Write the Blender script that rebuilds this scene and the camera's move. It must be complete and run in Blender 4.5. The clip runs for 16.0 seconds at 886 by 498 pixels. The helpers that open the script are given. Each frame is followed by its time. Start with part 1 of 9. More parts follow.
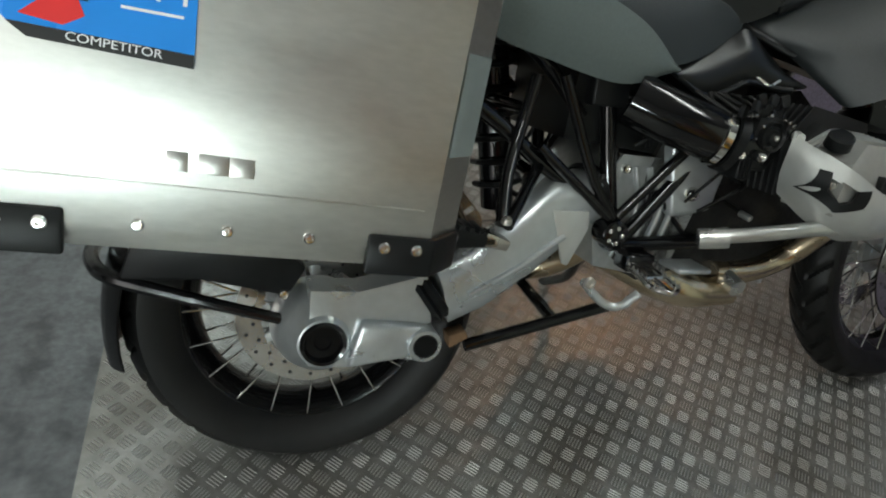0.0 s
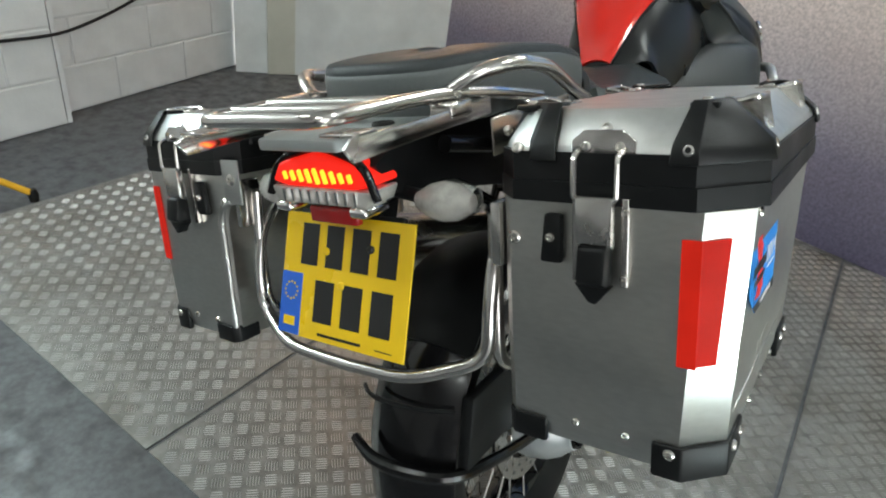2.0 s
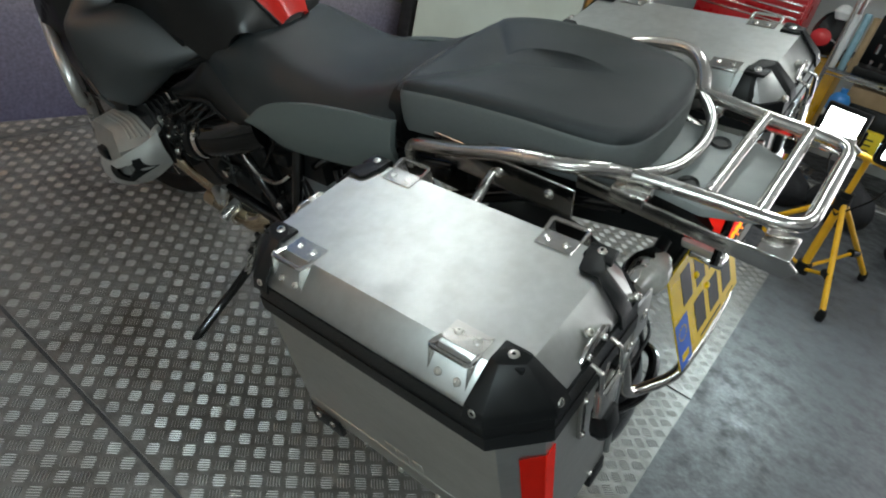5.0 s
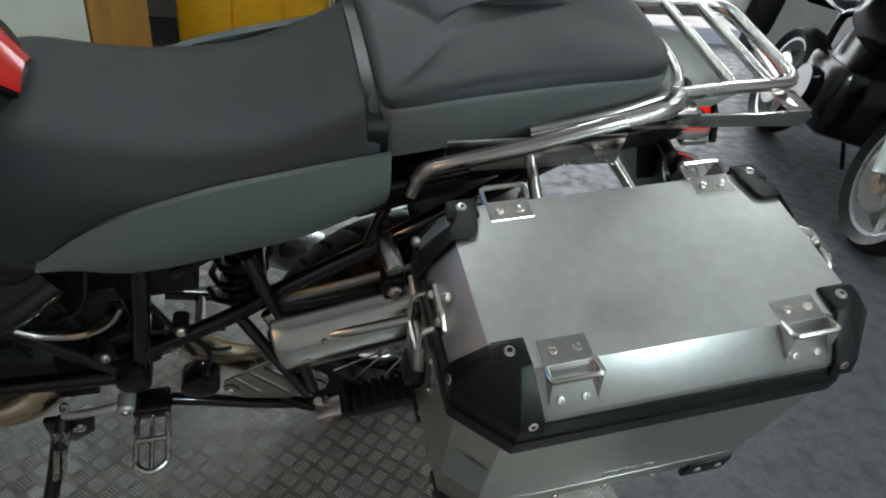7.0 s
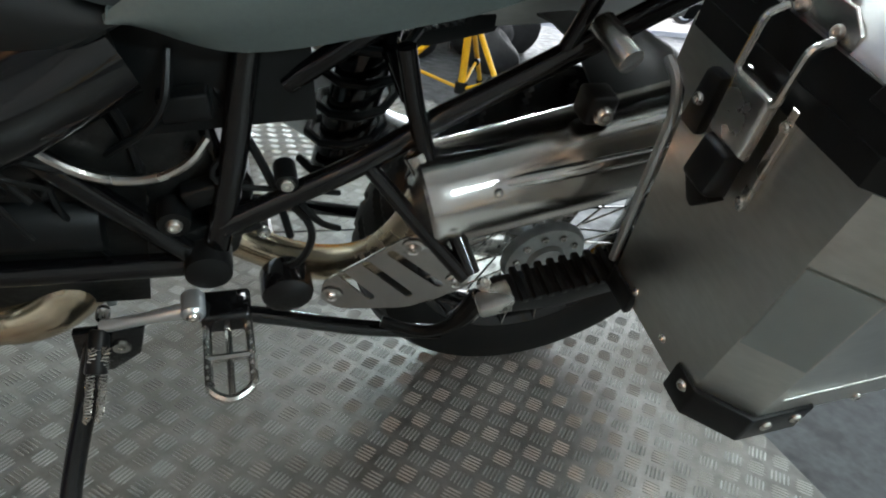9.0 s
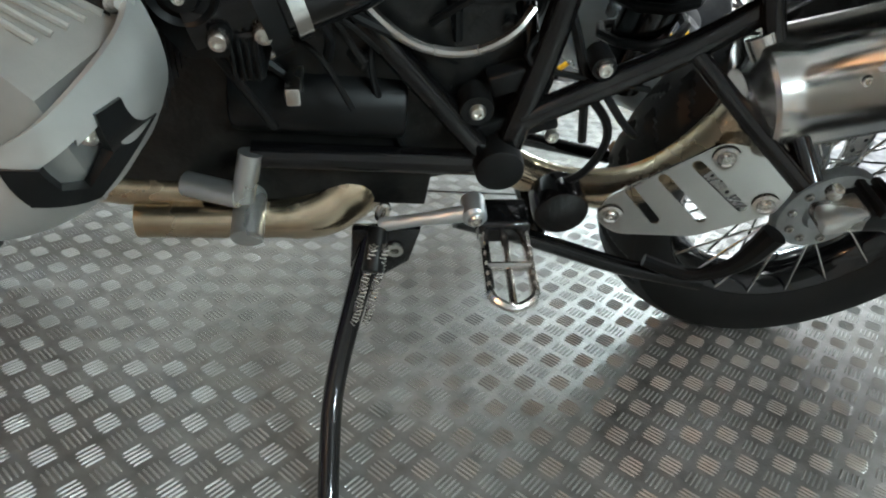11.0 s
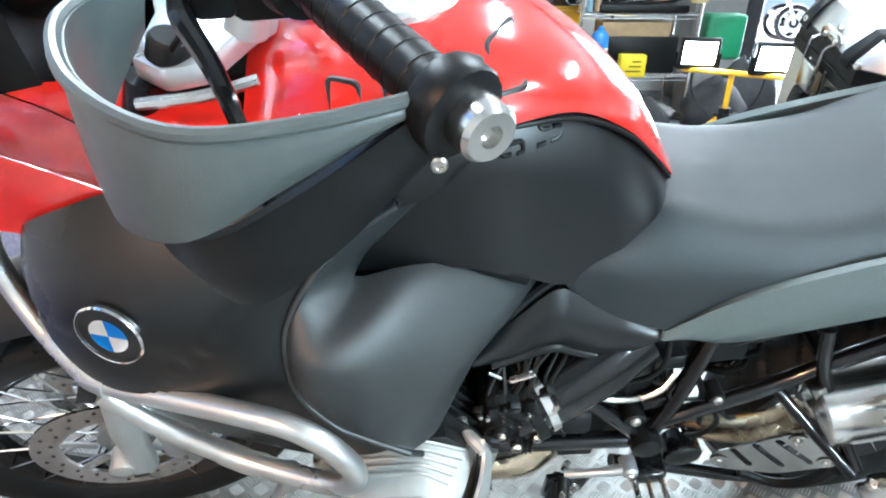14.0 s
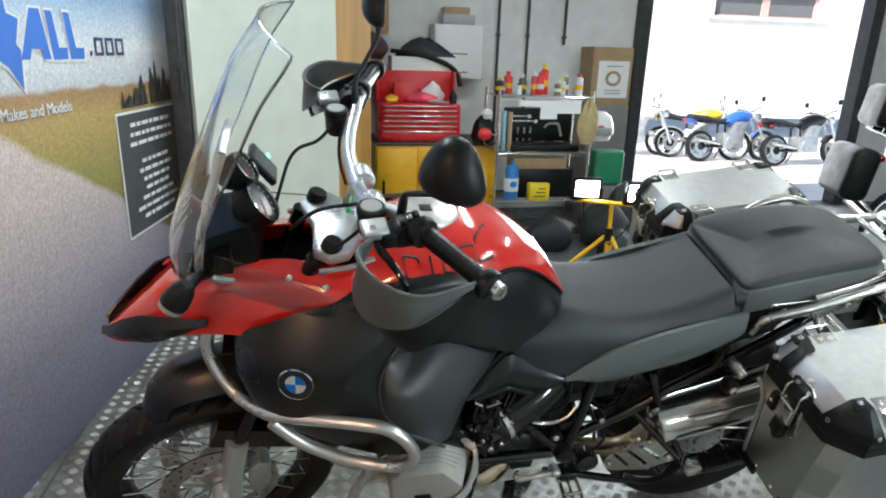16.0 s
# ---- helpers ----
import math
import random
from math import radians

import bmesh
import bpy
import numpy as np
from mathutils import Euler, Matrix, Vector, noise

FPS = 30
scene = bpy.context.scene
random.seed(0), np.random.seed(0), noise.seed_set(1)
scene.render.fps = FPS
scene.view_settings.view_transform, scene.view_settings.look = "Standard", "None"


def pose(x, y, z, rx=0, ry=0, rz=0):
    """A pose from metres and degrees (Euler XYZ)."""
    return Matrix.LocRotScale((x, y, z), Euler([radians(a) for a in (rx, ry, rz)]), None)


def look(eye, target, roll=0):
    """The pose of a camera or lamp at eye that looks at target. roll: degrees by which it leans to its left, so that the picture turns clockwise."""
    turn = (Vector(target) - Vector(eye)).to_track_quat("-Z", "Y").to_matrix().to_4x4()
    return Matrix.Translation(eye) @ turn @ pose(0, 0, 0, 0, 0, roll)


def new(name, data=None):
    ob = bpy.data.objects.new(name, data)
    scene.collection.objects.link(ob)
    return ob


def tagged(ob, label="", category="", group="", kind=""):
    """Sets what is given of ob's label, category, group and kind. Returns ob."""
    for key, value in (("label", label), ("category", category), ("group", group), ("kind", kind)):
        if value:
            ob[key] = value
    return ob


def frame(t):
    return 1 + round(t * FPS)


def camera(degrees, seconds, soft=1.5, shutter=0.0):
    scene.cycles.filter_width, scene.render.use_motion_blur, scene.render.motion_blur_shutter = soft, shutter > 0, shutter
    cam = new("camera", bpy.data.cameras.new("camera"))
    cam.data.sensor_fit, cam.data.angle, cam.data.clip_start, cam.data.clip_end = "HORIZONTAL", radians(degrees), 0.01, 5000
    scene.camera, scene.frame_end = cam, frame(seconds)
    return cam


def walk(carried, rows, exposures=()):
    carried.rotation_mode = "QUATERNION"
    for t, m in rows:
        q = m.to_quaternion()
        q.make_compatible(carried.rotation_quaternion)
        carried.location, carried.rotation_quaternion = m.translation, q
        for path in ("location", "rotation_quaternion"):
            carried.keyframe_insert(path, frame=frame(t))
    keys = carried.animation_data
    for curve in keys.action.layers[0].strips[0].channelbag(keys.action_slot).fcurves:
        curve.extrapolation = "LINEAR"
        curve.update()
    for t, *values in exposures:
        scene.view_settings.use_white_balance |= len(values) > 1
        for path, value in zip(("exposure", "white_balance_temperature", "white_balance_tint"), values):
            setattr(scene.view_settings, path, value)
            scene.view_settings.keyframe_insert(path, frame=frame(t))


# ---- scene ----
cam = camera(70.5, 16.0, soft=2.0)
PATH = [
    (0, (-0.141, -0.786, 1.088), (0.504, 0.722, -0.055), 14.0),
    (0.5, (-0.387, -0.755, 1.104), (0.548, 0.648, 0.029), 13.9),
    (1, (-0.663, -0.686, 1.146), (0.484, 0.571, 0.095), 12.2),
    (1.5, (-0.826, -0.492, 1.17), (0.488, 0.589, 0.119), 11.4),
    (2, (-0.962, -0.245, 1.22), (0.547, 0.621, 0.234), 10.6),
    (2.5, (-1.121, 0.041, 1.226), (0.598, 0.511, 0.319), 12.0),
    (3, (-1.091, 0.341, 1.197), (0.664, 0.401, 0.241), 11.6),
    (3.5, (-0.997, 0.628, 1.193), (0.7, 0.254, 0.203), 12.6),
    (4, (-0.886, 0.948, 1.183), (0.651, 0.114, 0.212), 12.8),
    (4.5, (-0.687, 1.137, 1.16), (0.589, -0.052, 0.181), 12.0),
    (5, (-0.497, 1.241, 1.197), (0.421, -0.237, 0.212), 11.1),
    (5.2, (-0.393, 1.271, 1.188), (0.316, -0.339, 0.235), 10.3),
    (7.3, (0.329, 1.136, 1.141), (-0.259, -0.454, 0.081), 4.4),
    (7.5, (0.357, 1.12, 1.1), (-0.272, -0.471, 0.063), 4.5),
    (8, (0.401, 1.065, 0.98), (-0.216, -0.554, -0.019), 4.7),
    (8.2, (0.421, 1.044, 0.936), (-0.226, -0.567, -0.056), 5.5),
    (10.3, (0.575, 0.918, 0.669), (0.211, -0.799, -0.29), 3.2),
    (10.5, (0.594, 0.921, 0.656), (0.283, -0.805, -0.307), 2.8),
    (11, (0.654, 0.935, 0.656), (0.452, -0.802, -0.313), 2.6),
    (11.5, (0.715, 0.945, 0.694), (0.574, -0.828, -0.222), 2.3),
    (12, (0.778, 0.964, 0.761), (0.722, -0.839, -0.103), 0.9),
    (12.5, (0.802, 0.971, 0.847), (0.815, -0.849, 0.018), 0.1),
    (13, (0.801, 0.982, 0.96), (0.889, -0.829, 0.115), -1.0),
    (13.5, (0.807, 1.018, 1.072), (0.894, -0.771, 0.182), -2.0),
    (14, (0.882, 1.076, 1.188), (0.813, -0.704, 0.278), -2.2),
    (14.5, (0.932, 1.155, 1.278), (0.745, -0.636, 0.408), -2.5),
    (15, (0.989, 1.334, 1.363), (0.744, -0.49, 0.58), -3.4),
    (15.5, (1.033, 1.492, 1.428), (0.77, -0.364, 0.73), -3.7),
    (16, (1.101, 1.68, 1.474), (0.757, -0.191, 0.857), -1.1),
]
# seconds, stops, kelvin, tint
EXPOSURES = [(0, -0.1, 6800, 10), (0.6, 0.55, 6800, 10), (1.1, 0.66, 6720, 10), (1.6, 0.55, 6650, 10), (2.5, 0.45, 6600, 10), (3.5, 0.25, 6500, 10), (4.0, 0.33, 6490, 10), (4.6, 0.15, 6470, 10), (5.2, 0.0, 6450, 10), (8.0, 0.25, 6350, 10), (10.5, 1.1, 6350, 10), (11.5, 0.95, 6300, 10), (12.5, 1.3, 6000, 10), (13.0, 1.5, 5850, 10), (13.5, 2.1, 5700, 10), (14.0, 2.1, 5750, 10), (14.5, 1.95, 5800, 10), (15.2, 1.4, 6050, 10), (16, 0.75, 6300, 10)]
# the floor dips a little towards the front wheel
DIP = pose(0, 0, 0, 0, 2.75, 0)
walk(cam, [(t, DIP @ look(eye, target, roll)) for t, eye, target, roll in PATH], EXPOSURES)

# ---- world and light ----
world = bpy.data.worlds.new("world")
scene.world = world
world.use_nodes = True
_n = world.node_tree.nodes
_sky = _n.new("ShaderNodeTexSky")
_sky.sky_type, _sky.sun_disc = "NISHITA", False
_sky.sun_elevation, _sky.sun_rotation = radians(43), radians(56)
world.node_tree.links.new(_sky.outputs["Color"], _n["Background"].inputs["Color"])
_n["Background"].inputs["Strength"].default_value = 0.15


def area_lamp(name, place, target, sx, sy, power, color=(1, 1, 1)):
    d = bpy.data.lights.new(name, "AREA")
    d.shape, d.size, d.size_y, d.energy, d.color = "RECTANGLE", sx, sy, power, color
    ob = new(name, d)
    ob.matrix_world = look(place, target)
    return ob


# sun over the yard, along the front of the building
_sun = bpy.data.lights.new("sun", "SUN")
_sun.energy, _sun.angle, _sun.color = 5.0, radians(0.5), (1.0, 0.95, 0.87)
new("sun", _sun).matrix_world = look((9, -3, 10), (0, -9, 0))
# daylight in the doorway
area_lamp("door_daylight", (-2.97, -4.05, 1.3), (-2.0, 0.0, 0.9), 2.5, 2.4, 60, (0.95, 0.98, 1.0))
# twin tubes under the ceiling
BATTENS = [(-0.1, -1.15, 90), (-2.0, -0.8, 90), (1.62, -0.35, 90), (-1.4, 1.75, 90)]
for _x, _y, _a in BATTENS:
    _l = area_lamp("tube_light", (_x, _y, 2.86), (_x, _y, 0), 1.2, 0.16, 13 if _x > 1 else 14, (0.90, 1.0, 0.985))
    _l.matrix_world = pose(_x, _y, 2.86, 0, 0, _a)
# work lights on tripods: head places and aims
LED_HEADS = [((-0.36, -1.72, 0.68), (0.15, 0.6, 0.45)), ((-0.60, -1.53, 0.69), (-0.25, 0.6, 0.45))]
LED_HEADS_B = [((-0.62, 2.16, 1.42), (-0.1, 0.3, 0.8)), ((-0.37, 2.22, 1.42), (0.6, 0.4, 0.85))]
for (_p, _t), _w in zip(LED_HEADS + LED_HEADS_B, (3.0, 4.2, 6.0, 6.0)):
    _d = (Vector(_t) - Vector(_p)).normalized()
    area_lamp("led_light", Vector(_p) + _d * 0.035, _t, 0.14, 0.10, _w, (0.76, 0.97, 1.0))
# unseen warm lamp by the front corner, added for the orange glow and reflections
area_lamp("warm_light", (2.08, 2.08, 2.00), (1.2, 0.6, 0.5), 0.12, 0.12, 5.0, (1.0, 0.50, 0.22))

from mathutils.bvhtree import BVHTree

# ---- materials ----
def material(name, color=(0.5, 0.5, 0.5), rough=0.5, metal=0.0, var=0.12, scale=30.0, bump=0.0, bscale=200.0,
             stain=0.0, sscale=4.0, stain_color=(0.05, 0.045, 0.04), stretch=(1, 1, 1), rvar=0.1, coat=0.0, rnd=0.0):
    """Procedural surface: base colour with fine grain, large stains, roughness variation and bump."""
    m = bpy.data.materials.new(name)
    m.use_nodes = True
    nt = m.node_tree
    N, L = nt.nodes, nt.links
    b = N["Principled BSDF"]
    b.inputs["Metallic"].default_value = metal
    b.inputs["Coat Weight"].default_value = coat
    tc, mp = N.new("ShaderNodeTexCoord"), N.new("ShaderNodeMapping")
    mp.inputs["Scale"].default_value = stretch
    L.new(tc.outputs["Object"], mp.inputs["Vector"])

    def tex(s, detail=4):
        t = N.new("ShaderNodeTexNoise")
        t.inputs["Scale"].default_value, t.inputs["Detail"].default_value = s, detail
        L.new(mp.outputs[0], t.inputs["Vector"])
        return t.outputs["Fac"]

    def ranged(src, lo, hi, a=0.3, c=0.7):
        r = N.new("ShaderNodeMapRange")
        for k, v in zip(("From Min", "From Max", "To Min", "To Max"), (a, c, lo, hi)):
            r.inputs[k].default_value = v
        L.new(src, r.inputs["Value"])
        return r.outputs["Result"]

    g = tex(scale)
    hsv = N.new("ShaderNodeHueSaturation")
    hsv.inputs["Color"].default_value = (*color, 1)
    L.new(ranged(g, 1 - var, 1 + var), hsv.inputs["Value"])
    out = hsv.outputs["Color"]
    if rnd:
        oi = N.new("ShaderNodeObjectInfo")
        h2 = N.new("ShaderNodeHueSaturation")
        L.new(out, h2.inputs["Color"])
        L.new(ranged(oi.outputs["Random"], 1 - rnd, 1 + rnd, 0, 1), h2.inputs["Value"])
        out = h2.outputs["Color"]
    s = tex(sscale, 6)
    if stain:
        mx = N.new("ShaderNodeMix")
        mx.data_type = "RGBA"
        L.new(ranged(s, 0, stain, 0.5, 0.68), mx.inputs["Factor"])
        L.new(out, mx.inputs["A"])
        mx.inputs["B"].default_value = (*stain_color, 1)
        out = mx.outputs["Result"]
    L.new(out, b.inputs["Base Color"])
    L.new(ranged(s, max(rough - rvar, 0.02), min(rough + rvar, 1)), b.inputs["Roughness"])
    if bump:
        bp = N.new("ShaderNodeBump")
        bp.inputs["Strength"].default_value, bp.inputs["Distance"].default_value = bump, 0.002
        L.new(tex(bscale), bp.inputs["Height"])
        L.new(bp.outputs[0], b.inputs["Normal"])
    return m


def glow(name, color, strength):
    m = bpy.data.materials.new(name)
    m.use_nodes = True
    b = m.node_tree.nodes["Principled BSDF"]
    b.inputs["Base Color"].default_value = (*color, 1)
    b.inputs["Emission Color"].default_value = (*color, 1)
    b.inputs["Emission Strength"].default_value = strength
    return m


def clear(name, color=(1, 1, 1), rough=0.02, ior=1.45):
    m = material(name, color, rough, 0, 0.0, rvar=0.01)
    m.node_tree.nodes["Principled BSDF"].inputs["Transmission Weight"].default_value = 1.0
    m.node_tree.nodes["Principled BSDF"].inputs["IOR"].default_value = ior
    return m


ALU = material("brushed_aluminium", (0.60, 0.595, 0.56), 0.35, 1.0, 0.05, 60, 0.05, 300, 0.22, 5, (0.50, 0.49, 0.455), (1, 1, 3), 0.06)
ALU_TOP = material("scuffed_aluminium", (0.54, 0.545, 0.53), 0.40, 1.0, 0.05, 60, 0.05, 260, 0.35, 28, (0.44, 0.44, 0.42), (1, 1, 1), 0.05)
STEEL = material("stainless_steel", (0.62, 0.60, 0.57), 0.22, 1.0, 0.05, 30, 0.0, 100, 0.2, 8, (0.4, 0.38, 0.35))
CHROME = material("polished_steel", (0.75, 0.74, 0.72), 0.12, 1.0, 0.03, 30, rvar=0.05)
BOLT = material("zinc_bolt", (0.68, 0.66, 0.62), 0.25, 1.0, 0.1, 80)
GOLD_PIPE = material("heat_tinted_steel", (0.62, 0.52, 0.38), 0.24, 1.0, 0.2, 12, 0, 100, 0.5, 7, (0.35, 0.25, 0.14))
SILVER = material("silver_paint", (0.56, 0.59, 0.60), 0.32, 0.75, 0.05, 50, 0.04, 600, 0.15, 6, (0.38, 0.38, 0.36))
CAST = material("cast_alloy", (0.45, 0.47, 0.47), 0.42, 0.7, 0.1, 60, 0.15, 400, 0.4, 10, (0.16, 0.15, 0.13))
GUARD = material("satin_alloy_guard", (0.55, 0.56, 0.54), 0.38, 0.6, 0.04, 40, 0.05, 500, 0.15, 5, (0.45, 0.45, 0.42))
COVER = material("magnesium_cover", (0.40, 0.40, 0.375), 0.42, 0.6, 0.05, 60, 0.08, 500, 0.25, 8, (0.32, 0.31, 0.28))
BAR = material("silver_tube", (0.60, 0.60, 0.58), 0.3, 0.85, 0.04, 40, 0.03, 500)
BLACK = material("black_plastic", (0.0055, 0.006, 0.0063), 0.38, 0, 0.2, 40, 0.12, 700, 0.15, 5, (0.014, 0.014, 0.014))
BLACK_PAINT = material("satin_black_paint", (0.005, 0.005, 0.0055), 0.16, 0, 0.15, 40, 0.03, 300, 0.1, 6, (0.014, 0.013, 0.012), coat=0.1, rvar=0.06)
FRAME = material("gloss_black_frame", (0.004, 0.004, 0.0044), 0.11, 0, 0.2, 40, 0.02, 200, 0.12, 9, (0.014, 0.013, 0.012), coat=0.2, rvar=0.04)
FAIRING = material("matt_black_fairing", (0.0035, 0.0042, 0.0045), 0.34, 0, 0.1, 60, 0.05, 900, 0.1, 5, (0.008, 0.008, 0.008))
GRAINED = material("grained_black_plastic", (0.020, 0.024, 0.025), 0.40, 0, 0.15, 300, 0.28, 800, 0.1, 4, (0.015, 0.015, 0.015))
RUBBER = material("tyre_rubber", (0.005, 0.005, 0.005), 0.5, 0, 0.2, 60, 0.15, 400, 0.35, 9, (0.016, 0.015, 0.013))
SEAT = material("charcoal_seat_vinyl", (0.025, 0.030, 0.032), 0.42, 0, 0.06, 200, 0.35, 900, 0.1, 4, (0.021, 0.023, 0.024))
SEAT_GREY = material("grey_seat_vinyl", (0.105, 0.125, 0.120), 0.5, 0, 0.05, 200, 0.3, 900, 0.1, 4, (0.125, 0.14, 0.135))
HANDGUARD = material("grey_plastic", (0.075, 0.088, 0.086), 0.42, 0, 0.06, 60, 0.1, 700, 0.1, 4, (0.13, 0.14, 0.135))
RED = material("red_paint", (0.62, 0.018, 0.010), 0.16, 0, 0.04, 20, 0, 100, 0.0, coat=0.8, rvar=0.04)
RED_LIGHT = glow("lit_tail_lens", (0.85, 0.015, 0.006), 0.55)
AMBER_LIGHT = glow("lit_tail_bulbs", (1.0, 0.22, 0.012), 2.6)
RED_LENS = material("red_lens", (0.35, 0.01, 0.01), 0.15, 0, 0.1, 30, coat=0.6)
REFLECTOR = material("red_reflective_tape", (0.80, 0.022, 0.010), 0.5, 0, 0.06, 30, 0.1, 900)
WHITE_TAPE = material("white_reflective_tape", (0.40, 0.45, 0.44), 0.35, 0, 0.04, 30)
YELLOW_PLATE = material("yellow_plate", (0.80, 0.52, 0.01), 0.3, 0, 0.03, 20)
EU_BLUE = material("blue_plate_band", (0.02, 0.12, 0.55), 0.35, 0, 0.05, 20)
INK = material("black_ink", (0.012, 0.012, 0.012), 0.45, 0, 0.1, 30)
STICKER_BLUE = material("blue_sticker", (0.01, 0.24, 0.72), 0.35, 0, 0.04, 20)
STICKER_RED = material("red_print", (0.72, 0.03, 0.03), 0.4, 0, 0.05, 20)
WHITE = material("white_print", (0.78, 0.78, 0.78), 0.4, 0, 0.03, 20)
CLEAR_LENS = clear("clear_lens", (0.95, 0.95, 0.93), 0.05)
PALE_LENS = material("pale_clear_lens", (0.36, 0.35, 0.325), 0.12, 0, 0.2, 60, 0.15, 500, 0.4, 30, (0.30, 0.28, 0.25), coat=0.6)
SCREEN = clear("clear_windscreen", (0.96, 0.97, 0.97), 0.01, 1.3)
GREY_BOX = material("grey_plate", (0.33, 0.35, 0.34), 0.5, 0.3, 0.05, 40)
BROWN = material("rusty_rubber", (0.16, 0.09, 0.045), 0.7, 0, 0.2, 60, 0.2, 300)

for _m, _v in ((BLACK, 0.28), (RUBBER, 0.25), (FAIRING, 0.5), (GRAINED, 0.75), (SEAT, 0.35), (SEAT_GREY, 0.3), (REFLECTOR, 0.15)):
    _m.node_tree.nodes["Principled BSDF"].inputs["Specular IOR Level"].default_value = _v


# ---- mesh helpers ----
def mesh_object(name, bm, mat, smooth=35.0, recalc=True):
    if recalc:
        bmesh.ops.recalc_face_normals(bm, faces=bm.faces)
    me = bpy.data.meshes.new(name)
    bm.to_mesh(me)
    bm.free()
    mats = mat if isinstance(mat, (list, tuple)) else [mat]
    for k in mats:
        me.materials.append(k)
    for p in me.polygons:
        p.use_smooth = smooth > 0
    if smooth > 0:
        me.set_sharp_from_angle(angle=radians(smooth))
    return new(name, me)


def part(name, bm, mat, parent, label="", smooth=35.0):
    ob = mesh_object(name, bm, mat, smooth)
    ob.parent = parent
    if label:
        ob["label"] = label
    return ob


def thing(name, label, category, m=None, group="", kind=""):
    ob = new(name)
    ob.empty_display_size = 0.1
    if m is not None:
        ob.matrix_world = m
    return tagged(ob, label, category, group, kind)


def bevel(bm, width, segs=2, angle=25.0):
    edges = [e for e in bm.edges if len(e.link_faces) == 2 and e.calc_face_angle(0) > radians(angle)]
    bmesh.ops.bevel(bm, geom=edges, offset=width, segments=segs, affect="EDGES", profile=0.5, clamp_overlap=True)
    return bm


def join(*bms):
    """One bmesh out of several."""
    out = bmesh.new()
    for b in bms:
        me = bpy.data.meshes.new("tmp")
        b.to_mesh(me)
        out.from_mesh(me)
        bpy.data.meshes.remove(me)
        b.free()
    return out


def moved(bm, m):
    bmesh.ops.transform(bm, matrix=m, verts=bm.verts)
    return bm


def box(x0, y0, z0, x1, y1, z1, bev=0.0, segs=2):
    bm = bmesh.new()
    bmesh.ops.create_cube(bm, size=1, matrix=Matrix.Translation(((x0 + x1) / 2, (y0 + y1) / 2, (z0 + z1) / 2))
                          @ Matrix.Diagonal((abs(x1 - x0), abs(y1 - y0), abs(z1 - z0), 1)))
    return bevel(bm, bev, segs) if bev else bm


def axis_matrix(p, d):
    """Frame at p whose z points along d."""
    d = Vector(d).normalized()
    return Matrix.Translation(p) @ d.to_track_quat("Z", "Y").to_matrix().to_4x4()


def cyl(a, b, r, r2=None, n=20, bev=0.0):
    a, b = Vector(a), Vector(b)
    bm = bmesh.new()
    bmesh.ops.create_cone(bm, cap_ends=True, segments=n, radius1=r, radius2=r if r2 is None else r2, depth=(b - a).length)
    moved(bm, axis_matrix((a + b) / 2, b - a))
    return bevel(bm, bev, 2, 40) if bev else bm


def lathe(profile, a, d, n=32, closed=False):
    """Revolve (radius, height) points round the axis at a along d."""
    bm = bmesh.new()
    rings = []
    for r, h in profile:
        if r < 1e-5:
            rings.append([bm.verts.new((0, 0, h))])
        else:
            rings.append([bm.verts.new((r * math.cos(2 * math.pi * i / n), r * math.sin(2 * math.pi * i / n), h)) for i in range(n)])
    pairs = list(zip(rings, rings[1:])) + ([(rings[-1], rings[0])] if closed else [])
    for p, q in pairs:
        for i in range(n):
            j = (i + 1) % n
            if len(p) == 1 and len(q) == 1:
                continue
            if len(p) == 1:
                bm.faces.new((p[0], q[j], q[i]))
            elif len(q) == 1:
                bm.faces.new((p[i], p[j], q[0]))
            else:
                bm.faces.new((p[i], p[j], q[j], q[i]))
    return moved(bm, axis_matrix(a, d))


def rounded(points, r, steps=5, closed=False):
    """The path with its corners rounded to about r."""
    pts = [Vector(p) for p in points]
    out = []
    n = len(pts)
    for i, p in enumerate(pts):
        if not closed and i in (0, n - 1):
            out.append(p)
            continue
        a, b = pts[i - 1], pts[(i + 1) % n]
        ra = min(r, (a - p).length * 0.48)
        rb = min(r, (b - p).length * 0.48)
        s, e = p + (a - p).normalized() * ra, p + (b - p).normalized() * rb
        for k in range(steps + 1):
            t = k / steps
            out.append(s * (1 - t) ** 2 + p * 2 * t * (1 - t) + e * t * t)
    return out


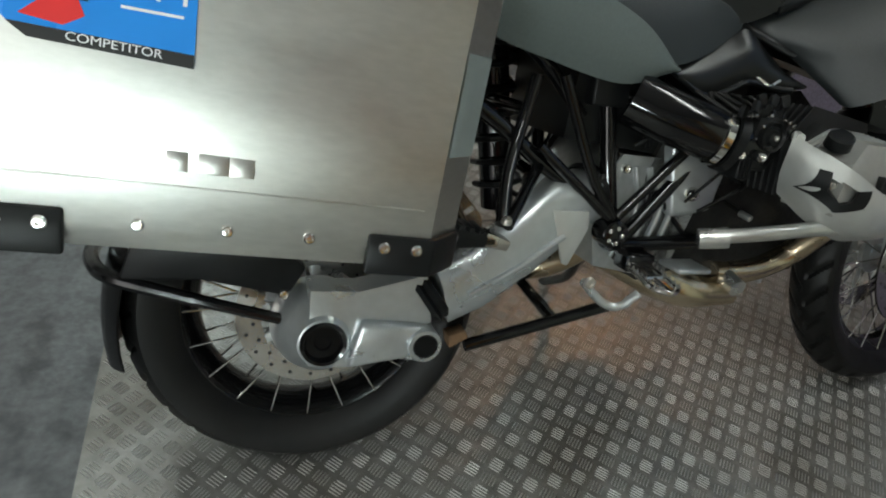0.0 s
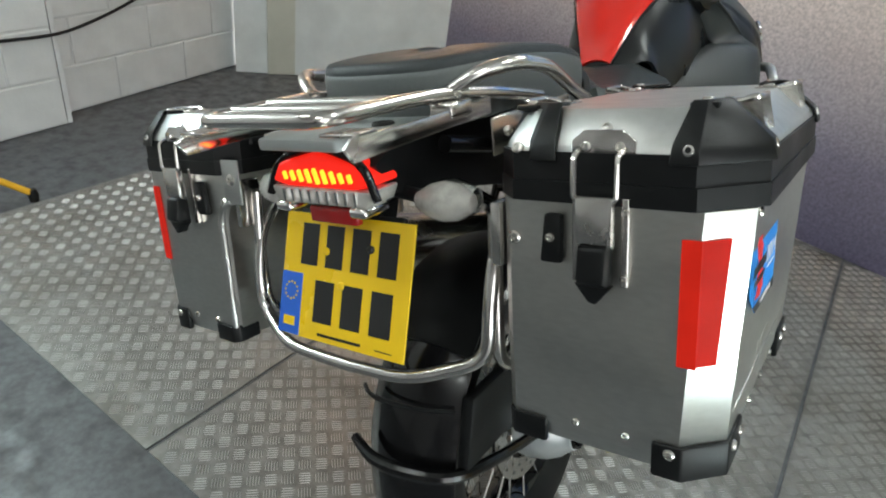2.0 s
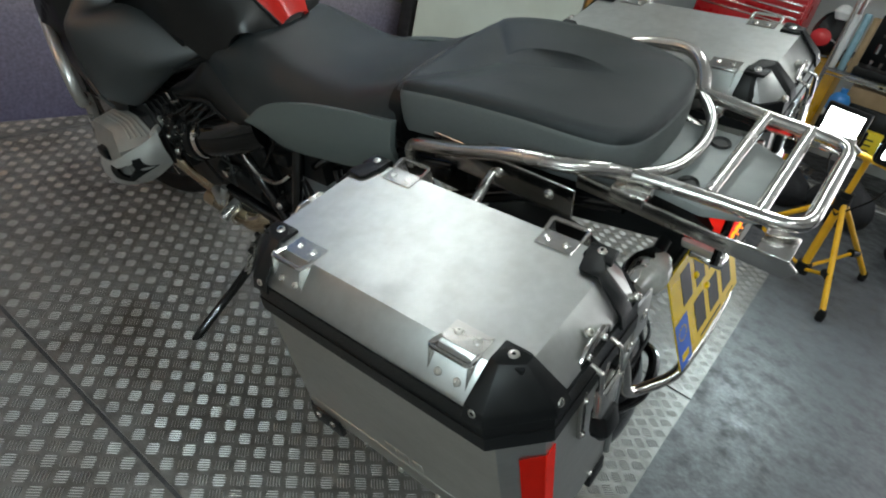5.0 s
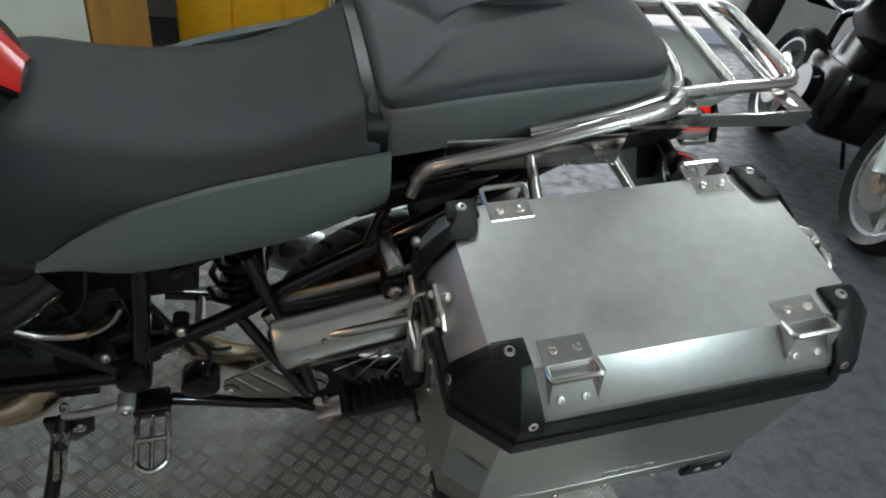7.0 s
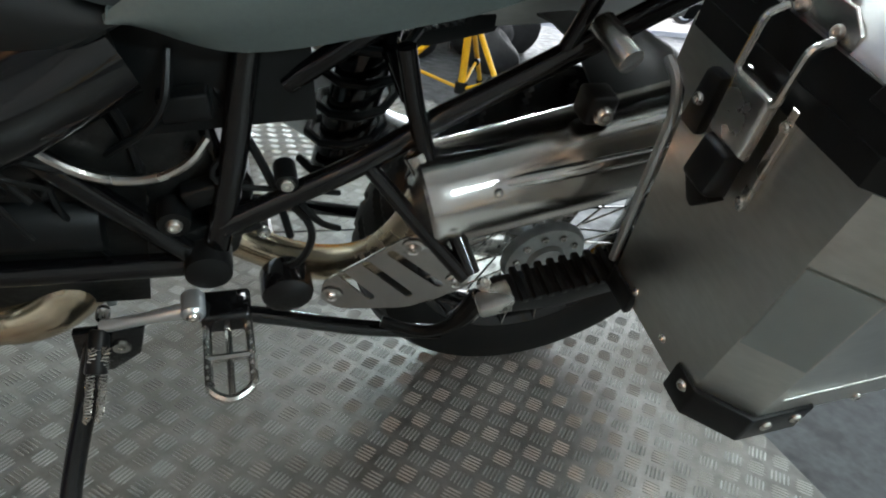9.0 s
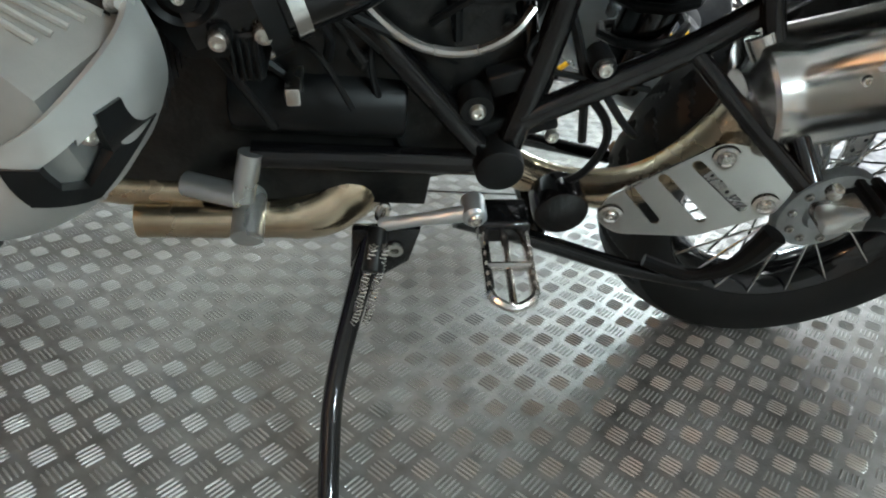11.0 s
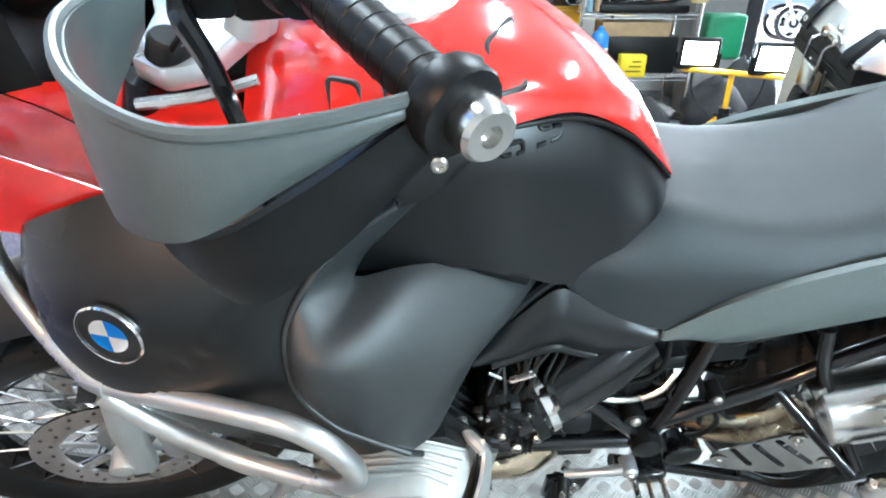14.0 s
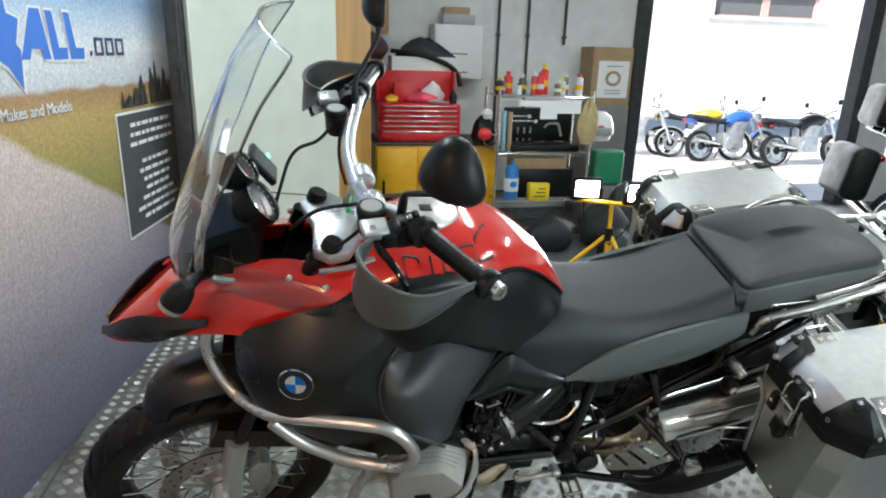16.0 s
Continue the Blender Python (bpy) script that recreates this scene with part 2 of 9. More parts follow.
def tube(points, r, bend=0.03, n=12, closed=False, steps=5, caps=True):
    """A bent round bar; r may be a number or one radius per given point."""
    path = rounded(points, bend, steps, closed) if bend else [Vector(p) for p in points]
    m = len(path)
    bm = bmesh.new()
    rings = []
    up = None
    for i, p in enumerate(path):
        a = path[i - 1] if (i or closed) else p
        b = path[(i + 1) % m] if (i < m - 1 or closed) else p
        d = (b - a).normalized()
        if up is None:
            up = d.orthogonal().normalized()
        up = (up - d * up.dot(d)).normalized()
        side = d.cross(up)
        rr = r if not isinstance(r, (list, tuple)) else float(np.interp(i / (m - 1), np.linspace(0, 1, len(r)), r))
        rings.append([bm.verts.new(p + (up * math.cos(2 * math.pi * k / n) + side * math.sin(2 * math.pi * k / n)) * rr) for k in range(n)])
    for i in range(m if closed else m - 1):
        p, q = rings[i], rings[(i + 1) % m]
        for k in range(n):
            bm.faces.new((p[k], p[(k + 1) % n], q[(k + 1) % n], q[k]))
    if caps and not closed:
        bm.faces.new(rings[0])
        bm.faces.new(rings[-1])
    return bm


def prism(poly, axis, lo, hi, bev=0.0, segs=2):
    """Extrude a polygon of 2D points along an axis ('x': points are y,z; 'y': x,z; 'z': x,y)."""
    bm = bmesh.new()
    put = {"x": lambda u, v, w: (w, u, v), "y": lambda u, v, w: (u, w, v), "z": lambda u, v, w: (u, v, w)}[axis]
    a = [bm.verts.new(put(u, v, lo)) for u, v in poly]
    b = [bm.verts.new(put(u, v, hi)) for u, v in poly]
    n = len(poly)
    bm.faces.new(a)
    bm.faces.new(b)
    for i in range(n):
        bm.faces.new((a[i], a[(i + 1) % n], b[(i + 1) % n], b[i]))
    bmesh.ops.recalc_face_normals(bm, faces=bm.faces)
    return bevel(bm, bev, segs) if bev else bm


def spline(knots, n):
    """Catmull-Rom through tuples of numbers, n steps between knots."""
    k = [np.array(q, float) for q in knots]
    k = [2 * k[0] - k[1]] + k + [2 * k[-1] - k[-2]]
    out = []
    for i in range(1, len(k) - 2):
        for s in range(n):
            t = s / n
            out.append(0.5 * (2 * k[i] + (k[i + 1] - k[i - 1]) * t + (2 * k[i - 1] - 5 * k[i] + 4 * k[i + 1] - k[i + 2]) * t * t
                              + (3 * k[i] - k[i - 1] - 3 * k[i + 1] + k[i + 2]) * t ** 3))
    out.append(k[-2])
    return out


def loft(loops, closed=True, caps=True):
    """Skin a row of loops of equal length."""
    bm = bmesh.new()
    rows_ = [[bm.verts.new(p) for p in l] for l in loops]
    for p, q in zip(rows_, rows_[1:]):
        n = len(p)
        for k in range(n if closed else n - 1):
            bm.faces.new((p[k], p[(k + 1) % n], q[(k + 1) % n], q[k]))
    if caps and closed:
        bm.faces.new(rows_[0])
        bm.faces.new(rows_[-1])
    return bm


def shell(loops, thick):
    """An open skin with thickness."""
    bm = loft(loops, False, False)
    bmesh.ops.recalc_face_normals(bm, faces=bm.faces)
    bmesh.ops.solidify(bm, geom=bm.faces[:], thickness=thick)
    return bm


def patch(poly, axis_fn, thick):
    """A thin flat polygon through 3D points, thickened along its normal."""
    bm = bmesh.new()
    bm.faces.new([bm.verts.new(p) for p in poly])
    bmesh.ops.recalc_face_normals(bm, faces=bm.faces)
    bmesh.ops.solidify(bm, geom=bm.faces[:], thickness=thick)
    return bm


def bolt(p, d, r=0.006, h=0.004):
    """A domed screw head with a socket, standing on p towards d."""
    return lathe([(0, h * 0.35), (r * 0.42, h * 0.35), (r * 0.45, h), (r * 0.75, h * 0.95), (r, h * 0.4), (r, 0), (r, -0.003), (0, -0.003)], p, d, 14)

# dull moulded plastic, rubber and dusty black paint give little sheen
for _m, _v in ((BLACK, 0.25), (RUBBER, 0.3), (FRAME, 0.4), (BLACK_PAINT, 0.35)):
    _m.node_tree.nodes["Principled BSDF"].inputs["Specular IOR Level"].default_value = _v

# ---- the place: floor, tread plates, walls, ceiling ----
LEAN = 18.22
BIKE = DIP @ pose(0, 0, 0, -LEAN, 0, 0)
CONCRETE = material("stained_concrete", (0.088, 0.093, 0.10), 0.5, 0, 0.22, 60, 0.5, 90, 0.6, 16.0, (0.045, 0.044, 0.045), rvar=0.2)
# one alloy in two tones: lighter bars, darker sheet paint the relief's light and shade
CHEQUER = material("tread_plate_alloy", (0.25, 0.245, 0.232), 0.44, 0.6, 0.25, 26, 0.35, 140, 0.75, 2.6, (0.10, 0.086, 0.07), rvar=0.1)
BARS = material("tread_bars_lightened", (0.40, 0.395, 0.38), 0.46, 0.6, 0.15, 24, 0.12, 160, 0.5, 2.6, (0.24, 0.21, 0.18), rvar=0.1)
WALL_WHITE = material("white_block_paint", (0.70, 0.71, 0.70), 0.55, 0, 0.06, 8, 0.3, 90, 0.35, 3.0, (0.45, 0.45, 0.44))
BOARD = material("cream_board", (0.52, 0.51, 0.44), 0.5, 0, 0.05, 6, 0.05, 60, 0.35, 3.5, (0.36, 0.34, 0.27))
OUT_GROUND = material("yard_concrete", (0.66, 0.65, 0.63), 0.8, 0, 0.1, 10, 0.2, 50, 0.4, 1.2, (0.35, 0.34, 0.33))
CEIL = material("grey_ceiling", (0.58, 0.58, 0.57), 0.7, 0, 0.1, 6)
ORANGE = material("varnished_wood", (0.42, 0.22, 0.05), 0.45, 0, 0.2, 12, 0.1, 80, 0.3, 5, (0.28, 0.13, 0.03), (1, 1, 0.1))
POST = material("dark_steel_post", (0.045, 0.045, 0.048), 0.5, 0.4, 0.2, 20, 0.1, 100, 0.4, 5, (0.1, 0.09, 0.08))

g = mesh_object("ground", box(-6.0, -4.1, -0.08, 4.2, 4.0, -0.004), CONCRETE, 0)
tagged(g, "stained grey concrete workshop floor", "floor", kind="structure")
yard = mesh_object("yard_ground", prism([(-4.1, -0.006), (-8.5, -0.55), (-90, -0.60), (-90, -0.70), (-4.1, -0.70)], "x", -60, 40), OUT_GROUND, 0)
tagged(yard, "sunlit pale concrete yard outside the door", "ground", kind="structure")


def tread_sheet(x0, y0, x1, y1, name):
    """A sheet of five-bar tread plate: flat sheet and one mesh of raised bars at 45 degrees."""
    sheet = mesh_object(name, box(x0 + 0.003, y0 + 0.003, -0.004, x1 - 0.003, y1 - 0.003, 0.0), CHEQUER, 0)
    tagged(sheet, "worn aluminium tread plate sheet on the floor", "floor plate", kind="structure")
    pitch, L, w, gap = 0.0385, 0.0150, 0.0016, 0.0066
    verts, faces = [], []
    rt = math.sqrt(0.5)
    n = int((max(x1 - x0, y1 - y0) * 1.5) / pitch) + 2
    cx, cy = (x0 + x1) / 2, (y0 + y1) / 2
    prof = [(-L, 0, 0), (-L * 0.72, -w, 0), (L * 0.72, -w, 0), (L, 0, 0), (L * 0.72, w, 0), (-L * 0.72, w, 0), (-L * 0.72, 0, 0.0017), (L * 0.72, 0, 0.0017)]
    fs = [(0, 1, 6), (1, 2, 7, 6), (2, 3, 7), (3, 4, 7), (4, 5, 6, 7), (5, 0, 6)]
    for i in range(-n, n):
        for j in range(-n, n):
            u, v = i * pitch, j * pitch
            px_, py_ = cx + (u - v) * rt, cy + (u + v) * rt
            if not (x0 + 0.022 < px_ < x1 - 0.022 and y0 + 0.022 < py_ < y1 - 0.022):
                continue
            a = (i + j) % 2
            for k in range(-2, 3):
                ll = 1.0 if abs(k) < 2 else 0.86
                base = len(verts)
                for x, y, z in prof:
                    x, y = x * ll, y + k * gap
                    if a:
                        x, y = -y, x
                    verts.append((px_ + (x - y) * rt, py_ + (x + y) * rt, z))
                faces.extend(tuple(base + q for q in f) for f in fs)
    me = bpy.data.meshes.new("tread_bars")
    me.from_pydata(verts, [], faces)
    me.materials.append(BARS)
    ob = new("tread_bars", me)
    ob.parent = sheet
    tagged(ob, kind="stuff")
    return sheet


for sx, sy in ((-0.405, 0.765), (-0.405, -0.49), (-0.405, -1.745), (2.1, 0.765), (2.1, -0.49)):
    tread_sheet(sx, sy, min(sx + 2.5, 2.62), sy + 1.25, "tread_plate")


def wall(name, a, b, h, th, mat, label, z0=0.0, category="wall"):
    a, b = Vector((*a, 0)), Vector((*b, 0))
    d = (b - a).normalized()
    n = Vector((-d.y, d.x, 0)) * th
    bm = prism([(a.x, a.y), (b.x, b.y), ((b + n).x, (b + n).y), ((a + n).x, (a + n).y)], "z", z0, h)
    return tagged(mesh_object(name, bm, mat, 0), label, category, kind="structure")


def block_wall(name, a, b, h, label, bw=0.44, bh=0.215):
    """Painted blockwork: each block a piece of its own, joints recessed."""
    base = wall(name, a, b, h, -0.1, WALL_WHITE, label)
    a, b = Vector((*a, 0)), Vector((*b, 0))
    d = (b - a).normalized()
    L_ = (b - a).length
    meshes = {}
    ang = math.atan2(d.y, d.x)
    r = 0
    while r * bh < h - 0.05:
        off = -(r % 2) * bw / 2
        x = off
        while x < L_:
            u0, u1 = max(0, x) + 0.004, min(L_, x + bw) - 0.004
            if u1 - u0 > 0.04:
                key = round(u1 - u0, 3)
                if key not in meshes:
                    bm = box(0, -0.007, 0.004, u1 - u0, 0.006, bh - 0.004, 0.004, 1)
                    ob = mesh_object("block", bm, WALL_WHITE, 0)
                    meshes[key] = ob.data
                else:
                    ob = new("block", meshes[key])
                ob.parent = base
                p = a + d * u0
                ob.matrix_local = Matrix.Translation((p.x, p.y, r * bh)) @ Matrix.Rotation(ang, 4, "Z")
            x += bw
        r += 1
    return base


# room walls; those out of view are added to keep daylight out
H_ROOM = 3.0
block_wall("wall_left", (1.64, 2.93), (0.40, 2.72), 2.4, "white painted blockwork wall with scuffs")
block_wall("pillar", (0.42, 2.62), (-1.6, 2.40), 2.4, "white painted blockwork pier with scuffs")
wall("pillar_side", (0.425, 2.75), (0.425, 2.622), 2.4, 0.02, WALL_WHITE, "white painted wall return")
wall("wall_left_upper", (1.66, 2.94), (-6.0, 2.41), H_ROOM, -0.1, WALL_WHITE, "white painted upper wall", 2.4)
wall("wall_left_far", (-1.6, 2.40), (-6.0, 2.40), 2.4, -0.1, WALL_WHITE, "white painted wall")
wall("wall_corner", (2.62, 2.0), (1.6, 2.9), H_ROOM, 0.1, WALL_WHITE, "white painted corner wall")
wall("wall_front", (2.56, -2.5), (2.70, 2.2), H_ROOM, -0.12, WALL_WHITE, "painted wall behind the banner")
wall("wall_back_rear", (-6.0, 3.1), (-6.0, -4.1), H_ROOM, -0.1, WALL_WHITE, "white painted rear wall, out of view, added to close the room")
wall("wall_workbench", (2.6, -4.1), (-1.76, -4.1), H_ROOM, -0.1, WALL_WHITE, "white painted wall behind the workbench")
wall("wall_door_side", (-4.25, -4.1), (-6.0, -4.1), H_ROOM, -0.1, WALL_WHITE, "white painted wall beside the door")
wall("wall_door_head", (-1.76, -4.1), (-4.25, -4.1), H_ROOM, -0.1, WALL_WHITE, "wall over the roller door", 2.55)
wall("wall_side", (2.56, -2.5), (2.56, -4.2), H_ROOM, 0.1, WALL_WHITE, "white painted side wall")
# unseen lid over the room: blocks the sky and shows in glossy metal
tagged(mesh_object("ceiling", box(-6.1, -4.2, H_ROOM, 4.2, 4.0, H_ROOM + 0.1), CEIL, 0), "plain grey ceiling, out of view, added to close the workshop", "ceiling", kind="structure")

# leaning cream board in the corner
bd = mesh_object("board", bevel(prism([(1.66, 2.69), (2.50, 2.10), (2.515, 2.12), (1.675, 2.71)], "z", 0.0, 1.9), 0.003), BOARD, 0)
tagged(bd, "scuffed cream board standing against the corner", "board")

# pale door leaf beside the banner, its dark post and a varnished edge
dl = mesh_object("door_leaf", bevel(prism([(1.785, -1.635), (1.085, -2.17), (1.065, -2.145), (1.765, -1.61)], "z", 0.0, 2.5), 0.004), material("pale_door_paint", (0.62, 0.66, 0.58), 0.45, 0, 0.04, 6, 0.05, 60, 0.3, 4, (0.48, 0.49, 0.40)), 0)
tagged(dl, "pale green-white door leaf standing open", "door")
post = thing("door_post", "dark steel post beside the banner", "post")
part("post_body", bevel(box(1.79, -1.66, 0, 1.868, -1.60, 2.5, 0.004), 0.002), POST, post)
part("post_strap", tube([(1.815, -1.60, 2.4), (1.81, -1.585, 1.6), (1.815, -1.59, 1.2)], 0.008, 0.05, 8), POST, post)
part("post_latch", bevel(box(1.795, -1.60, 1.30, 1.835, -1.575, 1.36, 0.004), 0.002), POST, post)
we = mesh_object("wooden_edge", bevel(prism([(1.065, -2.19), (0.845, -2.46), (0.865, -2.475), (1.085, -2.205)], "z", 0.0, 2.5), 0.003), ORANGE, 0)
tagged(we, "varnished wooden board edge", "board")

# roller door posts
for x in (-1.76, -4.21):
    pb = mesh_object("door_frame", bevel(box(x - 0.06, -4.08, 0, x + 0.06, -3.92, 2.55, 0.006), 0.002), POST, 0)
    tagged(pb, "dark steel door frame post", "door frame", kind="structure")

# ---- printed banner on the front wall ----
def banner_material():
    m = bpy.data.materials.new("printed_banner")
    m.use_nodes = True
    N, L = m.node_tree.nodes, m.node_tree.links
    b = N["Principled BSDF"]
    b.inputs["Roughness"].default_value = 0.45
    tc, sep = N.new("ShaderNodeTexCoord"), N.new("ShaderNodeSeparateXYZ")
    L.new(tc.outputs["Object"], sep.inputs[0])
    nz = N.new("ShaderNodeTexNoise")
    nz.inputs["Scale"].default_value, nz.inputs["Detail"].default_value = 3.0, 8
    L.new(tc.outputs["Object"], nz.inputs["Vector"])
    add = N.new("ShaderNodeMath")
    add.operation = "MULTIPLY_ADD"
    L.new(nz.outputs["Fac"], add.inputs[0])
    add.inputs[1].default_value = 0.10
    L.new(sep.outputs["Z"], add.inputs[2])
    ramp = N.new("ShaderNodeValToRGB")
    mr = N.new("ShaderNodeMapRange")
    mr.inputs["From Min"].default_value, mr.inputs["From Max"].default_value = 0.0, 2.26
    L.new(add.outputs[0], mr.inputs["Value"])
    L.new(mr.outputs[0], ramp.inputs[0])
    def stops_on(r, stops):
        cr = r.color_ramp
        cr.elements[0].position, cr.elements[0].color = stops[0][0], (*stops[0][1], 1)
        cr.elements[1].position, cr.elements[1].color = stops[-1][0], (*stops[-1][1], 1)
        for p, c in stops[1:-1]:
            e = cr.elements.new(p)
            e.color = (*c, 1)

    # fields and sky by height
    stops_on(ramp, [(0.0, (0.12, 0.11, 0.05)), (0.30, (0.16, 0.15, 0.04)), (0.42, (0.26, 0.22, 0.05)), (0.49, (0.38, 0.28, 0.08)), (0.53, (0.44, 0.30, 0.10)), (0.57, (0.36, 0.20, 0.09)),
                    (0.578, (0.55, 0.58, 0.62)), (0.64, (0.75, 0.77, 0.78)), (0.72, (0.28, 0.42, 0.62)), (0.80, (0.60, 0.66, 0.72)), (0.92, (0.09, 0.20, 0.45)), (1.0, (0.06, 0.15, 0.38))])
    # the road narrows towards its far end, pale there and purple-grey near by
    road = N.new("ShaderNodeValToRGB")
    stops_on(road, [(0.0, (0.095, 0.085, 0.145)), (0.20, (0.20, 0.175, 0.235)), (0.32, (0.40, 0.35, 0.37)), (0.42, (0.56, 0.47, 0.45)), (0.52, (0.64, 0.54, 0.50))])
    L.new(mr.outputs[0], road.inputs[0])

    def calc(op, a, c):
        n = N.new("ShaderNodeMath")
        n.operation = op
        for k, v in enumerate((a, c)):
            if isinstance(v, float):
                n.inputs[k].default_value = v
            else:
                L.new(v, n.inputs[k])
        return n.outputs[0]

    from_mid = calc("ADD", sep.outputs["Y"], 0.42)
    side = calc("MAXIMUM", calc("MULTIPLY", from_mid, -1.0), calc("MULTIPLY", from_mid, 0.12))
    brow = calc("SUBTRACT", 1.205, calc("MULTIPLY", side, 0.515))
    edge = N.new("ShaderNodeMapRange")
    for k, v in zip(("From Min", "From Max", "To Min", "To Max"), (-0.01, 0.02, 0.0, 1.0)):
        edge.inputs[k].default_value = v
    L.new(calc("SUBTRACT", brow, add.outputs[0]), edge.inputs["Value"])
    mix = N.new("ShaderNodeMix")
    mix.data_type = "RGBA"
    L.new(edge.outputs[0], mix.inputs["Factor"])
    L.new(ramp.outputs[0], mix.inputs["A"])
    L.new(road.outputs[0], mix.inputs["B"])
    grain = N.new("ShaderNodeTexNoise")
    grain.inputs["Scale"].default_value, grain.inputs["Detail"].default_value = 80, 6
    L.new(tc.outputs["Object"], grain.inputs["Vector"])
    hv = N.new("ShaderNodeHueSaturation")
    gr = N.new("ShaderNodeMapRange")
    for k, v in zip(("From Min", "From Max", "To Min", "To Max"), (0.3, 0.7, 0.76, 1.24)):
        gr.inputs[k].default_value = v
    L.new(grain.outputs["Fac"], gr.inputs["Value"])
    L.new(gr.outputs[0], hv.inputs["Value"])
    L.new(mix.outputs["Result"], hv.inputs["Color"])
    L.new(hv.outputs["Color"], b.inputs["Base Color"])
    return m


BA_, BB_ = Vector((1.90, -1.90)), Vector((2.505, 2.08))
bd_ = (BB_ - BA_).normalized()
b_ang = math.atan2(bd_.y, bd_.x)
banner = mesh_object("banner", prism([(BA_.x, BA_.y), (BB_.x, BB_.y), (BB_.x + 0.012, BB_.y), (BA_.x + 0.012, BA_.y)], "z", 0.0, 2.55), banner_material(), 0)
tagged(banner, "large printed banner of a country road, fields and sky", "banner")


def on_banner(y, z, off=0.003):
    """Frame on the banner's face: x to the right as seen from the room, y up, z out."""
    t = (y - BA_.y) / bd_.y
    p = BA_ + bd_ * t
    m = Matrix.Translation((p.x, p.y, z)) @ Matrix((( -bd_.x, 0, -bd_.y, 0), (-bd_.y, 0, bd_.x, 0), (0, 1, 0, 0), (0, 0, 0, 1)))
    return m @ Matrix.Translation((0, 0, off))


SLATE = material("grey_print", (0.055, 0.06, 0.065), 0.45, 0, 0.06, 10)
PRINT_BLUE = material("blue_print", (0.02, 0.16, 0.62), 0.4, 0, 0.05, 10)
TREE_PRINT = material("dark_tree_print", (0.035, 0.035, 0.03), 0.5, 0, 0.3, 20)
PANEL = on_banner(-1.50, 0.858)
pn = part("text_panel", moved(bevel(box(-0.325, -0.275, 0, 0.325, 0.275, 0.001), 0.0003, 1), PANEL), WHITE, banner, "dark text panel with a pale outline", 0)
part("panel_field", moved(box(-0.314, -0.264, 0.001, 0.314, 0.264, 0.002), PANEL), SLATE, pn)
rngp = random.Random(7)
for i, (w, cxx) in enumerate(((0.44, 0.02), (0.46, 0.02), (0.48, 0.02), (0, 0), (0.30, 0.03), (0.37, 0.03), (0.30, 0.03), (0.26, 0.03), (0.36, 0.03), (0.48, 0.03), (0.36, 0.03))):
    x = -w / 2
    while w and x < w / 2:
        l = rngp.uniform(0.03, 0.09)
        part("print_bar", moved(box(x + cxx, 0.206 - i * 0.042, 0.002, min(x + l, w / 2) + cxx, 0.223 - i * 0.042, 0.003), PANEL), WHITE, pn)
        x += l + 0.014
# blue logo as plain outlined shapes, the dark blue name after it as square rings
for y, pts in ((-0.69, [(-0.085, -0.078), (-0.005, 0.082), (0.050, 0.082), (0.085, -0.078), (0.040, -0.078), (0.034, -0.045), (-0.022, -0.045), (-0.040, -0.078)]),
               (-0.80, [(-0.030, 0.080), (0.012, 0.080), (0.032, -0.040), (0.085, -0.040), (0.080, -0.080), (-0.010, -0.080)]),
               (-0.91, [(-0.030, 0.080), (0.012, 0.080), (0.032, -0.040), (0.090, -0.040), (0.085, -0.080), (-0.010, -0.080)]),
               (-0.535, [(-0.16, 0.13), (0.02, 0.13), (0.03, 0.06), (0.085, 0.045), (0.055, -0.03), (0.075, -0.05), (0.06, -0.17), (0.0, -0.10), (-0.16, -0.02)])):
    part("logo_shape", moved(prism([(a * 1.10 + (0.004 if a > 0 else -0.004), c * 1.10) for a, c in pts], "z", 0.0, 0.001), on_banner(y, 1.435, 0.003)), WHITE, banner, "", 0)
    part("logo_shape", moved(prism(pts, "z", 0.0012, 0.0022), on_banner(y, 1.435, 0.003)), PRINT_BLUE, banner, "", 0)
NAVY = material("navy_print", (0.015, 0.02, 0.12), 0.4, 0, 0.05, 10)
part("logo_bar", moved(box(-0.009, -0.034, 0, 0.009, -0.016, 0.0012), on_banner(-1.05, 1.400)), NAVY, banner, "", 0)
for y in (-1.117, -1.205, -1.293):
    part("logo_bar", moved(join(box(-0.034, -0.034, 0, -0.021, 0.034, 0.0012), box(0.021, -0.034, 0, 0.034, 0.034, 0.0012), box(-0.021, 0.022, 0, 0.021, 0.034, 0.0012), box(-0.021, -0.034, 0, 0.021, -0.022, 0.0012)), on_banner(y, 1.400)), NAVY, banner, "", 0)

for i in range(26):
    y = -1.25 - rngp.random() * 0.58
    h = rngp.uniform(0.05, 0.15) * (0.7 + 0.6 * max(0.0, 1 - abs(y + 1.62) / 0.3))
    w = rngp.uniform(0.012, 0.034)
    part("tree_print", moved(prism([(-w, 0), (-w * 0.9, h * 0.4), (-w * 0.5, h * 0.7), (-w * 0.15, h), (w * 0.2, h * 0.93), (w * 0.6, h * 0.6), (w, h * 0.35), (w, 0)], "z", 0, 0.001), on_banner(y, 1.150, 0.002 + 0.0004 * i)), TREE_PRINT, banner, "", 0)

# ---- aluminium panniers ----
def ring_loop(x, yi, yo, z, ci, co):
    """Octagon in plan: half length x, inner and outer width, corner cuts."""
    return [(-x + ci, yi, z), (x - ci, yi, z), (x, yi + ci, z), (x, yo - co, z), (x - co, yo, z), (-x + co, yo, z), (-x, yo - co, z), (-x, yi + ci, z)]


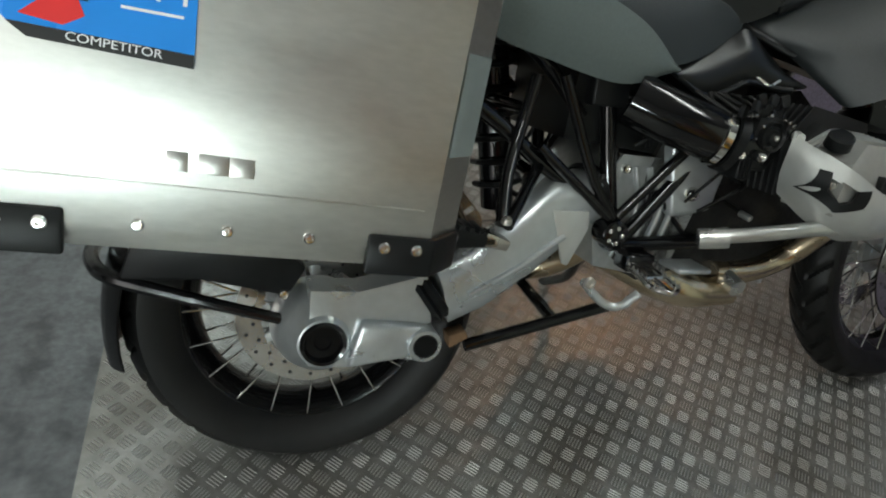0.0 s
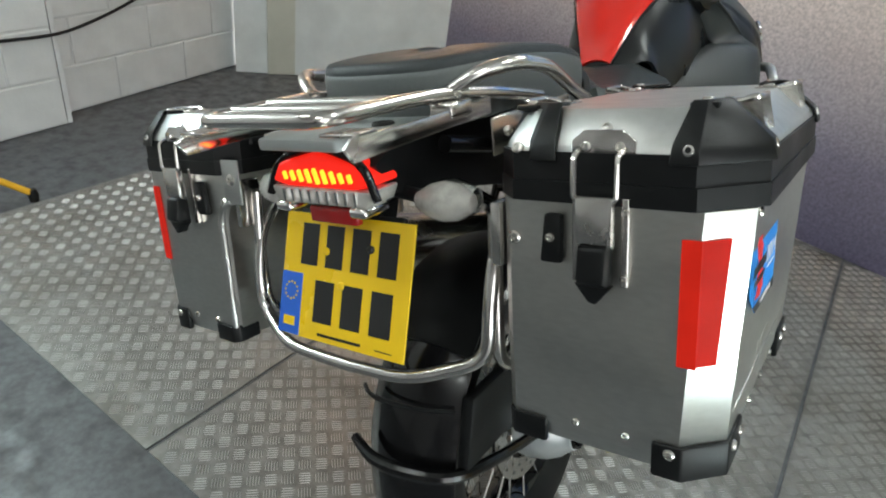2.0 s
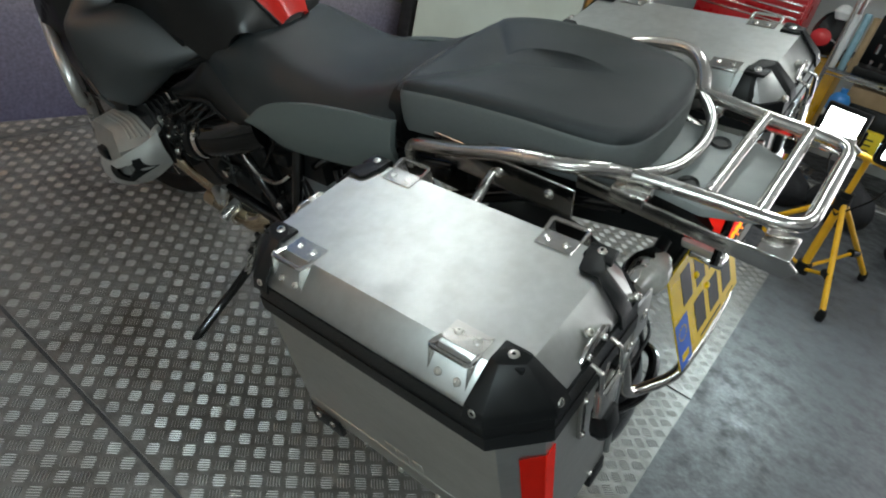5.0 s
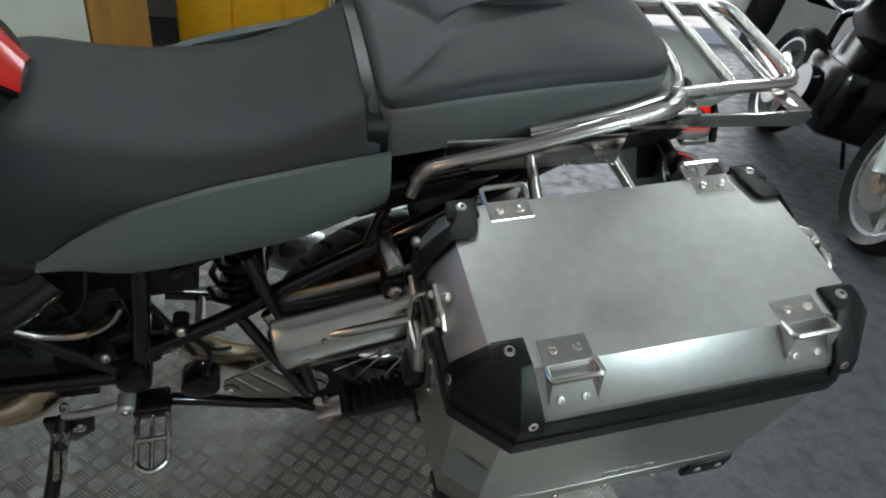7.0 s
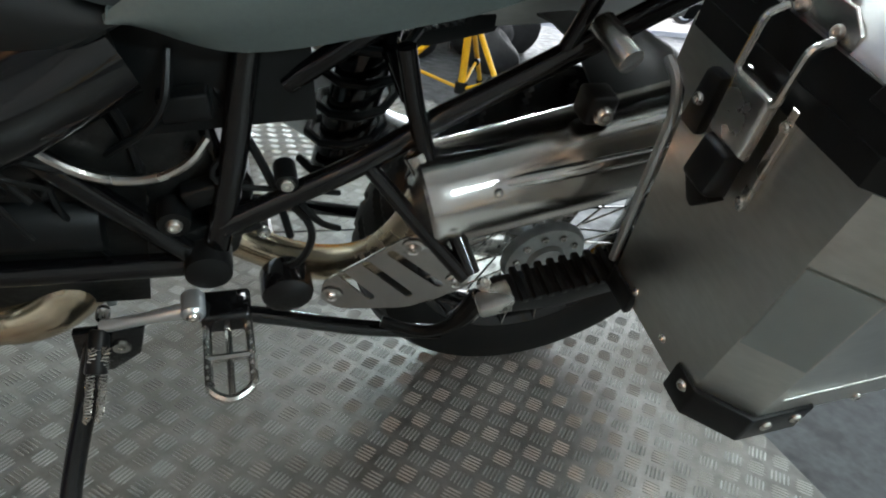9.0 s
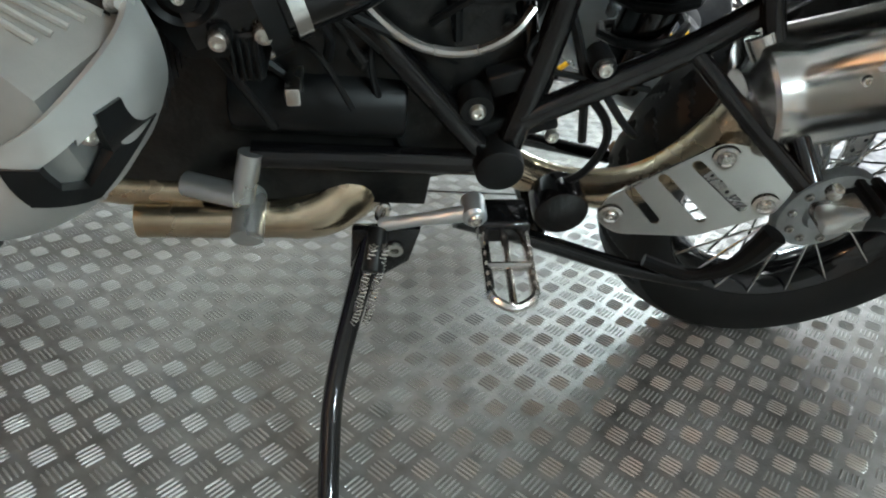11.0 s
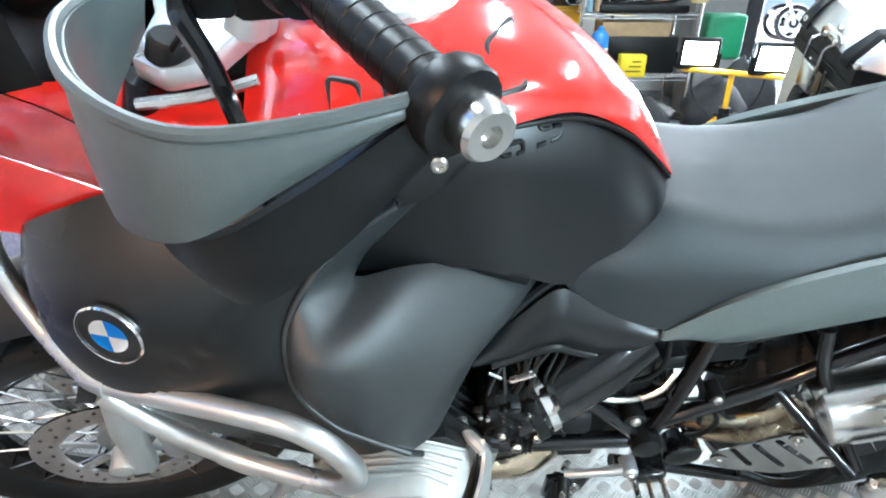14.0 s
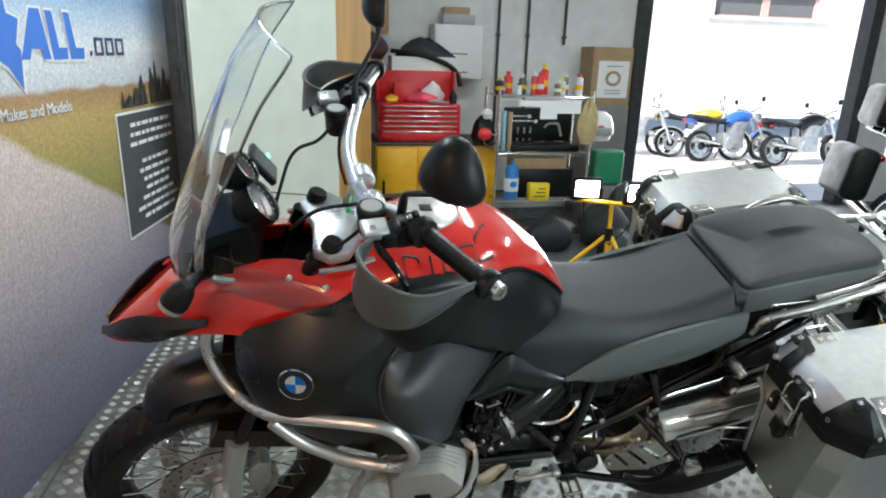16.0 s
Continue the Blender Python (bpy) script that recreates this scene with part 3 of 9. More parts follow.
def pannier(side, label, cut):
    """side +1: left. Built in its own frame: x forward, y outward from the bike's centre plane, z up from the case's middle."""
    m = BIKE @ pose(-0.1305, 0, 0.768, 0, 4.3, 0)
    case = thing("pannier", label, "pannier", m, group="panniers of the motorcycle")
    s = side

    def P(x, y, z):
        return (x, s * y, z)

    def flip(bm):
        if s < 0:
            bmesh.ops.scale(bm, vec=(1, -1, 1), verts=bm.verts)
            bmesh.ops.reverse_faces(bm, faces=bm.faces)
        return bm

    # body: an octagon in plan, drawn in at the bottom; the left one is cut away for the silencer
    if cut:
        secs = [(0.105, 0.250, 0.012), (0.066, 0.250, 0.012), (0.052, 0.275, 0.012), (0.028, 0.286, 0.012), (-0.165, 0.292, 0.012), (-0.192, 0.297, 0.012)]
    else:
        secs = [(0.105, 0.252, 0.012), (-0.05, 0.252, 0.012), (-0.168, 0.254, 0.012), (-0.192, 0.258, 0.012)]
    loops = []
    for z, yi, ci in secs:
        low = z < -0.18
        loops.append(ring_loop(0.237 - (0.008 if low else 0), yi, 0.5115 + z * 0.05 - (0.012 if low else 0), z, ci, 0.040))
    bm = loft(loops)
    body = part("body", flip(bevel(bm, 0.0035, 2, 20)), ALU, case, "brushed aluminium box with a faint embossed badge")
    # bottom corner caps with two screws each
    for cx in (-1, 1):
        for outer in (True, False):
            if outer:
                pts = [(0.132, 0.508), (0.201, 0.508), (0.241, 0.468), (0.241, 0.435), (0.231, 0.435), (0.231, 0.463), (0.197, 0.497), (0.132, 0.497)]
            else:
                yi = secs[-1][1]
                pts = [(0.188, yi - 0.004), (0.231, yi - 0.004), (0.241, yi + 0.006), (0.241, yi + 0.05), (0.231, yi + 0.05), (0.226, yi + 0.01), (0.188, yi + 0.01)]
            c = prism([(cx * a, b) for a, b in pts], "z", -0.197, -0.155 if outer else -0.165, 0.003)
            cap = part("corner_cap", flip(c), BLACK, body, "black plastic corner cap")
            if outer:
                for bx in (0.149, 0.183):
                    part("screw", bolt(P(cx * bx, 0.508, -0.168), (0, s, 0), 0.0065, 0.004), BOLT, cap)
                part("screw", bolt(P(cx * 0.241, 0.455, -0.165), (cx, 0, 0), 0.0065, 0.004), BOLT, cap)
    for bx in (-0.075, 0.0, 0.075):
        part("rivet", bolt(P(bx, 0.504, -0.165), (0, s, 0), 0.0055, 0.003), BOLT, body)
    for cx in (-1, 1):
        for by in (0.345, 0.405):
            part("rivet", bolt(P(cx * 0.237, by, -0.16), (cx, 0, 0), 0.005, 0.003), BOLT, body)
    for bx in (-0.185, 0.0, 0.19):
        part("rivet", bolt(P(bx, 0.5165, 0.099), (0, s, 0), 0.0055, 0.003), BOLT, body)
    if cut:
        # bright flange round the cut-away and the mounting plate above it
        for cx in (-1, 1):
            part("flange", flip(tube([(cx * 0.2375, 0.252, 0.062), (cx * 0.2375, 0.274, 0.054), (cx * 0.2375, 0.287, 0.03), (cx * 0.2375, 0.293, -0.165)], 0.005, 0.015, 8)), ALU_TOP, body, "bright folded flange")
        pl = part("mounting_plate", flip(bevel(box(-0.240, 0.222, 0.060, -0.236, 0.264, 0.132, 0.0), 0.0015)), ALU_TOP, body, "bare alloy mounting plate")
        part("screw", bolt(P(-0.240, 0.243, 0.10), (-1, 0, 0), 0.010, 0.003), BOLT, pl)
    # fold line near the foot of the outer side, and the embossed badge as plain relief bars
    part("fold", flip(box(-0.185, 0.5015, -0.128, 0.185, 0.5060, -0.1255, 0.001)), ALU, body)
    for i, w in enumerate((0.018, 0.026, 0.022)):
        x0 = -0.055 + i * 0.026
        part("embossing", flip(box(x0, 0.5035, -0.113, x0 + w, 0.5072, -0.095, 0.001)), ALU, body)
    # lid: black rim in two steps, alloy top with sloping sides
    rim = loft([ring_loop(0.2440, 0.243, 0.5255, z, 0.03, 0.055) for z in (0.106, 0.129)])
    part("lower_rim", flip(bevel(rim, 0.003)), BLACK, case, "black plastic rim of the box")
    rim = loft([ring_loop(0.2420, 0.244, 0.5235, z, 0.03, 0.055) for z in (0.1285, 0.16)])
    lid = part("lid", flip(bevel(rim, 0.004)), BLACK, case, "hinged lid with black plastic rim")
    top = loft([ring_loop(0.2385, 0.247, 0.521, 0.158, 0.03, 0.05), ring_loop(0.2355, 0.250, 0.518, 0.168, 0.03, 0.05), ring_loop(0.204, 0.268, 0.482, 0.2015, 0.018, 0.022)])
    part("lid_panel", flip(bevel(top, 0.0025, 2, 12)), ALU_TOP, lid, "scuffed aluminium top panel with sloping edges")
    # corner pieces over the slopes
    for cx in (-1, 1):
        for oy in (0, 1):
            def q(ix, iy, z):
                # ix, iy: distances inwards from the outer corner
                y = (0.5245 - iy) if oy else (0.2435 + iy)
                return (cx * (0.2430 - ix), y, z)
            low = [q(0.082, 0.0, 0.150), q(0.055, 0.0, 0.150), q(0.0, 0.055, 0.150), q(0.0, 0.082, 0.150)]
            k = 0.024 if not oy else 0.045
            mid = [q(0.080, k * 0.12, 0.168), q(0.056, k * 0.1, 0.168), q(0.005, 0.056, 0.168), q(0.005, 0.080, 0.168)]
            hi = [q(0.074, k, 0.2045), q(0.062, k - 0.002, 0.2045), q(0.039, 0.058, 0.2045), q(0.039, 0.072, 0.2045)]
            inn = [q(0.074, k + 0.016, 0.2035), q(0.072, k + 0.016, 0.2035), q(0.066, 0.066, 0.2035), q(0.060, 0.072, 0.2035)]
            bm = bmesh.new()
            R = [[bm.verts.new(p) for p in l] for l in (low, mid, hi, inn)]
            for a, b in zip(R, R[1:]):
                for i in range(3):
                    bm.faces.new((a[i], a[i + 1], b[i + 1], b[i]))
            bmesh.ops.recalc_face_normals(bm, faces=bm.faces)
            if sum(f.normal.z for f in bm.faces) < 0:
                bmesh.ops.reverse_faces(bm, faces=bm.faces)
            bmesh.ops.solidify(bm, geom=bm.faces[:], thickness=-0.004)
            c = part("lid_corner", flip(bevel(bm, 0.0015, 1, 30)), BLACK, lid, "black plastic lid corner")
            ty = 0.463 if oy else 0.272
            pad = prism([(cx * (0.168), ty - 0.014), (cx * 0.203, ty - 0.014), (cx * 0.207, ty + 0.014), (cx * 0.168, ty + 0.014)], "z", 0.2, 0.2065, 0.002)
            part("corner_tab", flip(pad), BLACK, lid)
            part("screw", bolt(P(cx * 0.187, ty, 0.2062), (0, 0, 1), 0.0065, 0.004), BOLT, lid)
            part("screw", bolt(P(cx * 0.2405, 0.46 if oy else 0.278, 0.164), (cx, 0, 0.4), 0.0065, 0.004), BOLT, lid)
    part("screw", bolt(P(-0.175, 0.522, 0.164), (0, s, 0.3), 0.006, 0.004), BOLT, lid)
    part("screw", bolt(P(0.175, 0.522, 0.164), (0, s, 0.3), 0.006, 0.004), BOLT, lid)
    # four tie-down loops
    for cx in (-1, 1):
        for oy in (0, 1):
            x0 = cx * 0.131
            ey, d = (0.482, 1) if oy else (0.268, -1)
            plate = box(x0 - 0.026, ey - d * 0.028, 0.2015, x0 + 0.026, ey + d * 0.002, 0.2035, 0.0008, 1)
            loop = part("lashing_eye", flip(plate), STEEL, lid, "stainless steel lashing eye")
            drop = [(x0 - 0.026, ey, 0.2025), (x0 - 0.027, ey + d * 0.021, 0.2075), (x0 + 0.027, ey + d * 0.021, 0.2075), (x0 + 0.026, ey, 0.2025)]
            part("wire", flip(tube(drop, 0.0032, 0.006, 8)), STEEL, loop)
            for ex in (-0.026, 0.026):
                web = [(x0 + ex, ey, 0.203), (x0 + ex, ey + d * 0.022, 0.209), (x0 + ex, ey + d * 0.03, 0.171)]
                bm = bmesh.new()
                vs = [bm.verts.new(v) for v in web]
                bm.faces.new(vs)
                bmesh.ops.solidify(bm, geom=bm.faces[:], thickness=0.002)
                part("cheek", flip(bm), STEEL, loop)
            for sx in (-0.013, 0.013):
                part("screw", bolt(P(x0 + sx, ey - d * 0.014, 0.2032), (0, 0, 1), 0.0052, 0.003), BOLT, loop)
                if oy:
                    part("screw", bolt(P(x0 + sx, ey + d * 0.026, 0.1765), (0, s * 0.7, 0.7), 0.0052, 0.003), BOLT, loop)
    # latches at both ends
    for cx in (-1, 1):
        yc = 0.375
        x1 = cx * 0.244
        plate = prism([(yc - 0.034, 0.172), (yc - 0.02, 0.183), (yc + 0.02, 0.183), (yc + 0.034, 0.172), (yc + 0.034, 0.155), (yc - 0.034, 0.155)], "x", cx * 0.2335, cx * 0.238, 0.001)
        latch = part("latch", flip(moved(plate, Matrix.Translation((0, 0, 0)))), STEEL, case, "stainless steel toggle latch with black lock")
        part("screw", bolt(P(cx * 0.228, yc, 0.184), (cx, 0, 0.9), 0.006, 0.004), BOLT, latch)
        for sy in (-0.018, 0.018):
            part("screw", bolt(P(cx * 0.238, yc + sy, 0.166), (cx, 0, 0.2), 0.005, 0.004), BOLT, latch)
        wire = [(x1, yc - 0.023, 0.163), (x1 + cx * 0.014, yc - 0.023, 0.158), (x1 + cx * 0.016, yc - 0.023, 0.115), (x1 + cx * 0.016, yc + 0.023, 0.115), (x1 + cx * 0.014, yc + 0.023, 0.158), (x1, yc + 0.023, 0.163)]
        part("bail", flip(tube(wire, 0.0032, 0.006, 8)), STEEL, latch)
        hook = [(x1 + cx * 0.006, 0.118), (x1 + cx * 0.02, 0.117), (x1 + cx * 0.02, 0.068), (x1 + cx * 0.006, 0.06)]
        part("clasp", flip(prism(hook, "y", yc - 0.020, yc + 0.020, 0.003)), STEEL, latch)
        part("lock", flip(prism([(x1 + cx * 0.002, 0.07), (x1 + cx * 0.024, 0.066), (x1 + cx * 0.03, 0.03), (x1 + cx * 0.012, 0.016), (x1 + cx * 0.002, 0.02)], "y", yc - 0.016, yc + 0.016, 0.004)), BLACK, latch, "black plastic lock body")
        part("lock_tip", flip(prism([(yc - 0.020, 0.026), (yc - 0.004, 0.006), (yc + 0.004, 0.004), (yc + 0.020, 0.024)], "x", x1 + cx * 0.006, x1 + cx * 0.022, 0.002)), BLACK, latch)
        for sy in (-1, 1):
            part("side_bracket", flip(box(cx * 0.2375, yc + sy * 0.027 - 0.004, 0.02, cx * 0.2445, yc + sy * 0.027 + 0.004, 0.115, 0.001, 1)), STEEL, latch)
        for bz in (0.03, 0.1):
            part("screw", bolt(P(cx * 0.2445, yc + 0.027, bz), (cx, 0, 0), 0.0045, 0.003), BOLT, latch)
        stop = part("rubber_stop", flip(prism([(yc - 0.068, 0.038), (yc - 0.062, 0.094), (yc - 0.042, 0.094), (yc - 0.042, 0.038)], "x", cx * 0.237, cx * 0.250, 0.004)), BLACK, case, "black rubber rest")
        part("screw", bolt(P(cx * 0.250, yc - 0.054, 0.068), (cx, 0, 0), 0.006, 0.004), BOLT, stop)
    # reflective tape over the outer rear corner and front corner
    for cx, mat, z0, z1 in ((-1, REFLECTOR, -0.060, 0.077), (1, WHITE_TAPE, -0.070, 0.030)):
        n, y0, y1 = 0.0009, (z0 - 0.1) * 0.05, (z1 - 0.1) * 0.05
        if cx < 0:
            part("reflective_tape", flip(box(cx * 0.2374, 0.457, z0, cx * 0.2386, 0.4765, z1)), mat, body, "red reflective tape")
            xa, ya, xb, yb = 0.2375, 0.4765, 0.215, 0.4990 + n
        else:
            xa, ya, xb, yb = 0.2365, 0.4775 + n, 0.1985, 0.5155 + n
        bm = bmesh.new()
        q4 = [(cx * (xa + n), ya + y0, z0), (cx * (xb + n), yb + y0, z0), (cx * (xb + n), yb + y1, z1), (cx * (xa + n), ya + y1, z1)]
        bm.faces.new([bm.verts.new(v) for v in q4])
        bmesh.ops.solidify(bm, geom=bm.faces[:], thickness=0.0006)
        part("reflective_tape", flip(bm), mat, body)
    # mounting brackets on the inner side
    part("mount_plate", flip(box(-0.235, 0.236, 0.02, -0.19, 0.2495, 0.098, 0.003)), STEEL, body, "bright mounting plate")
    part("screw", bolt(P(-0.2375, 0.27, 0.06), (-1, 0, 0), 0.008, 0.004), BOLT, body)
    return case


right_pannier = pannier(-1, "brushed aluminium side pannier with blue rally sticker and red tape", False)
left_pannier = pannier(1, "brushed aluminium side pannier cut away round the silencer", True)


def text_mesh(words, size, depth, mat, name, parent, m, shear=0.0):
    cu = bpy.data.curves.new(name, "FONT")
    cu.body, cu.size, cu.extrude, cu.shear = words, size, depth, shear
    cu.align_x, cu.align_y = "CENTER", "CENTER"
    tmp = bpy.data.objects.new(name, cu)
    scene.collection.objects.link(tmp)
    me = bpy.data.meshes.new_from_object(tmp.evaluated_get(bpy.context.evaluated_depsgraph_get()))
    bpy.data.objects.remove(tmp)
    bpy.data.curves.remove(cu)
    me.materials.clear()
    me.materials.append(mat)
    ob = new(name, me)
    ob.parent = parent
    ob.matrix_local = m
    return ob


# rally sticker on the outer face of the right pannier: x forward, z up
STK = Matrix.Translation((0.019, 0.0045, 0.004)) @ Matrix.Diagonal((1.06, 1, 0.912, 1))
stk = part("sticker", moved(prism([(-0.202, 0.008), (-0.165, -0.026), (-0.053, -0.031), (-0.053, 0.083), (-0.202, 0.083)], "y", -0.5183, -0.5189), STK), STICKER_BLUE, right_pannier, "blue rally sticker with red map and white year")
part("black_band", moved(prism([(-0.165, -0.026), (-0.053, -0.031), (-0.053, -0.019), (-0.178, -0.015)], "y", -0.5189, -0.5193), STK), INK, stk)
part("red_map", moved(prism([(-0.168, 0.078), (-0.150, 0.076), (-0.154, 0.060), (-0.142, 0.052), (-0.150, 0.040), (-0.135, 0.018), (-0.128, -0.002), (-0.142, -0.012), (-0.170, -0.008), (-0.158, 0.004), (-0.168, 0.014), (-0.158, 0.028), (-0.172, 0.048), (-0.178, 0.062)], "y", -0.5189, -0.5193), STK), STICKER_RED, stk)
part("badge_bar", moved(prism([(-0.190, 0.024), (-0.122, 0.024), (-0.118, 0.036), (-0.186, 0.036)], "y", -0.5193, -0.5196), STK), INK, stk)
part("badge_bar", moved(prism([(-0.182, 0.010), (-0.126, 0.010), (-0.126, 0.018), (-0.182, 0.018)], "y", -0.5193, -0.5196), STK), INK, stk)
text_mesh("2014", 0.031, 0.0002, WHITE, "year", stk, STK @ pose(-0.088, -0.5195, 0.030, 90, 0, 0))
text_mesh("COMPETITOR", 0.0105, 0.0002, WHITE, "caption", stk, STK @ pose(-0.108, -0.5198, -0.0218, 90, 2, 0))
part("small_print", moved(box(-0.105, -0.5193, 0.010, -0.062, -0.5189, 0.0125), STK), WHITE, stk)

# ---- motorcycle: x forward from the rear axle, y to its left, z up, upright in its own frame ----
moto = thing("motorcycle", "red, black and grey adventure touring motorcycle on its side stand", "motorcycle", BIKE)
AXLE_F = Vector((1.505, 0, 0.325))
RAKE = radians(25.7)
STEER_AXIS = Vector((-math.sin(RAKE), 0, math.cos(RAKE)))
TURN = Matrix.Translation((1.525, 0, 0.325)) @ Matrix.Rotation(radians(9.0), 4, STEER_AXIS) @ Matrix.Translation((-1.525, 0, -0.325))

STEER = Matrix.Translation((-0.05, 0.0, 0.075)) @ TURN
YOKE = Matrix.Translation((-0.05, 0.0, -0.032)) @ TURN
BARS = Matrix.Translation((-0.008, -0.028, 0.0)) @ Matrix.Translation((1.525, 0, 0.325)) @ Matrix.Rotation(radians(7.0), 4, STEER_AXIS) @ Matrix.Translation((-1.525, 0, -0.325))


def both(fn, name, mat, parent, label="", smooth=35.0, m=None):
    """The same part on the left and, mirrored, on the right."""
    out = []
    for s in (1, -1):
        bm = fn()
        if s < 0:
            bmesh.ops.scale(bm, vec=(1, -1, 1), verts=bm.verts)
            bmesh.ops.reverse_faces(bm, faces=bm.faces)
        if m is not None:
            moved(bm, m)
        out.append(part(name, bm, mat, parent, label, smooth))
    return out


def tyre_mesh(R, hw, rim, n=300, grooves=30):
    """A tyre with a crowned tread and slanting cut grooves, axis along y."""
    side = [(rim - 0.004, hw * 0.62), (rim + 0.006, hw * 0.78), (rim + (R - rim) * 0.35, hw * 0.98), (rim + (R - rim) * 0.62, hw)]
    prof = [(r, y, None) for r, y in side]
    for k in range(17):
        u = 0.9 - 1.8 * k / 16
        prof.append((R - hw * 0.47 * u * u, hw * u, u))
    prof += [(r, -y, None) for r, y in reversed(side)]
    bm = bmesh.new()
    rows_ = []
    for i in range(n):
        a = 2 * math.pi * i / n
        row = []
        for r, y, u in prof:
            if u is not None and 0.1 < abs(u) < 0.88:
                ph = (i * grooves / n + abs(u) * 0.95 + (0.5 if u < 0 else 0)) % 1.0
                if ph < 0.19:
                    r -= 0.0065
            row.append(bm.verts.new((r * math.cos(a), y, r * math.sin(a))))
        rows_.append(row)
    m = len(prof)
    for i in range(n):
        p, q = rows_[i], rows_[(i + 1) % n]
        for j in range(m - 1):
            bm.faces.new((p[j], p[j + 1], q[j + 1], q[j]))
    return bm


def disc_mesh(R, r, y, th=0.005, n=72):
    """A brake disc with drilled holes drawn as a wavy ring."""
    bm = bmesh.new()
    prof = [(r, -th / 2), (R, -th / 2), (R, th / 2), (r, th / 2)]
    rings = [[bm.verts.new((q * math.cos(2 * math.pi * i / n), y + h, q * math.sin(2 * math.pi * i / n))) for i in range(n)] for q, h in prof]
    for k in range(4):
        p, q = rings[k], rings[(k + 1) % 4]
        for i in range(n):
            bm.faces.new((p[i], p[(i + 1) % n], q[(i + 1) % n], q[i]))
    return bm


def wheel(centre, R, hw, rim, m=None, disc_sides=(1,), disc_r=0.132, spokes=20, disc_y=0.07):
    T = Matrix.Translation(centre)
    if m is not None:
        T = m @ T
    w = part("wheel", moved(lathe([(0.0, 0.062), (0.022, 0.062), (0.028, 0.05), (0.05, 0.046), (0.052, 0.034), (0.03, 0.028), (0.028, -0.028), (0.052, -0.034), (0.05, -0.046), (0.028, -0.05), (0.022, -0.062), (0, -0.062)], (0, 0, 0), (0, 1, 0), 28), T), CAST, moto, "cast wheel hub")
    part("tyre", moved(tyre_mesh(R, hw, rim), T), RUBBER, w, "black road tyre with slanting tread grooves", 28)
    f = hw * 0.62
    rim_p = [(rim + 0.004, f), (rim + 0.008, f - 0.004), (rim - 0.004, f - 0.008), (rim - 0.012, f * 0.55), (rim - 0.026, f * 0.3), (rim - 0.028, 0), (rim - 0.026, -f * 0.3), (rim - 0.012, -f * 0.55), (rim - 0.004, -f + 0.008), (rim + 0.008, -f + 0.004), (rim + 0.004, -f), (rim - 0.006, -f), (rim - 0.03, -f * 0.5), (rim - 0.036, 0), (rim - 0.03, f * 0.5), (rim - 0.006, f)]
    part("rim", moved(lathe(rim_p, (0, 0, 0), (0, 1, 0), 64, True), T), FRAME, w, "gloss black spoked rim")
    for i in range(spokes):
        for s in (1, -1):
            a = 2 * math.pi * (i + (0.25 if s > 0 else 0)) / spokes
            b = a + (0.32 if i % 2 else -0.32)
            p = Vector((0.046 * math.cos(b), s * 0.04, 0.046 * math.sin(b)))
            q = Vector(((rim - 0.008) * math.cos(a), s * f * 0.92, (rim - 0.008) * math.sin(a)))
            part("spoke", moved(cyl(p, q, 0.0021, n=6), T), CHROME, w)
    for s in disc_sides:
        d = part("brake_disc", moved(disc_mesh(disc_r, disc_r * 0.68, s * disc_y), T), STEEL, w, "drilled steel brake disc")
        # no real openings: black pins colour in the dark of the drilled holes
        hole = []
        for i in range(40):
            a = 2 * math.pi * i / 40
            rr = disc_r * (0.78 if i % 2 else 0.9)
            hole.append(moved(cyl((rr * math.cos(a), s * disc_y - 0.003, rr * math.sin(a)), (rr * math.cos(a), s * disc_y + 0.003, rr * math.sin(a)), 0.0035, n=8), T))
        part("drillings", join(*hole), INK, d)
        arms = [moved(box(-0.008, s * disc_y - 0.003, 0.045, 0.008, s * disc_y + 0.003, disc_r * 0.7, 0.002), Matrix.Rotation(2 * math.pi * i / 6, 4, "Y")) for i in range(6)]
        for arm in arms:
            part("disc_carrier", moved(arm, T), CAST, w)
    return w


rear_wheel = wheel((0, 0, 0.315), 0.318, 0.073, 0.224, None, (-1,), 0.132, 20, 0.062)
front_wheel = wheel(tuple(AXLE_F), 0.328, 0.054, 0.248, STEER, (1, -1), 0.152, 20, 0.062)

# hub flange with bolts on the left of the rear wheel
part("hub_flange", lathe([(0.0, 0.075), (0.03, 0.075), (0.034, 0.066), (0.07, 0.066), (0.075, 0.058), (0.075, 0.05), (0, 0.05)], (0, 0, 0.315), (0, 1, 0), 40), CAST, moto, "cast alloy wheel hub with bolts")
for i in range(10):
    a = 2 * math.pi * i / 10
    part("hub_bolt", bolt((0.054 * math.cos(a), 0.066, 0.315 + 0.054 * math.sin(a)), (0, 1, 0), 0.007, 0.006), STEEL, moto)

# --- final drive and swing arm on the right ---
fd = part("final_drive", lathe([(0.0, 0.034), (0.033, 0.034), (0.0345, 0.0), (0.042, 0.004), (0.045, 0.012), (0.062, 0.03), (0.074, 0.055), (0.08, 0.085), (0.078, 0.11), (0.0, 0.115)], (0.003, -0.178, 0.312), (0, 1, 0), 40), SILVER, moto, "silver painted final drive housing")
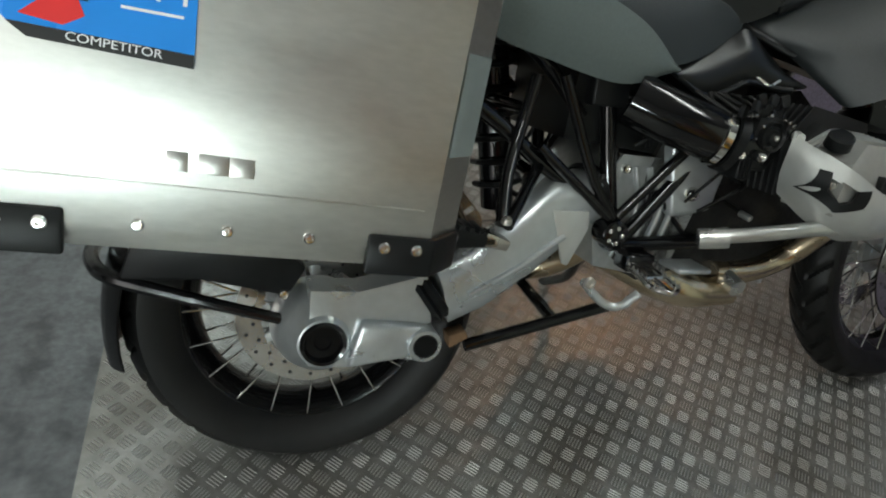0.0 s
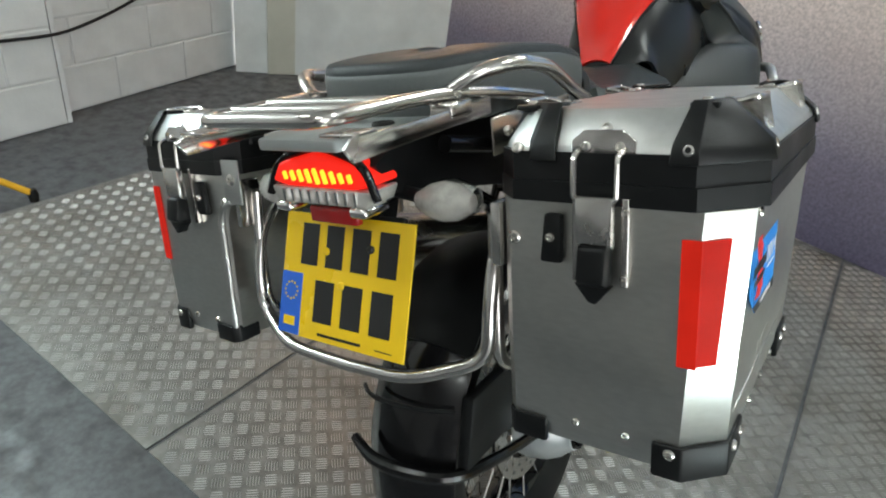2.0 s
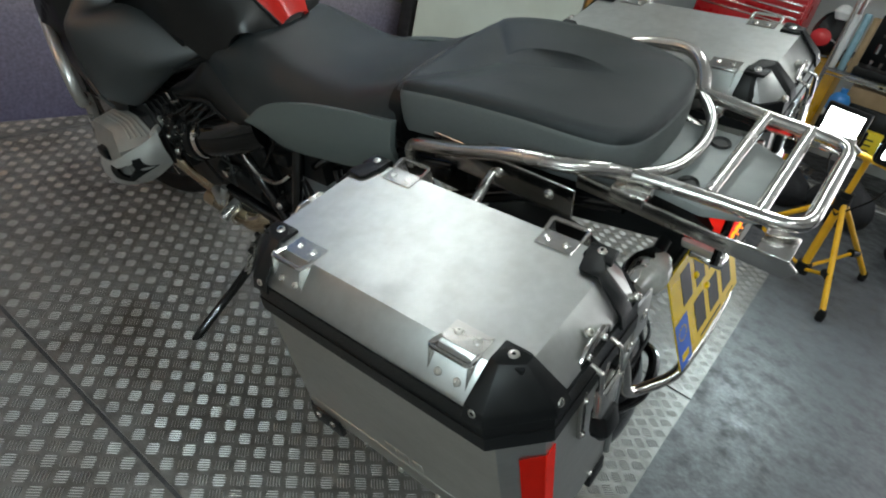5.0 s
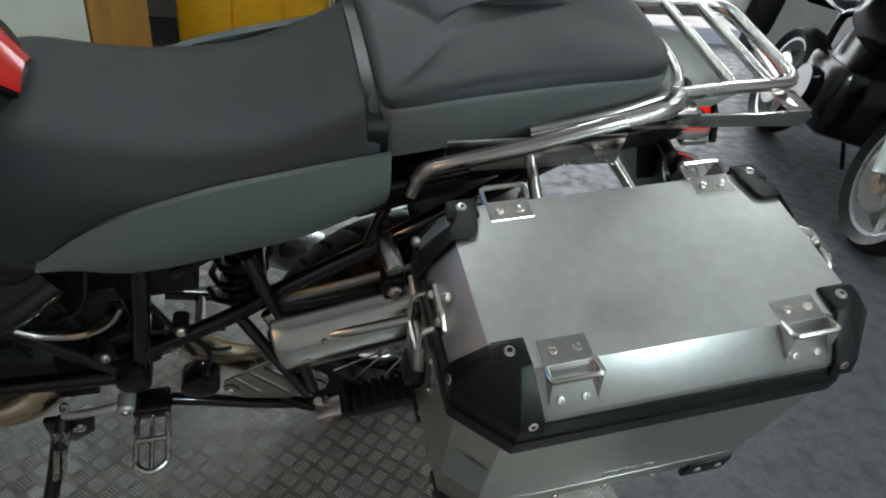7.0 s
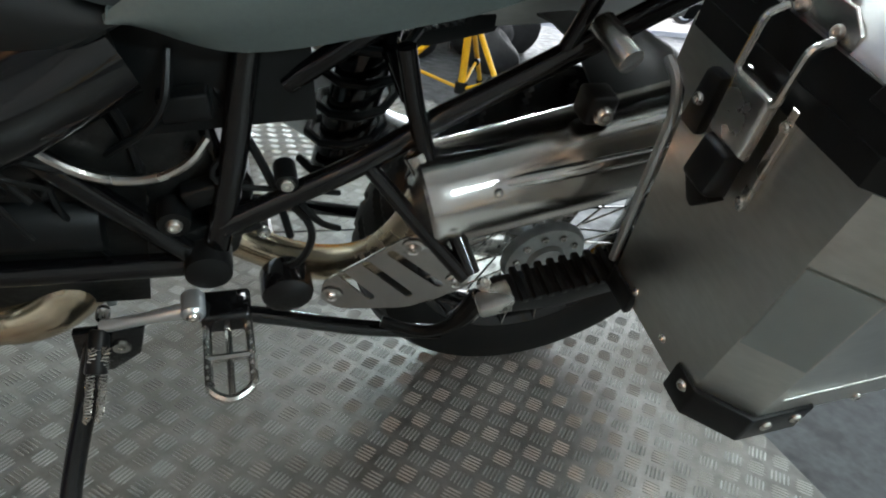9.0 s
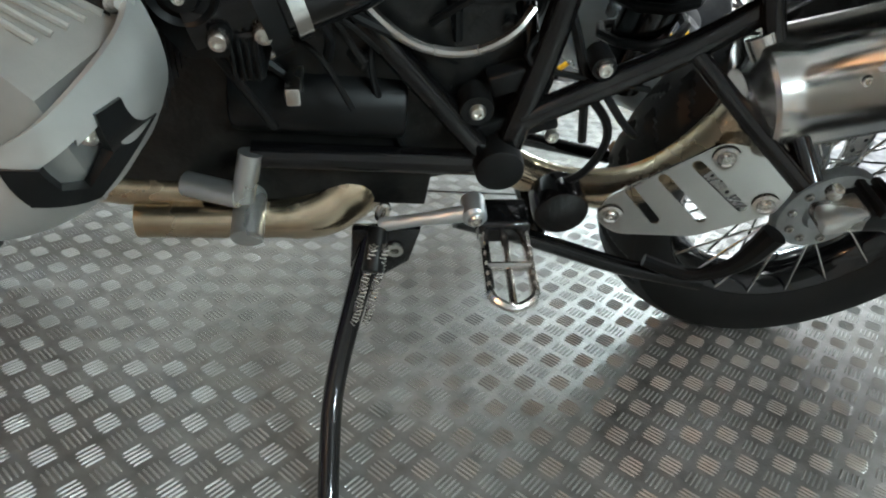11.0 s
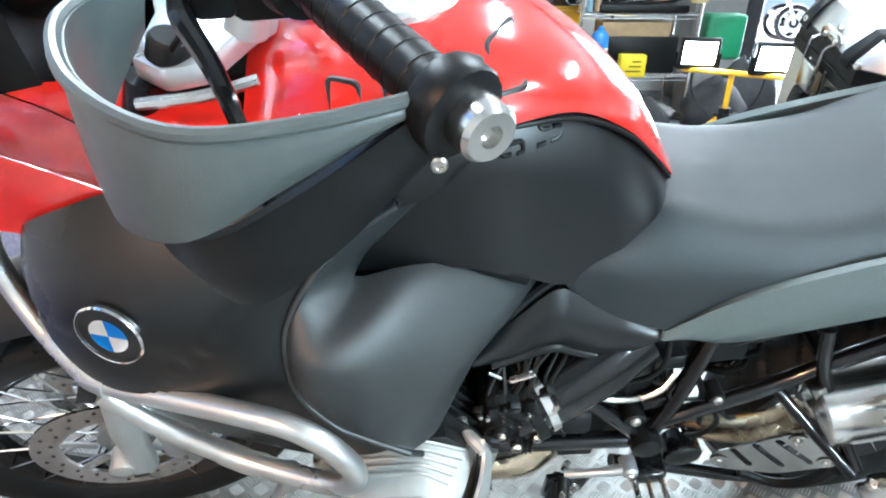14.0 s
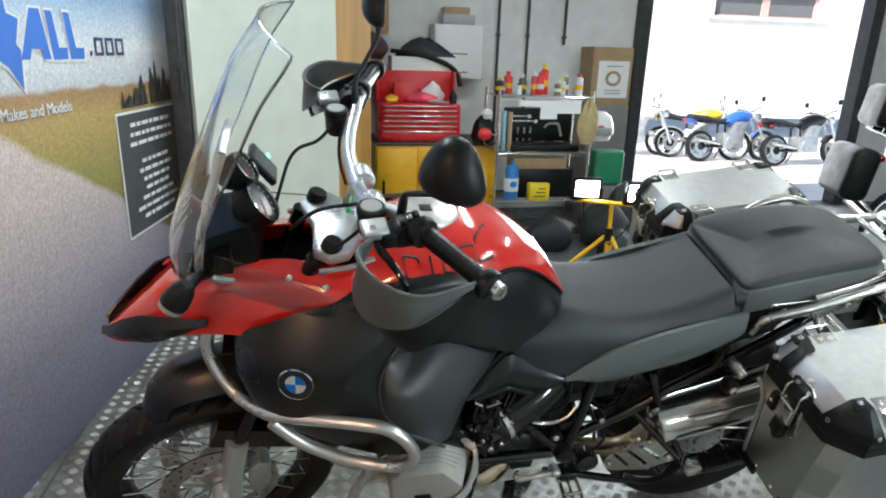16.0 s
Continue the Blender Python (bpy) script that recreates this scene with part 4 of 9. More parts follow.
# closed black cup gives the shade inside the hollow axle
part("hollow_axle", lathe([(0.0, 0.011), (0.012, 0.011), (0.014, 0.008), (0.028, 0.008), (0.0315, -0.001), (0.0365, -0.003), (0.039, 0.004), (0.032, 0.02), (0, 0.021)], (0.003, -0.179, 0.312), (0, 1, 0), 36), BLACK_PAINT, fd, "shallow black cup standing for the hollow axle's shaded bore")
part("drive_arm", bevel(loft([[(-0.02, y, 0.268), (-0.02, y, 0.40), (0.06, y, 0.398), (0.17, y - 0.01 * d, 0.425), (0.185, y, 0.34), (0.10, y, 0.29), (0.05, y, 0.262)] for d, y in ((0, -0.165), (1, -0.178), (1, -0.12), (0, -0.11))][0:1] + [[(-0.02, y, 0.268), (-0.02, y, 0.40), (0.06, y, 0.398), (0.17, y, 0.425), (0.185, y, 0.34), (0.10, y, 0.29), (0.05, y, 0.262)] for y in (-0.105,)]), 0.012, 3), SILVER, fd)
part("torque_arm", bevel(prism([(0.04, 0.268), (0.13, 0.280), (0.168, 0.272), (0.194, 0.285), (0.202, 0.31), (0.188, 0.334), (0.16, 0.340), (0.06, 0.350)], "y", -0.185, -0.14), 0.01, 3), SILVER, fd)
for p, r in (((0.170, -0.190, 0.308), 0.021),):
    part("pivot_cap", lathe([(0, 0.0), (r, 0.0), (r * 1.02, -0.003), (r * 1.35, -0.003), (r * 1.4, 0.004), (r * 1.4, 0.03), (0, 0.03)], p, (0, 1, 0), 28), SILVER, fd)
    # black disc painted for the shade in the pivot's hole
    part("pivot_hole", lathe([(0, -0.002), (r * 0.9, -0.002), (r, -0.005), (r * 1.05, -0.002), (r * 1.05, 0.002), (0, 0.004)], p, (0, 1, 0), 28), BLACK, fd)
sa_loops = []
for x, zc, hz, yc, hy in ((0.20, 0.385, 0.050, -0.145, 0.034), (0.26, 0.415, 0.052, -0.145, 0.034), (0.33, 0.470, 0.056, -0.142, 0.036), (0.40, 0.535, 0.058, -0.138, 0.038), (0.455, 0.560, 0.045, -0.125, 0.045), (0.50, 0.565, 0.040, -0.10, 0.05)):
    sa_loops.append([(x - hz * 0.35 * math.sin(a), yc + hy * math.copysign(abs(math.cos(a)) ** 0.6, math.cos(a)), zc + hz * math.copysign(abs(math.sin(a)) ** 0.7, math.sin(a))) for a in [2 * math.pi * i / 24 for i in range(24)]])
sa = part("swing_arm", loft(sa_loops), SILVER, moto, "silver painted single-sided swing arm", 60)
part("arm_boot", lathe([(0.044, 0), (0.05, 0.008), (0.044, 0.014), (0.05, 0.022), (0.044, 0.03)], (0.172, -0.14, 0.37), (0.75, 0, 0.55), 28), BLACK, sa, "black rubber boot")
part("arm_rib", tube([(0.24, -0.18, 0.395), (0.33, -0.179, 0.445), (0.405, -0.176, 0.5)], 0.006, 0.03, 8), SILVER, sa)
part("arm_boot", lathe([(0.05, 0), (0.056, 0.01), (0.05, 0.02), (0.055, 0.03), (0.048, 0.04)], (0.45, -0.115, 0.56), (0.9, 0.2, 0.1), 28), BLACK, sa, "black rubber boot")

# --- rear mudguard hugging the wheel ---
loops = []
for i in range(17):
    a = radians(96 + i * 6.2)
    R = 0.348 + 0.006 * math.sin(i * 0.4)
    row = []
    for k in range(9):
        u = (k - 4) / 4
        rr = R - 0.035 * abs(u) ** 2.4
        row.append((rr * math.cos(a), 0.092 * u, 0.315 + rr * math.sin(a)))
    loops.append(row)
hug = part("rear_mudguard", shell(loops, 0.004), BLACK_PAINT, moto, "black plastic mudguard hugging the rear wheel")
part("guard_bumper", tube([(-0.06, -0.125, 0.335), (-0.2, -0.125, 0.375), (-0.325, -0.105, 0.405), (-0.352, -0.03, 0.412), (-0.352, 0.04, 0.412), (-0.325, 0.098, 0.42)], [0.010, 0.011, 0.012, 0.012, 0.012, 0.009], 0.05, 10), BLACK_PAINT, hug)
part("guard_arm", bevel(prism([(-0.30, 0.40), (-0.26, 0.52), (-0.12, 0.52), (-0.02, 0.42), (-0.05, 0.37), (-0.18, 0.40)], "y", -0.118, -0.094), 0.008), BLACK, hug)
part("guard_bolt", bolt((-0.058, -0.136, 0.384), (0, -1, 0), 0.009, 0.006), BOLT, hug)
part("guard_line", tube([(-0.285, -0.095, 0.505), (-0.318, -0.05, 0.515), (-0.322, 0.05, 0.515), (-0.285, 0.095, 0.505)], 0.004, 0.03, 6), BLACK, hug)
# mud flap in front of the swing arm
part("flap", bevel(prism([(0.24, 0.265), (0.275, 0.285), (0.268, 0.3), (0.235, 0.29)], "y", -0.125, -0.09), 0.003), BROWN, moto, "rust-brown rubber flap")

# --- frame tubes ---
TUBES = [
    ([(0.518, 0.150, 0.485), (0.489, 0.142, 0.61), (0.462, 0.125, 0.78)], 0.0145),
    ([(0.532, 0.150, 0.482), (0.665, 0.145, 0.638), (0.76, 0.11, 0.74)], 0.0135),
    ([(0.505, 0.150, 0.535), (0.345, 0.150, 0.622), (0.286, 0.150, 0.668), (0.047, 0.150, 0.815), (-0.12, 0.13, 0.90), (-0.26, 0.11, 0.93)], 0.0135),
    ([(0.786, 0.150, 0.487), (0.53, 0.150, 0.476)], 0.0145),
    ([(0.350, 0.150, 0.619), (0.302, 0.207, 0.580), (0.252, 0.266, 0.543)], 0.0095),
    ([(0.322, 0.150, 0.76), (0.300, 0.160, 0.67), (0.270, 0.200, 0.602), (0.245, 0.262, 0.545)], 0.0105),
    ([(0.43, 0.12, 0.70), (0.33, 0.14, 0.79), (0.20, 0.15, 0.86), (0.02, 0.15, 0.90)], 0.0115),
    ([(0.54, 0.10, 0.76), (0.49, 0.13, 0.56)], 0.008),
    ([(0.155, 0.15, 0.745), (0.13, 0.15, 0.84)], 0.009),
]
for pts, r in TUBES:
    both(lambda: tube(pts, r, 0.05, 14), "frame_tube", FRAME, moto)
for s in (1, -1):
    part("frame_node", lathe([(0.0, 0.012), (0.02, 0.012), (0.026, 0.008), (0.027, 0.0), (0.027, -0.03), (0, -0.03)], (0.525 if s > 0 else 0.508, s * 0.168, 0.485 if s > 0 else 0.502), (0, s, 0), 28), BLACK if s > 0 else FRAME, moto, "round frame cap")
for i in range(5):
    a = 2 * math.pi * i / 5
    part("cap_pin", bolt((0.505 + 0.014 * math.cos(a), -0.18, 0.502 + 0.014 * math.sin(a)), (0, -1, 0), 0.0042, 0.002), BOLT, moto)
part("cross_tube", cyl((0.52, -0.15, 0.483), (0.52, 0.15, 0.483), 0.02, n=18), FRAME, moto)
part("cross_tube", cyl((0.31, -0.15, 0.705), (0.31, 0.15, 0.705), 0.012, n=14), FRAME, moto)

# --- engine, gearbox, airbox ---
# dark alloy with paler blotches: engine block, gearbox plate, some fittings
DARK_ALLOY = material("dark_alloy", (0.016, 0.016, 0.0155), 0.38, 0.5, 0.5, 40, 0.5, 120, 0.5, 14, (0.05, 0.047, 0.042))
eng = part("engine_block", bevel(loft([[(x, y * k, z) for x, z in ((0.60, 0.40), (0.98, 0.42), (1.03, 0.52), (0.99, 0.70), (0.88, 0.78), (0.62, 0.74), (0.575, 0.60))] for k, y in ((0.9, -0.15), (1, -0.12), (1, 0.12), (0.9, 0.15))]), 0.012), DARK_ALLOY, moto, "dark engine block")
for i in range(7):
    part("sump_rib", box(0.64 + i * 0.045, -0.13, 0.385, 0.652 + i * 0.045, 0.13, 0.405, 0.003), CAST, eng)
gb = part("gearbox", bevel(loft([[(x, y, z) for x, z in ((0.50, 0.43), (0.66, 0.40), (0.70, 0.54), (0.66, 0.635), (0.52, 0.64), (0.47, 0.56))] for y in (-0.135, 0.10)]), 0.014, 3), CAST, moto, "cast alloy gearbox housing")
for p in ((0.53, 0.615), (0.63, 0.61), (0.665, 0.555), (0.60, 0.48), (0.52, 0.50)):
    part("gearbox_bolt", bolt((p[0], -0.136, p[1]), (0, -1, 0), 0.009, 0.008), BOLT, gb)
for i in range(4):
    part("gearbox_rib", tube([(0.53 + i * 0.03, -0.136, 0.45), (0.57 + i * 0.025, -0.141, 0.54), (0.55 + i * 0.03, -0.136, 0.62)], 0.006, 0.04, 8), CAST, gb)
part("clutch_cover", bevel(prism([(0.63, 0.53), (0.72, 0.545), (0.735, 0.62), (0.68, 0.68), (0.60, 0.67)], "y", -0.158, -0.12), 0.012, 3), SILVER, gb)
part("cover_bolt", bolt((0.664, -0.159, 0.578), (0, -1, 0), 0.014, 0.01), BOLT, gb)
part("starter_motor", cyl((0.80, 0.125, 0.545), (0.625, 0.125, 0.535), 0.036, n=28, bev=0.006), BLACK, moto, "black starter motor")
part("starter_clip", box(0.725, 0.13, 0.565, 0.74, 0.178, 0.585, 0.003), BOLT, moto)
part("airbox", bevel(loft([[(0.40, y, 0.66), (0.62, y, 0.64), (0.76, y, 0.74), (0.78, y, 0.87), (0.42, y, 0.88)] for y in (-0.125, 0.125)]), 0.02, 3), BLACK, moto, "black plastic airbox")
both(lambda: bevel(prism([(0.575, 0.725), (0.665, 0.725), (0.69, 0.80), (0.585, 0.805)], "y", 0.118, 0.135), 0.006), "airbox_panel", BLACK, moto)
part("shock_absorber", cyl((0.36, 0.02, 0.50), (0.30, 0.02, 0.82), 0.032, n=24), FRAME, moto, "black rear shock absorber")
part("shock_spring", tube([(0.36 - 0.0011 * i + 0.045 * math.cos(i * 0.7), 0.02 + 0.045 * math.sin(i * 0.7), 0.52 + 0.0048 * i) for i in range(58)], 0.006, 0, 8), BLACK, moto)
part("inner_mudguard", shell([[(0.335 * math.cos(radians(a)), y, 0.315 + (0.36 + 0.02 * (1 - (y / 0.1) ** 2)) * math.sin(radians(a))) for y in (-0.1, -0.05, 0, 0.05, 0.1)] for a in range(80, 135, 9)], 0.004), BLACK, moto, "black plastic inner mudguard")
part("battery_tray", box(0.02, -0.11, 0.80, 0.42, 0.11, 0.90, 0.02), BLACK, moto)
part("tail_underside", bevel(loft([[(-0.38, y, 0.925), (-0.34, y, 0.88), (-0.10, y, 0.83), (0.08, y, 0.80), (0.08, y, 0.92), (-0.30, y, 0.965)] for y in (-0.085, 0.085)]), 0.01), BLACK, moto, "black tail underside")

# clutter between the frame tubes: hoses, wires, sensors
rng = random.Random(4)
HOSES = [
    [(0.670, 0.15, 0.662), (0.649, 0.155, 0.640), (0.616, 0.155, 0.616), (0.568, 0.155, 0.610), (0.529, 0.155, 0.630), (0.51, 0.14, 0.65)],
    [(0.70, 0.15, 0.60), (0.69, 0.2, 0.66), (0.74, 0.21, 0.70)],
    [(0.44, 0.13, 0.56), (0.40, 0.15, 0.52), (0.415, 0.14, 0.45), (0.44, 0.12, 0.42)],
    [(0.50, 0.12, 0.70), (0.45, 0.145, 0.60), (0.43, 0.14, 0.50)],
]
for k, h in enumerate(HOSES):
    part("hose", tube(h, 0.005, 0.06, 8), STEEL if k == 0 else BLACK, moto, "braided steel brake hose" if k == 0 else "")
for k in range(16):
    s = 1 if k % 2 else -1
    x, z = rng.uniform(0.42, 0.80), rng.uniform(0.58, 0.76)
    part("cable", tube([(x, s * 0.13, z), (x + rng.uniform(-0.06, 0.06), s * rng.uniform(0.14, 0.17), z - 0.05), (x + rng.uniform(-0.1, 0.1), s * 0.14, z - rng.uniform(0.08, 0.14))], rng.uniform(0.003, 0.006), 0.05, 7), BLACK, moto)
for x, z, r in ((0.554, 0.549, 0.017), (0.435, 0.60, 0.012)):
    b = part("frame_mount", lathe([(0, 0.01), (r, 0.01), (r * 1.05, 0.004), (r * 1.05, -0.02), (0, -0.02)], (x, 0.148, z), (0, 1, 0), 20), BLACK, moto)
    part("mount_bolt", bolt((x, 0.158, z), (0, 1, 0), 0.009, 0.006), BOLT, b)
# left side of the gearbox: dark plate added over the pale casting, plugs and small fittings
lc_ = part("gearbox_cover", bevel(prism([(0.49, 0.45), (0.60, 0.42), (0.69, 0.45), (0.705, 0.56), (0.66, 0.645), (0.52, 0.65), (0.465, 0.56)], "y", 0.098, 0.118), 0.01, 2), DARK_ALLOY, gb, "dark plate added over the gearbox's left face")
rngc = random.Random(11)
for k in range(26):
    s = 1 if k % 3 else -1
    x, z, q = rngc.uniform(0.46, 0.80), rngc.uniform(0.44, 0.70), rngc.uniform(0.006, 0.016)
    y = s * (0.125 if x < 0.7 else 0.152)
    if k % 4 == 0:
        part("fitting", cyl((x, y, z), (x + rngc.uniform(-0.02, 0.02), y + s * rngc.uniform(0.012, 0.03), z + rngc.uniform(-0.01, 0.01)), q, n=14, bev=0.002), (CAST, DARK_ALLOY, BLACK)[k % 3], eng)
    elif k % 4 == 1:
        part("fitting", moved(bevel(box(-q * 1.6, -0.012, -q, q * 1.6, 0.012, q, 0.003), 0.001), Matrix.Translation((x, y + s * 0.008, z)) @ Matrix.Rotation(rngc.uniform(-0.6, 0.6), 4, "Y")), BLACK if k % 3 else DARK_ALLOY, eng)
    else:
        part("fitting", bolt((x, y, z), (rngc.uniform(-0.3, 0.3), s, 0.1), 0.005 + q * 0.2, 0.006), BOLT, eng)
for k in range(12):
    s = 1 if k % 2 else -1
    x, z = rngc.uniform(0.70, 0.82), rngc.uniform(0.60, 0.74)
    part("cable", tube([(x, s * 0.15, z), (x - rngc.uniform(0.01, 0.04), s * rngc.uniform(0.17, 0.21), z + rngc.uniform(-0.02, 0.04)), (x - rngc.uniform(0.03, 0.08), s * rngc.uniform(0.15, 0.19), z - rngc.uniform(0.02, 0.08))], rngc.uniform(0.0025, 0.0045), 0.03, 7), RUBBER, moto)
for pts in (((0.361, 0.765), (0.448, 0.593), (0.50, 0.533)), ((0.335, 0.65), (0.491, 0.533)), ((0.66, 0.695), (0.507, 0.533))):
    part("frame_tube", tube([(x, -0.168, z) for x, z in pts], 0.0095, 0.05, 12), FRAME, moto)
part("relay_box", bevel(box(0.43, -0.15, 0.72, 0.50, -0.12, 0.80, 0.004), 0.002), BLACK, moto)
part("reservoir", cyl((0.165, -0.175, 0.79), (0.165, -0.175, 0.83), 0.02, n=18, bev=0.003), material("fluid_cup", (0.55, 0.53, 0.42), 0.4), moto, "cloudy brake fluid reservoir")

# --- cylinder heads, one each side, left one further forward ---
FIN = material("black_fins", (0.009, 0.009, 0.0095), 0.5, 0, 0.2, 60)


def inside(poly, x, z):
    """Whether (x, z) lies inside the polygon."""
    hit = False
    for (x0, z0), (x1, z1) in zip(poly, poly[1:] + poly[:1]):
        if (z0 > z) != (z1 > z) and x < x0 + (z - z0) * (x1 - x0) / (z1 - z0):
            hit = not hit
    return hit


def guard_grid():
    """Skin of the cylinder guard: a bowl under the rocker cover, from its lip round to its underside."""
    lip = [(1.030, 0.312, 0.637), (1.008, 0.330, 0.600), (0.987, 0.345, 0.630), (0.925, 0.358, 0.643), (0.865, 0.358, 0.670), (0.832, 0.328, 0.692), (0.817, 0.290, 0.706), (0.815, 0.262, 0.722)]
    belly = [(1.022, 0.320, 0.600), (1.002, 0.342, 0.590), (0.978, 0.357, 0.598), (0.925, 0.370, 0.612), (0.872, 0.366, 0.630), (0.834, 0.340, 0.650), (0.812, 0.305, 0.668), (0.804, 0.268, 0.686)]
    lower = [(1.010, 0.316, 0.572), (0.992, 0.334, 0.564), (0.965, 0.347, 0.566), (0.918, 0.357, 0.575), (0.872, 0.353, 0.590), (0.838, 0.333, 0.608), (0.818, 0.295, 0.630), (0.808, 0.260, 0.650)]
    under = [(0.985, 0.285, 0.550), (0.970, 0.295, 0.545), (0.945, 0.302, 0.545), (0.912, 0.308, 0.550), (0.880, 0.303, 0.562), (0.853, 0.288, 0.580), (0.832, 0.270, 0.600), (0.823, 0.250, 0.615)]
    cols = zip(*[spline(q, 9) for q in (lip, belly, lower, under)])
    return [[tuple(p) for p in spline(list(c_), 9)] for c_ in cols]


WINDOW = [(0.870, 0.644), (0.864, 0.625), (0.846, 0.617), (0.827, 0.637), (0.828, 0.662)]
for s, dx, dy, dz in ((1, 0, 0, 0), (-1, -0.079, 0.018, -0.003)):
    M = Matrix.Translation((dx, dy, dz))

    def fix(bm):
        if s < 0:
            bmesh.ops.scale(bm, vec=(1, -1, 1), verts=bm.verts)
            bmesh.ops.reverse_faces(bm, faces=bm.faces)
            return moved(bm, Matrix.Translation((dx, -dy, dz)))
        return bm

    head = part("cylinder", fix(bevel(loft([[(0.835, y, 0.615), (0.985, y, 0.61), (1.0, y, 0.66), (0.98, y, 0.725), (0.865, y, 0.735), (0.83, y, 0.69)] for y in (0.13, 0.262)]), 0.008)), FIN, moto, "black finned cylinder")
    for i in range(8):
        part("fin", fix(bevel(loft([[(0.822, y, 0.61), (0.995, y, 0.60), (1.012, y, 0.66), (0.99, y, 0.742), (0.862, y, 0.762), (0.815, y, 0.70)] for y in (0.140 + i * 0.0145, 0.1445 + i * 0.0145)]), 0.0015, 1)), FIN, head)
    # rocker cover: faceted, with raised ribs over its upper and rear faces
    a = [(0.838, 0.250, 0.600), (0.970, 0.250, 0.562), (1.016, 0.250, 0.600), (1.020, 0.250, 0.690), (0.985, 0.256, 0.722), (0.890, 0.258, 0.729), (0.823, 0.258, 0.690)]
    b = [(0.845, 0.342, 0.600), (0.965, 0.336, 0.566), (1.012, 0.328, 0.600), (1.012, 0.318, 0.698), (0.996, 0.322, 0.711), (0.900, 0.327, 0.715), (0.859, 0.346, 0.684)]
    c = [(0.866, 0.352, 0.605), (0.960, 0.350, 0.580), (0.998, 0.342, 0.605), (1.004, 0.333, 0.660), (0.990, 0.333, 0.686), (0.904, 0.336, 0.690), (0.872, 0.350, 0.668)]
    cover = part("rocker_cover", fix(bevel(loft([a, b, c]), 0.0035, 3, 9)), COVER, moto, "satin grey rocker cover with ribs")
    for i in range(5):
        k = 0.06 + i * 0.135
        q = [Vector(u).lerp(Vector(v), k) for u, v in ((a[4], b[4]), (a[5], b[5]), (a[6], b[6]))]
        q[2] = q[1].lerp(q[2], 0.80 - 0.05 * i)
        q[0] = q[1].lerp(q[0], 0.80)
        part("cover_rib", fix(tube([tuple(v + Vector((0, 0.0006, 0.0006))) for v in q], 0.0030, 0.012, 8)), COVER, cover)
    part("plug_cap", fix(bevel(prism([(0.926, 0.652), (0.930, 0.668), (0.965, 0.664), (0.968, 0.640), (0.926, 0.630)], "y", 0.330, 0.354), 0.004, 3)), BLACK, cover, "black ignition plug cover")
    if s < 0:
        part("filler_cap", fix(lathe([(0, 0.012), (0.016, 0.012), (0.02, 0.009), (0.021, -0.01)], (0.860, 0.309, 0.715), (-0.3, 0.5, 1), 24)), BLACK, cover)
    # crash guard shell under the cover with its angular window
    grid = guard_grid()
    bm = bmesh.new()
    vv = [[bm.verts.new(p) for p in r_] for r_ in grid]
    for i in range(len(vv) - 1):
        for k in range(len(vv[0]) - 1):
            q = (vv[i][k], vv[i][k + 1], vv[i + 1][k + 1], vv[i + 1][k])
            m_ = sum((v.co for v in q), Vector()) / 4
            if not inside(WINDOW, m_.x, m_.z) or m_.y < 0.31:
                bm.faces.new(q)
    bmesh.ops.delete(bm, geom=[v for v in bm.verts if not v.link_faces], context="VERTS")
    bmesh.ops.recalc_face_normals(bm, faces=bm.faces)
    bmesh.ops.solidify(bm, geom=bm.faces[:], thickness=0.005)
    guard = part("head_guard", fix(bm), GUARD, moto, "satin silver cylinder guard with a window", 50)
    skin = BVHTree.FromPolygons([p for r_ in grid for p in r_], [(i * len(grid[0]) + k, i * len(grid[0]) + k + 1, (i + 1) * len(grid[0]) + k + 1, (i + 1) * len(grid[0]) + k) for i in range(len(grid) - 1) for k in range(len(grid[0]) - 1)])
    outer = [(0.888, 0.648), (0.878, 0.619), (0.846, 0.606), (0.815, 0.634), (0.820, 0.671), (0.832, 0.669)]
    inner = [(0.865, 0.646), (0.859, 0.627), (0.846, 0.621), (0.830, 0.639), (0.831, 0.656), (0.8315, 0.664)]
    loops_ = []
    for loop in (outer, inner):
        fine = [(p[0] + (q[0] - p[0]) * w, p[1] + (q[1] - p[1]) * w) for p, q in zip(loop, loop[1:]) for w in (0, 0.2, 0.4, 0.6, 0.8)] + [loop[-1]]
        row_ = []
        for x, z in fine:
            loc, nor, _, _ = skin.ray_cast(Vector((x, 0.5, z)), Vector((0, -1, 0)))
            row_.append(loc + Vector((-0.3, 0.95, 0.1)) * 0.004 if loc else Vector((x, 0.32, z)))
        loops_.append(row_)
    bm = bmesh.new()
    o_, i_ = ([bm.verts.new(p) for p in row_] for row_ in loops_)
    for k in range(len(o_) - 1):
        bm.faces.new((o_[k], o_[k + 1], i_[k + 1], i_[k]))
    bmesh.ops.recalc_face_normals(bm, faces=bm.faces)
    bmesh.ops.solidify(bm, geom=bm.faces[:], thickness=0.008)
    part("guard_window", fix(bm), BLACK, guard, "black window surround", 25)
    part("guard_bolt", fix(bolt((0.846, 0.325, 0.648), (-0.4, 1, 0.1), 0.010, 0.010)), BOLT, guard)
    part("guard_strap", fix(tube([(0.842, 0.228, 0.716), (0.836, 0.245, 0.712), (0.825, 0.262, 0.712), (0.817, 0.275, 0.712)], [0.006, 0.008, 0.009, 0.007], 0.01, 8)), GUARD, guard)
    for p in ((0.835, 0.252, 0.700), (0.842, 0.232, 0.722)):
        part("guard_bolt", fix(bolt(p, (-0.4, 1, 0.3), 0.0075, 0.007)), BOLT, guard)
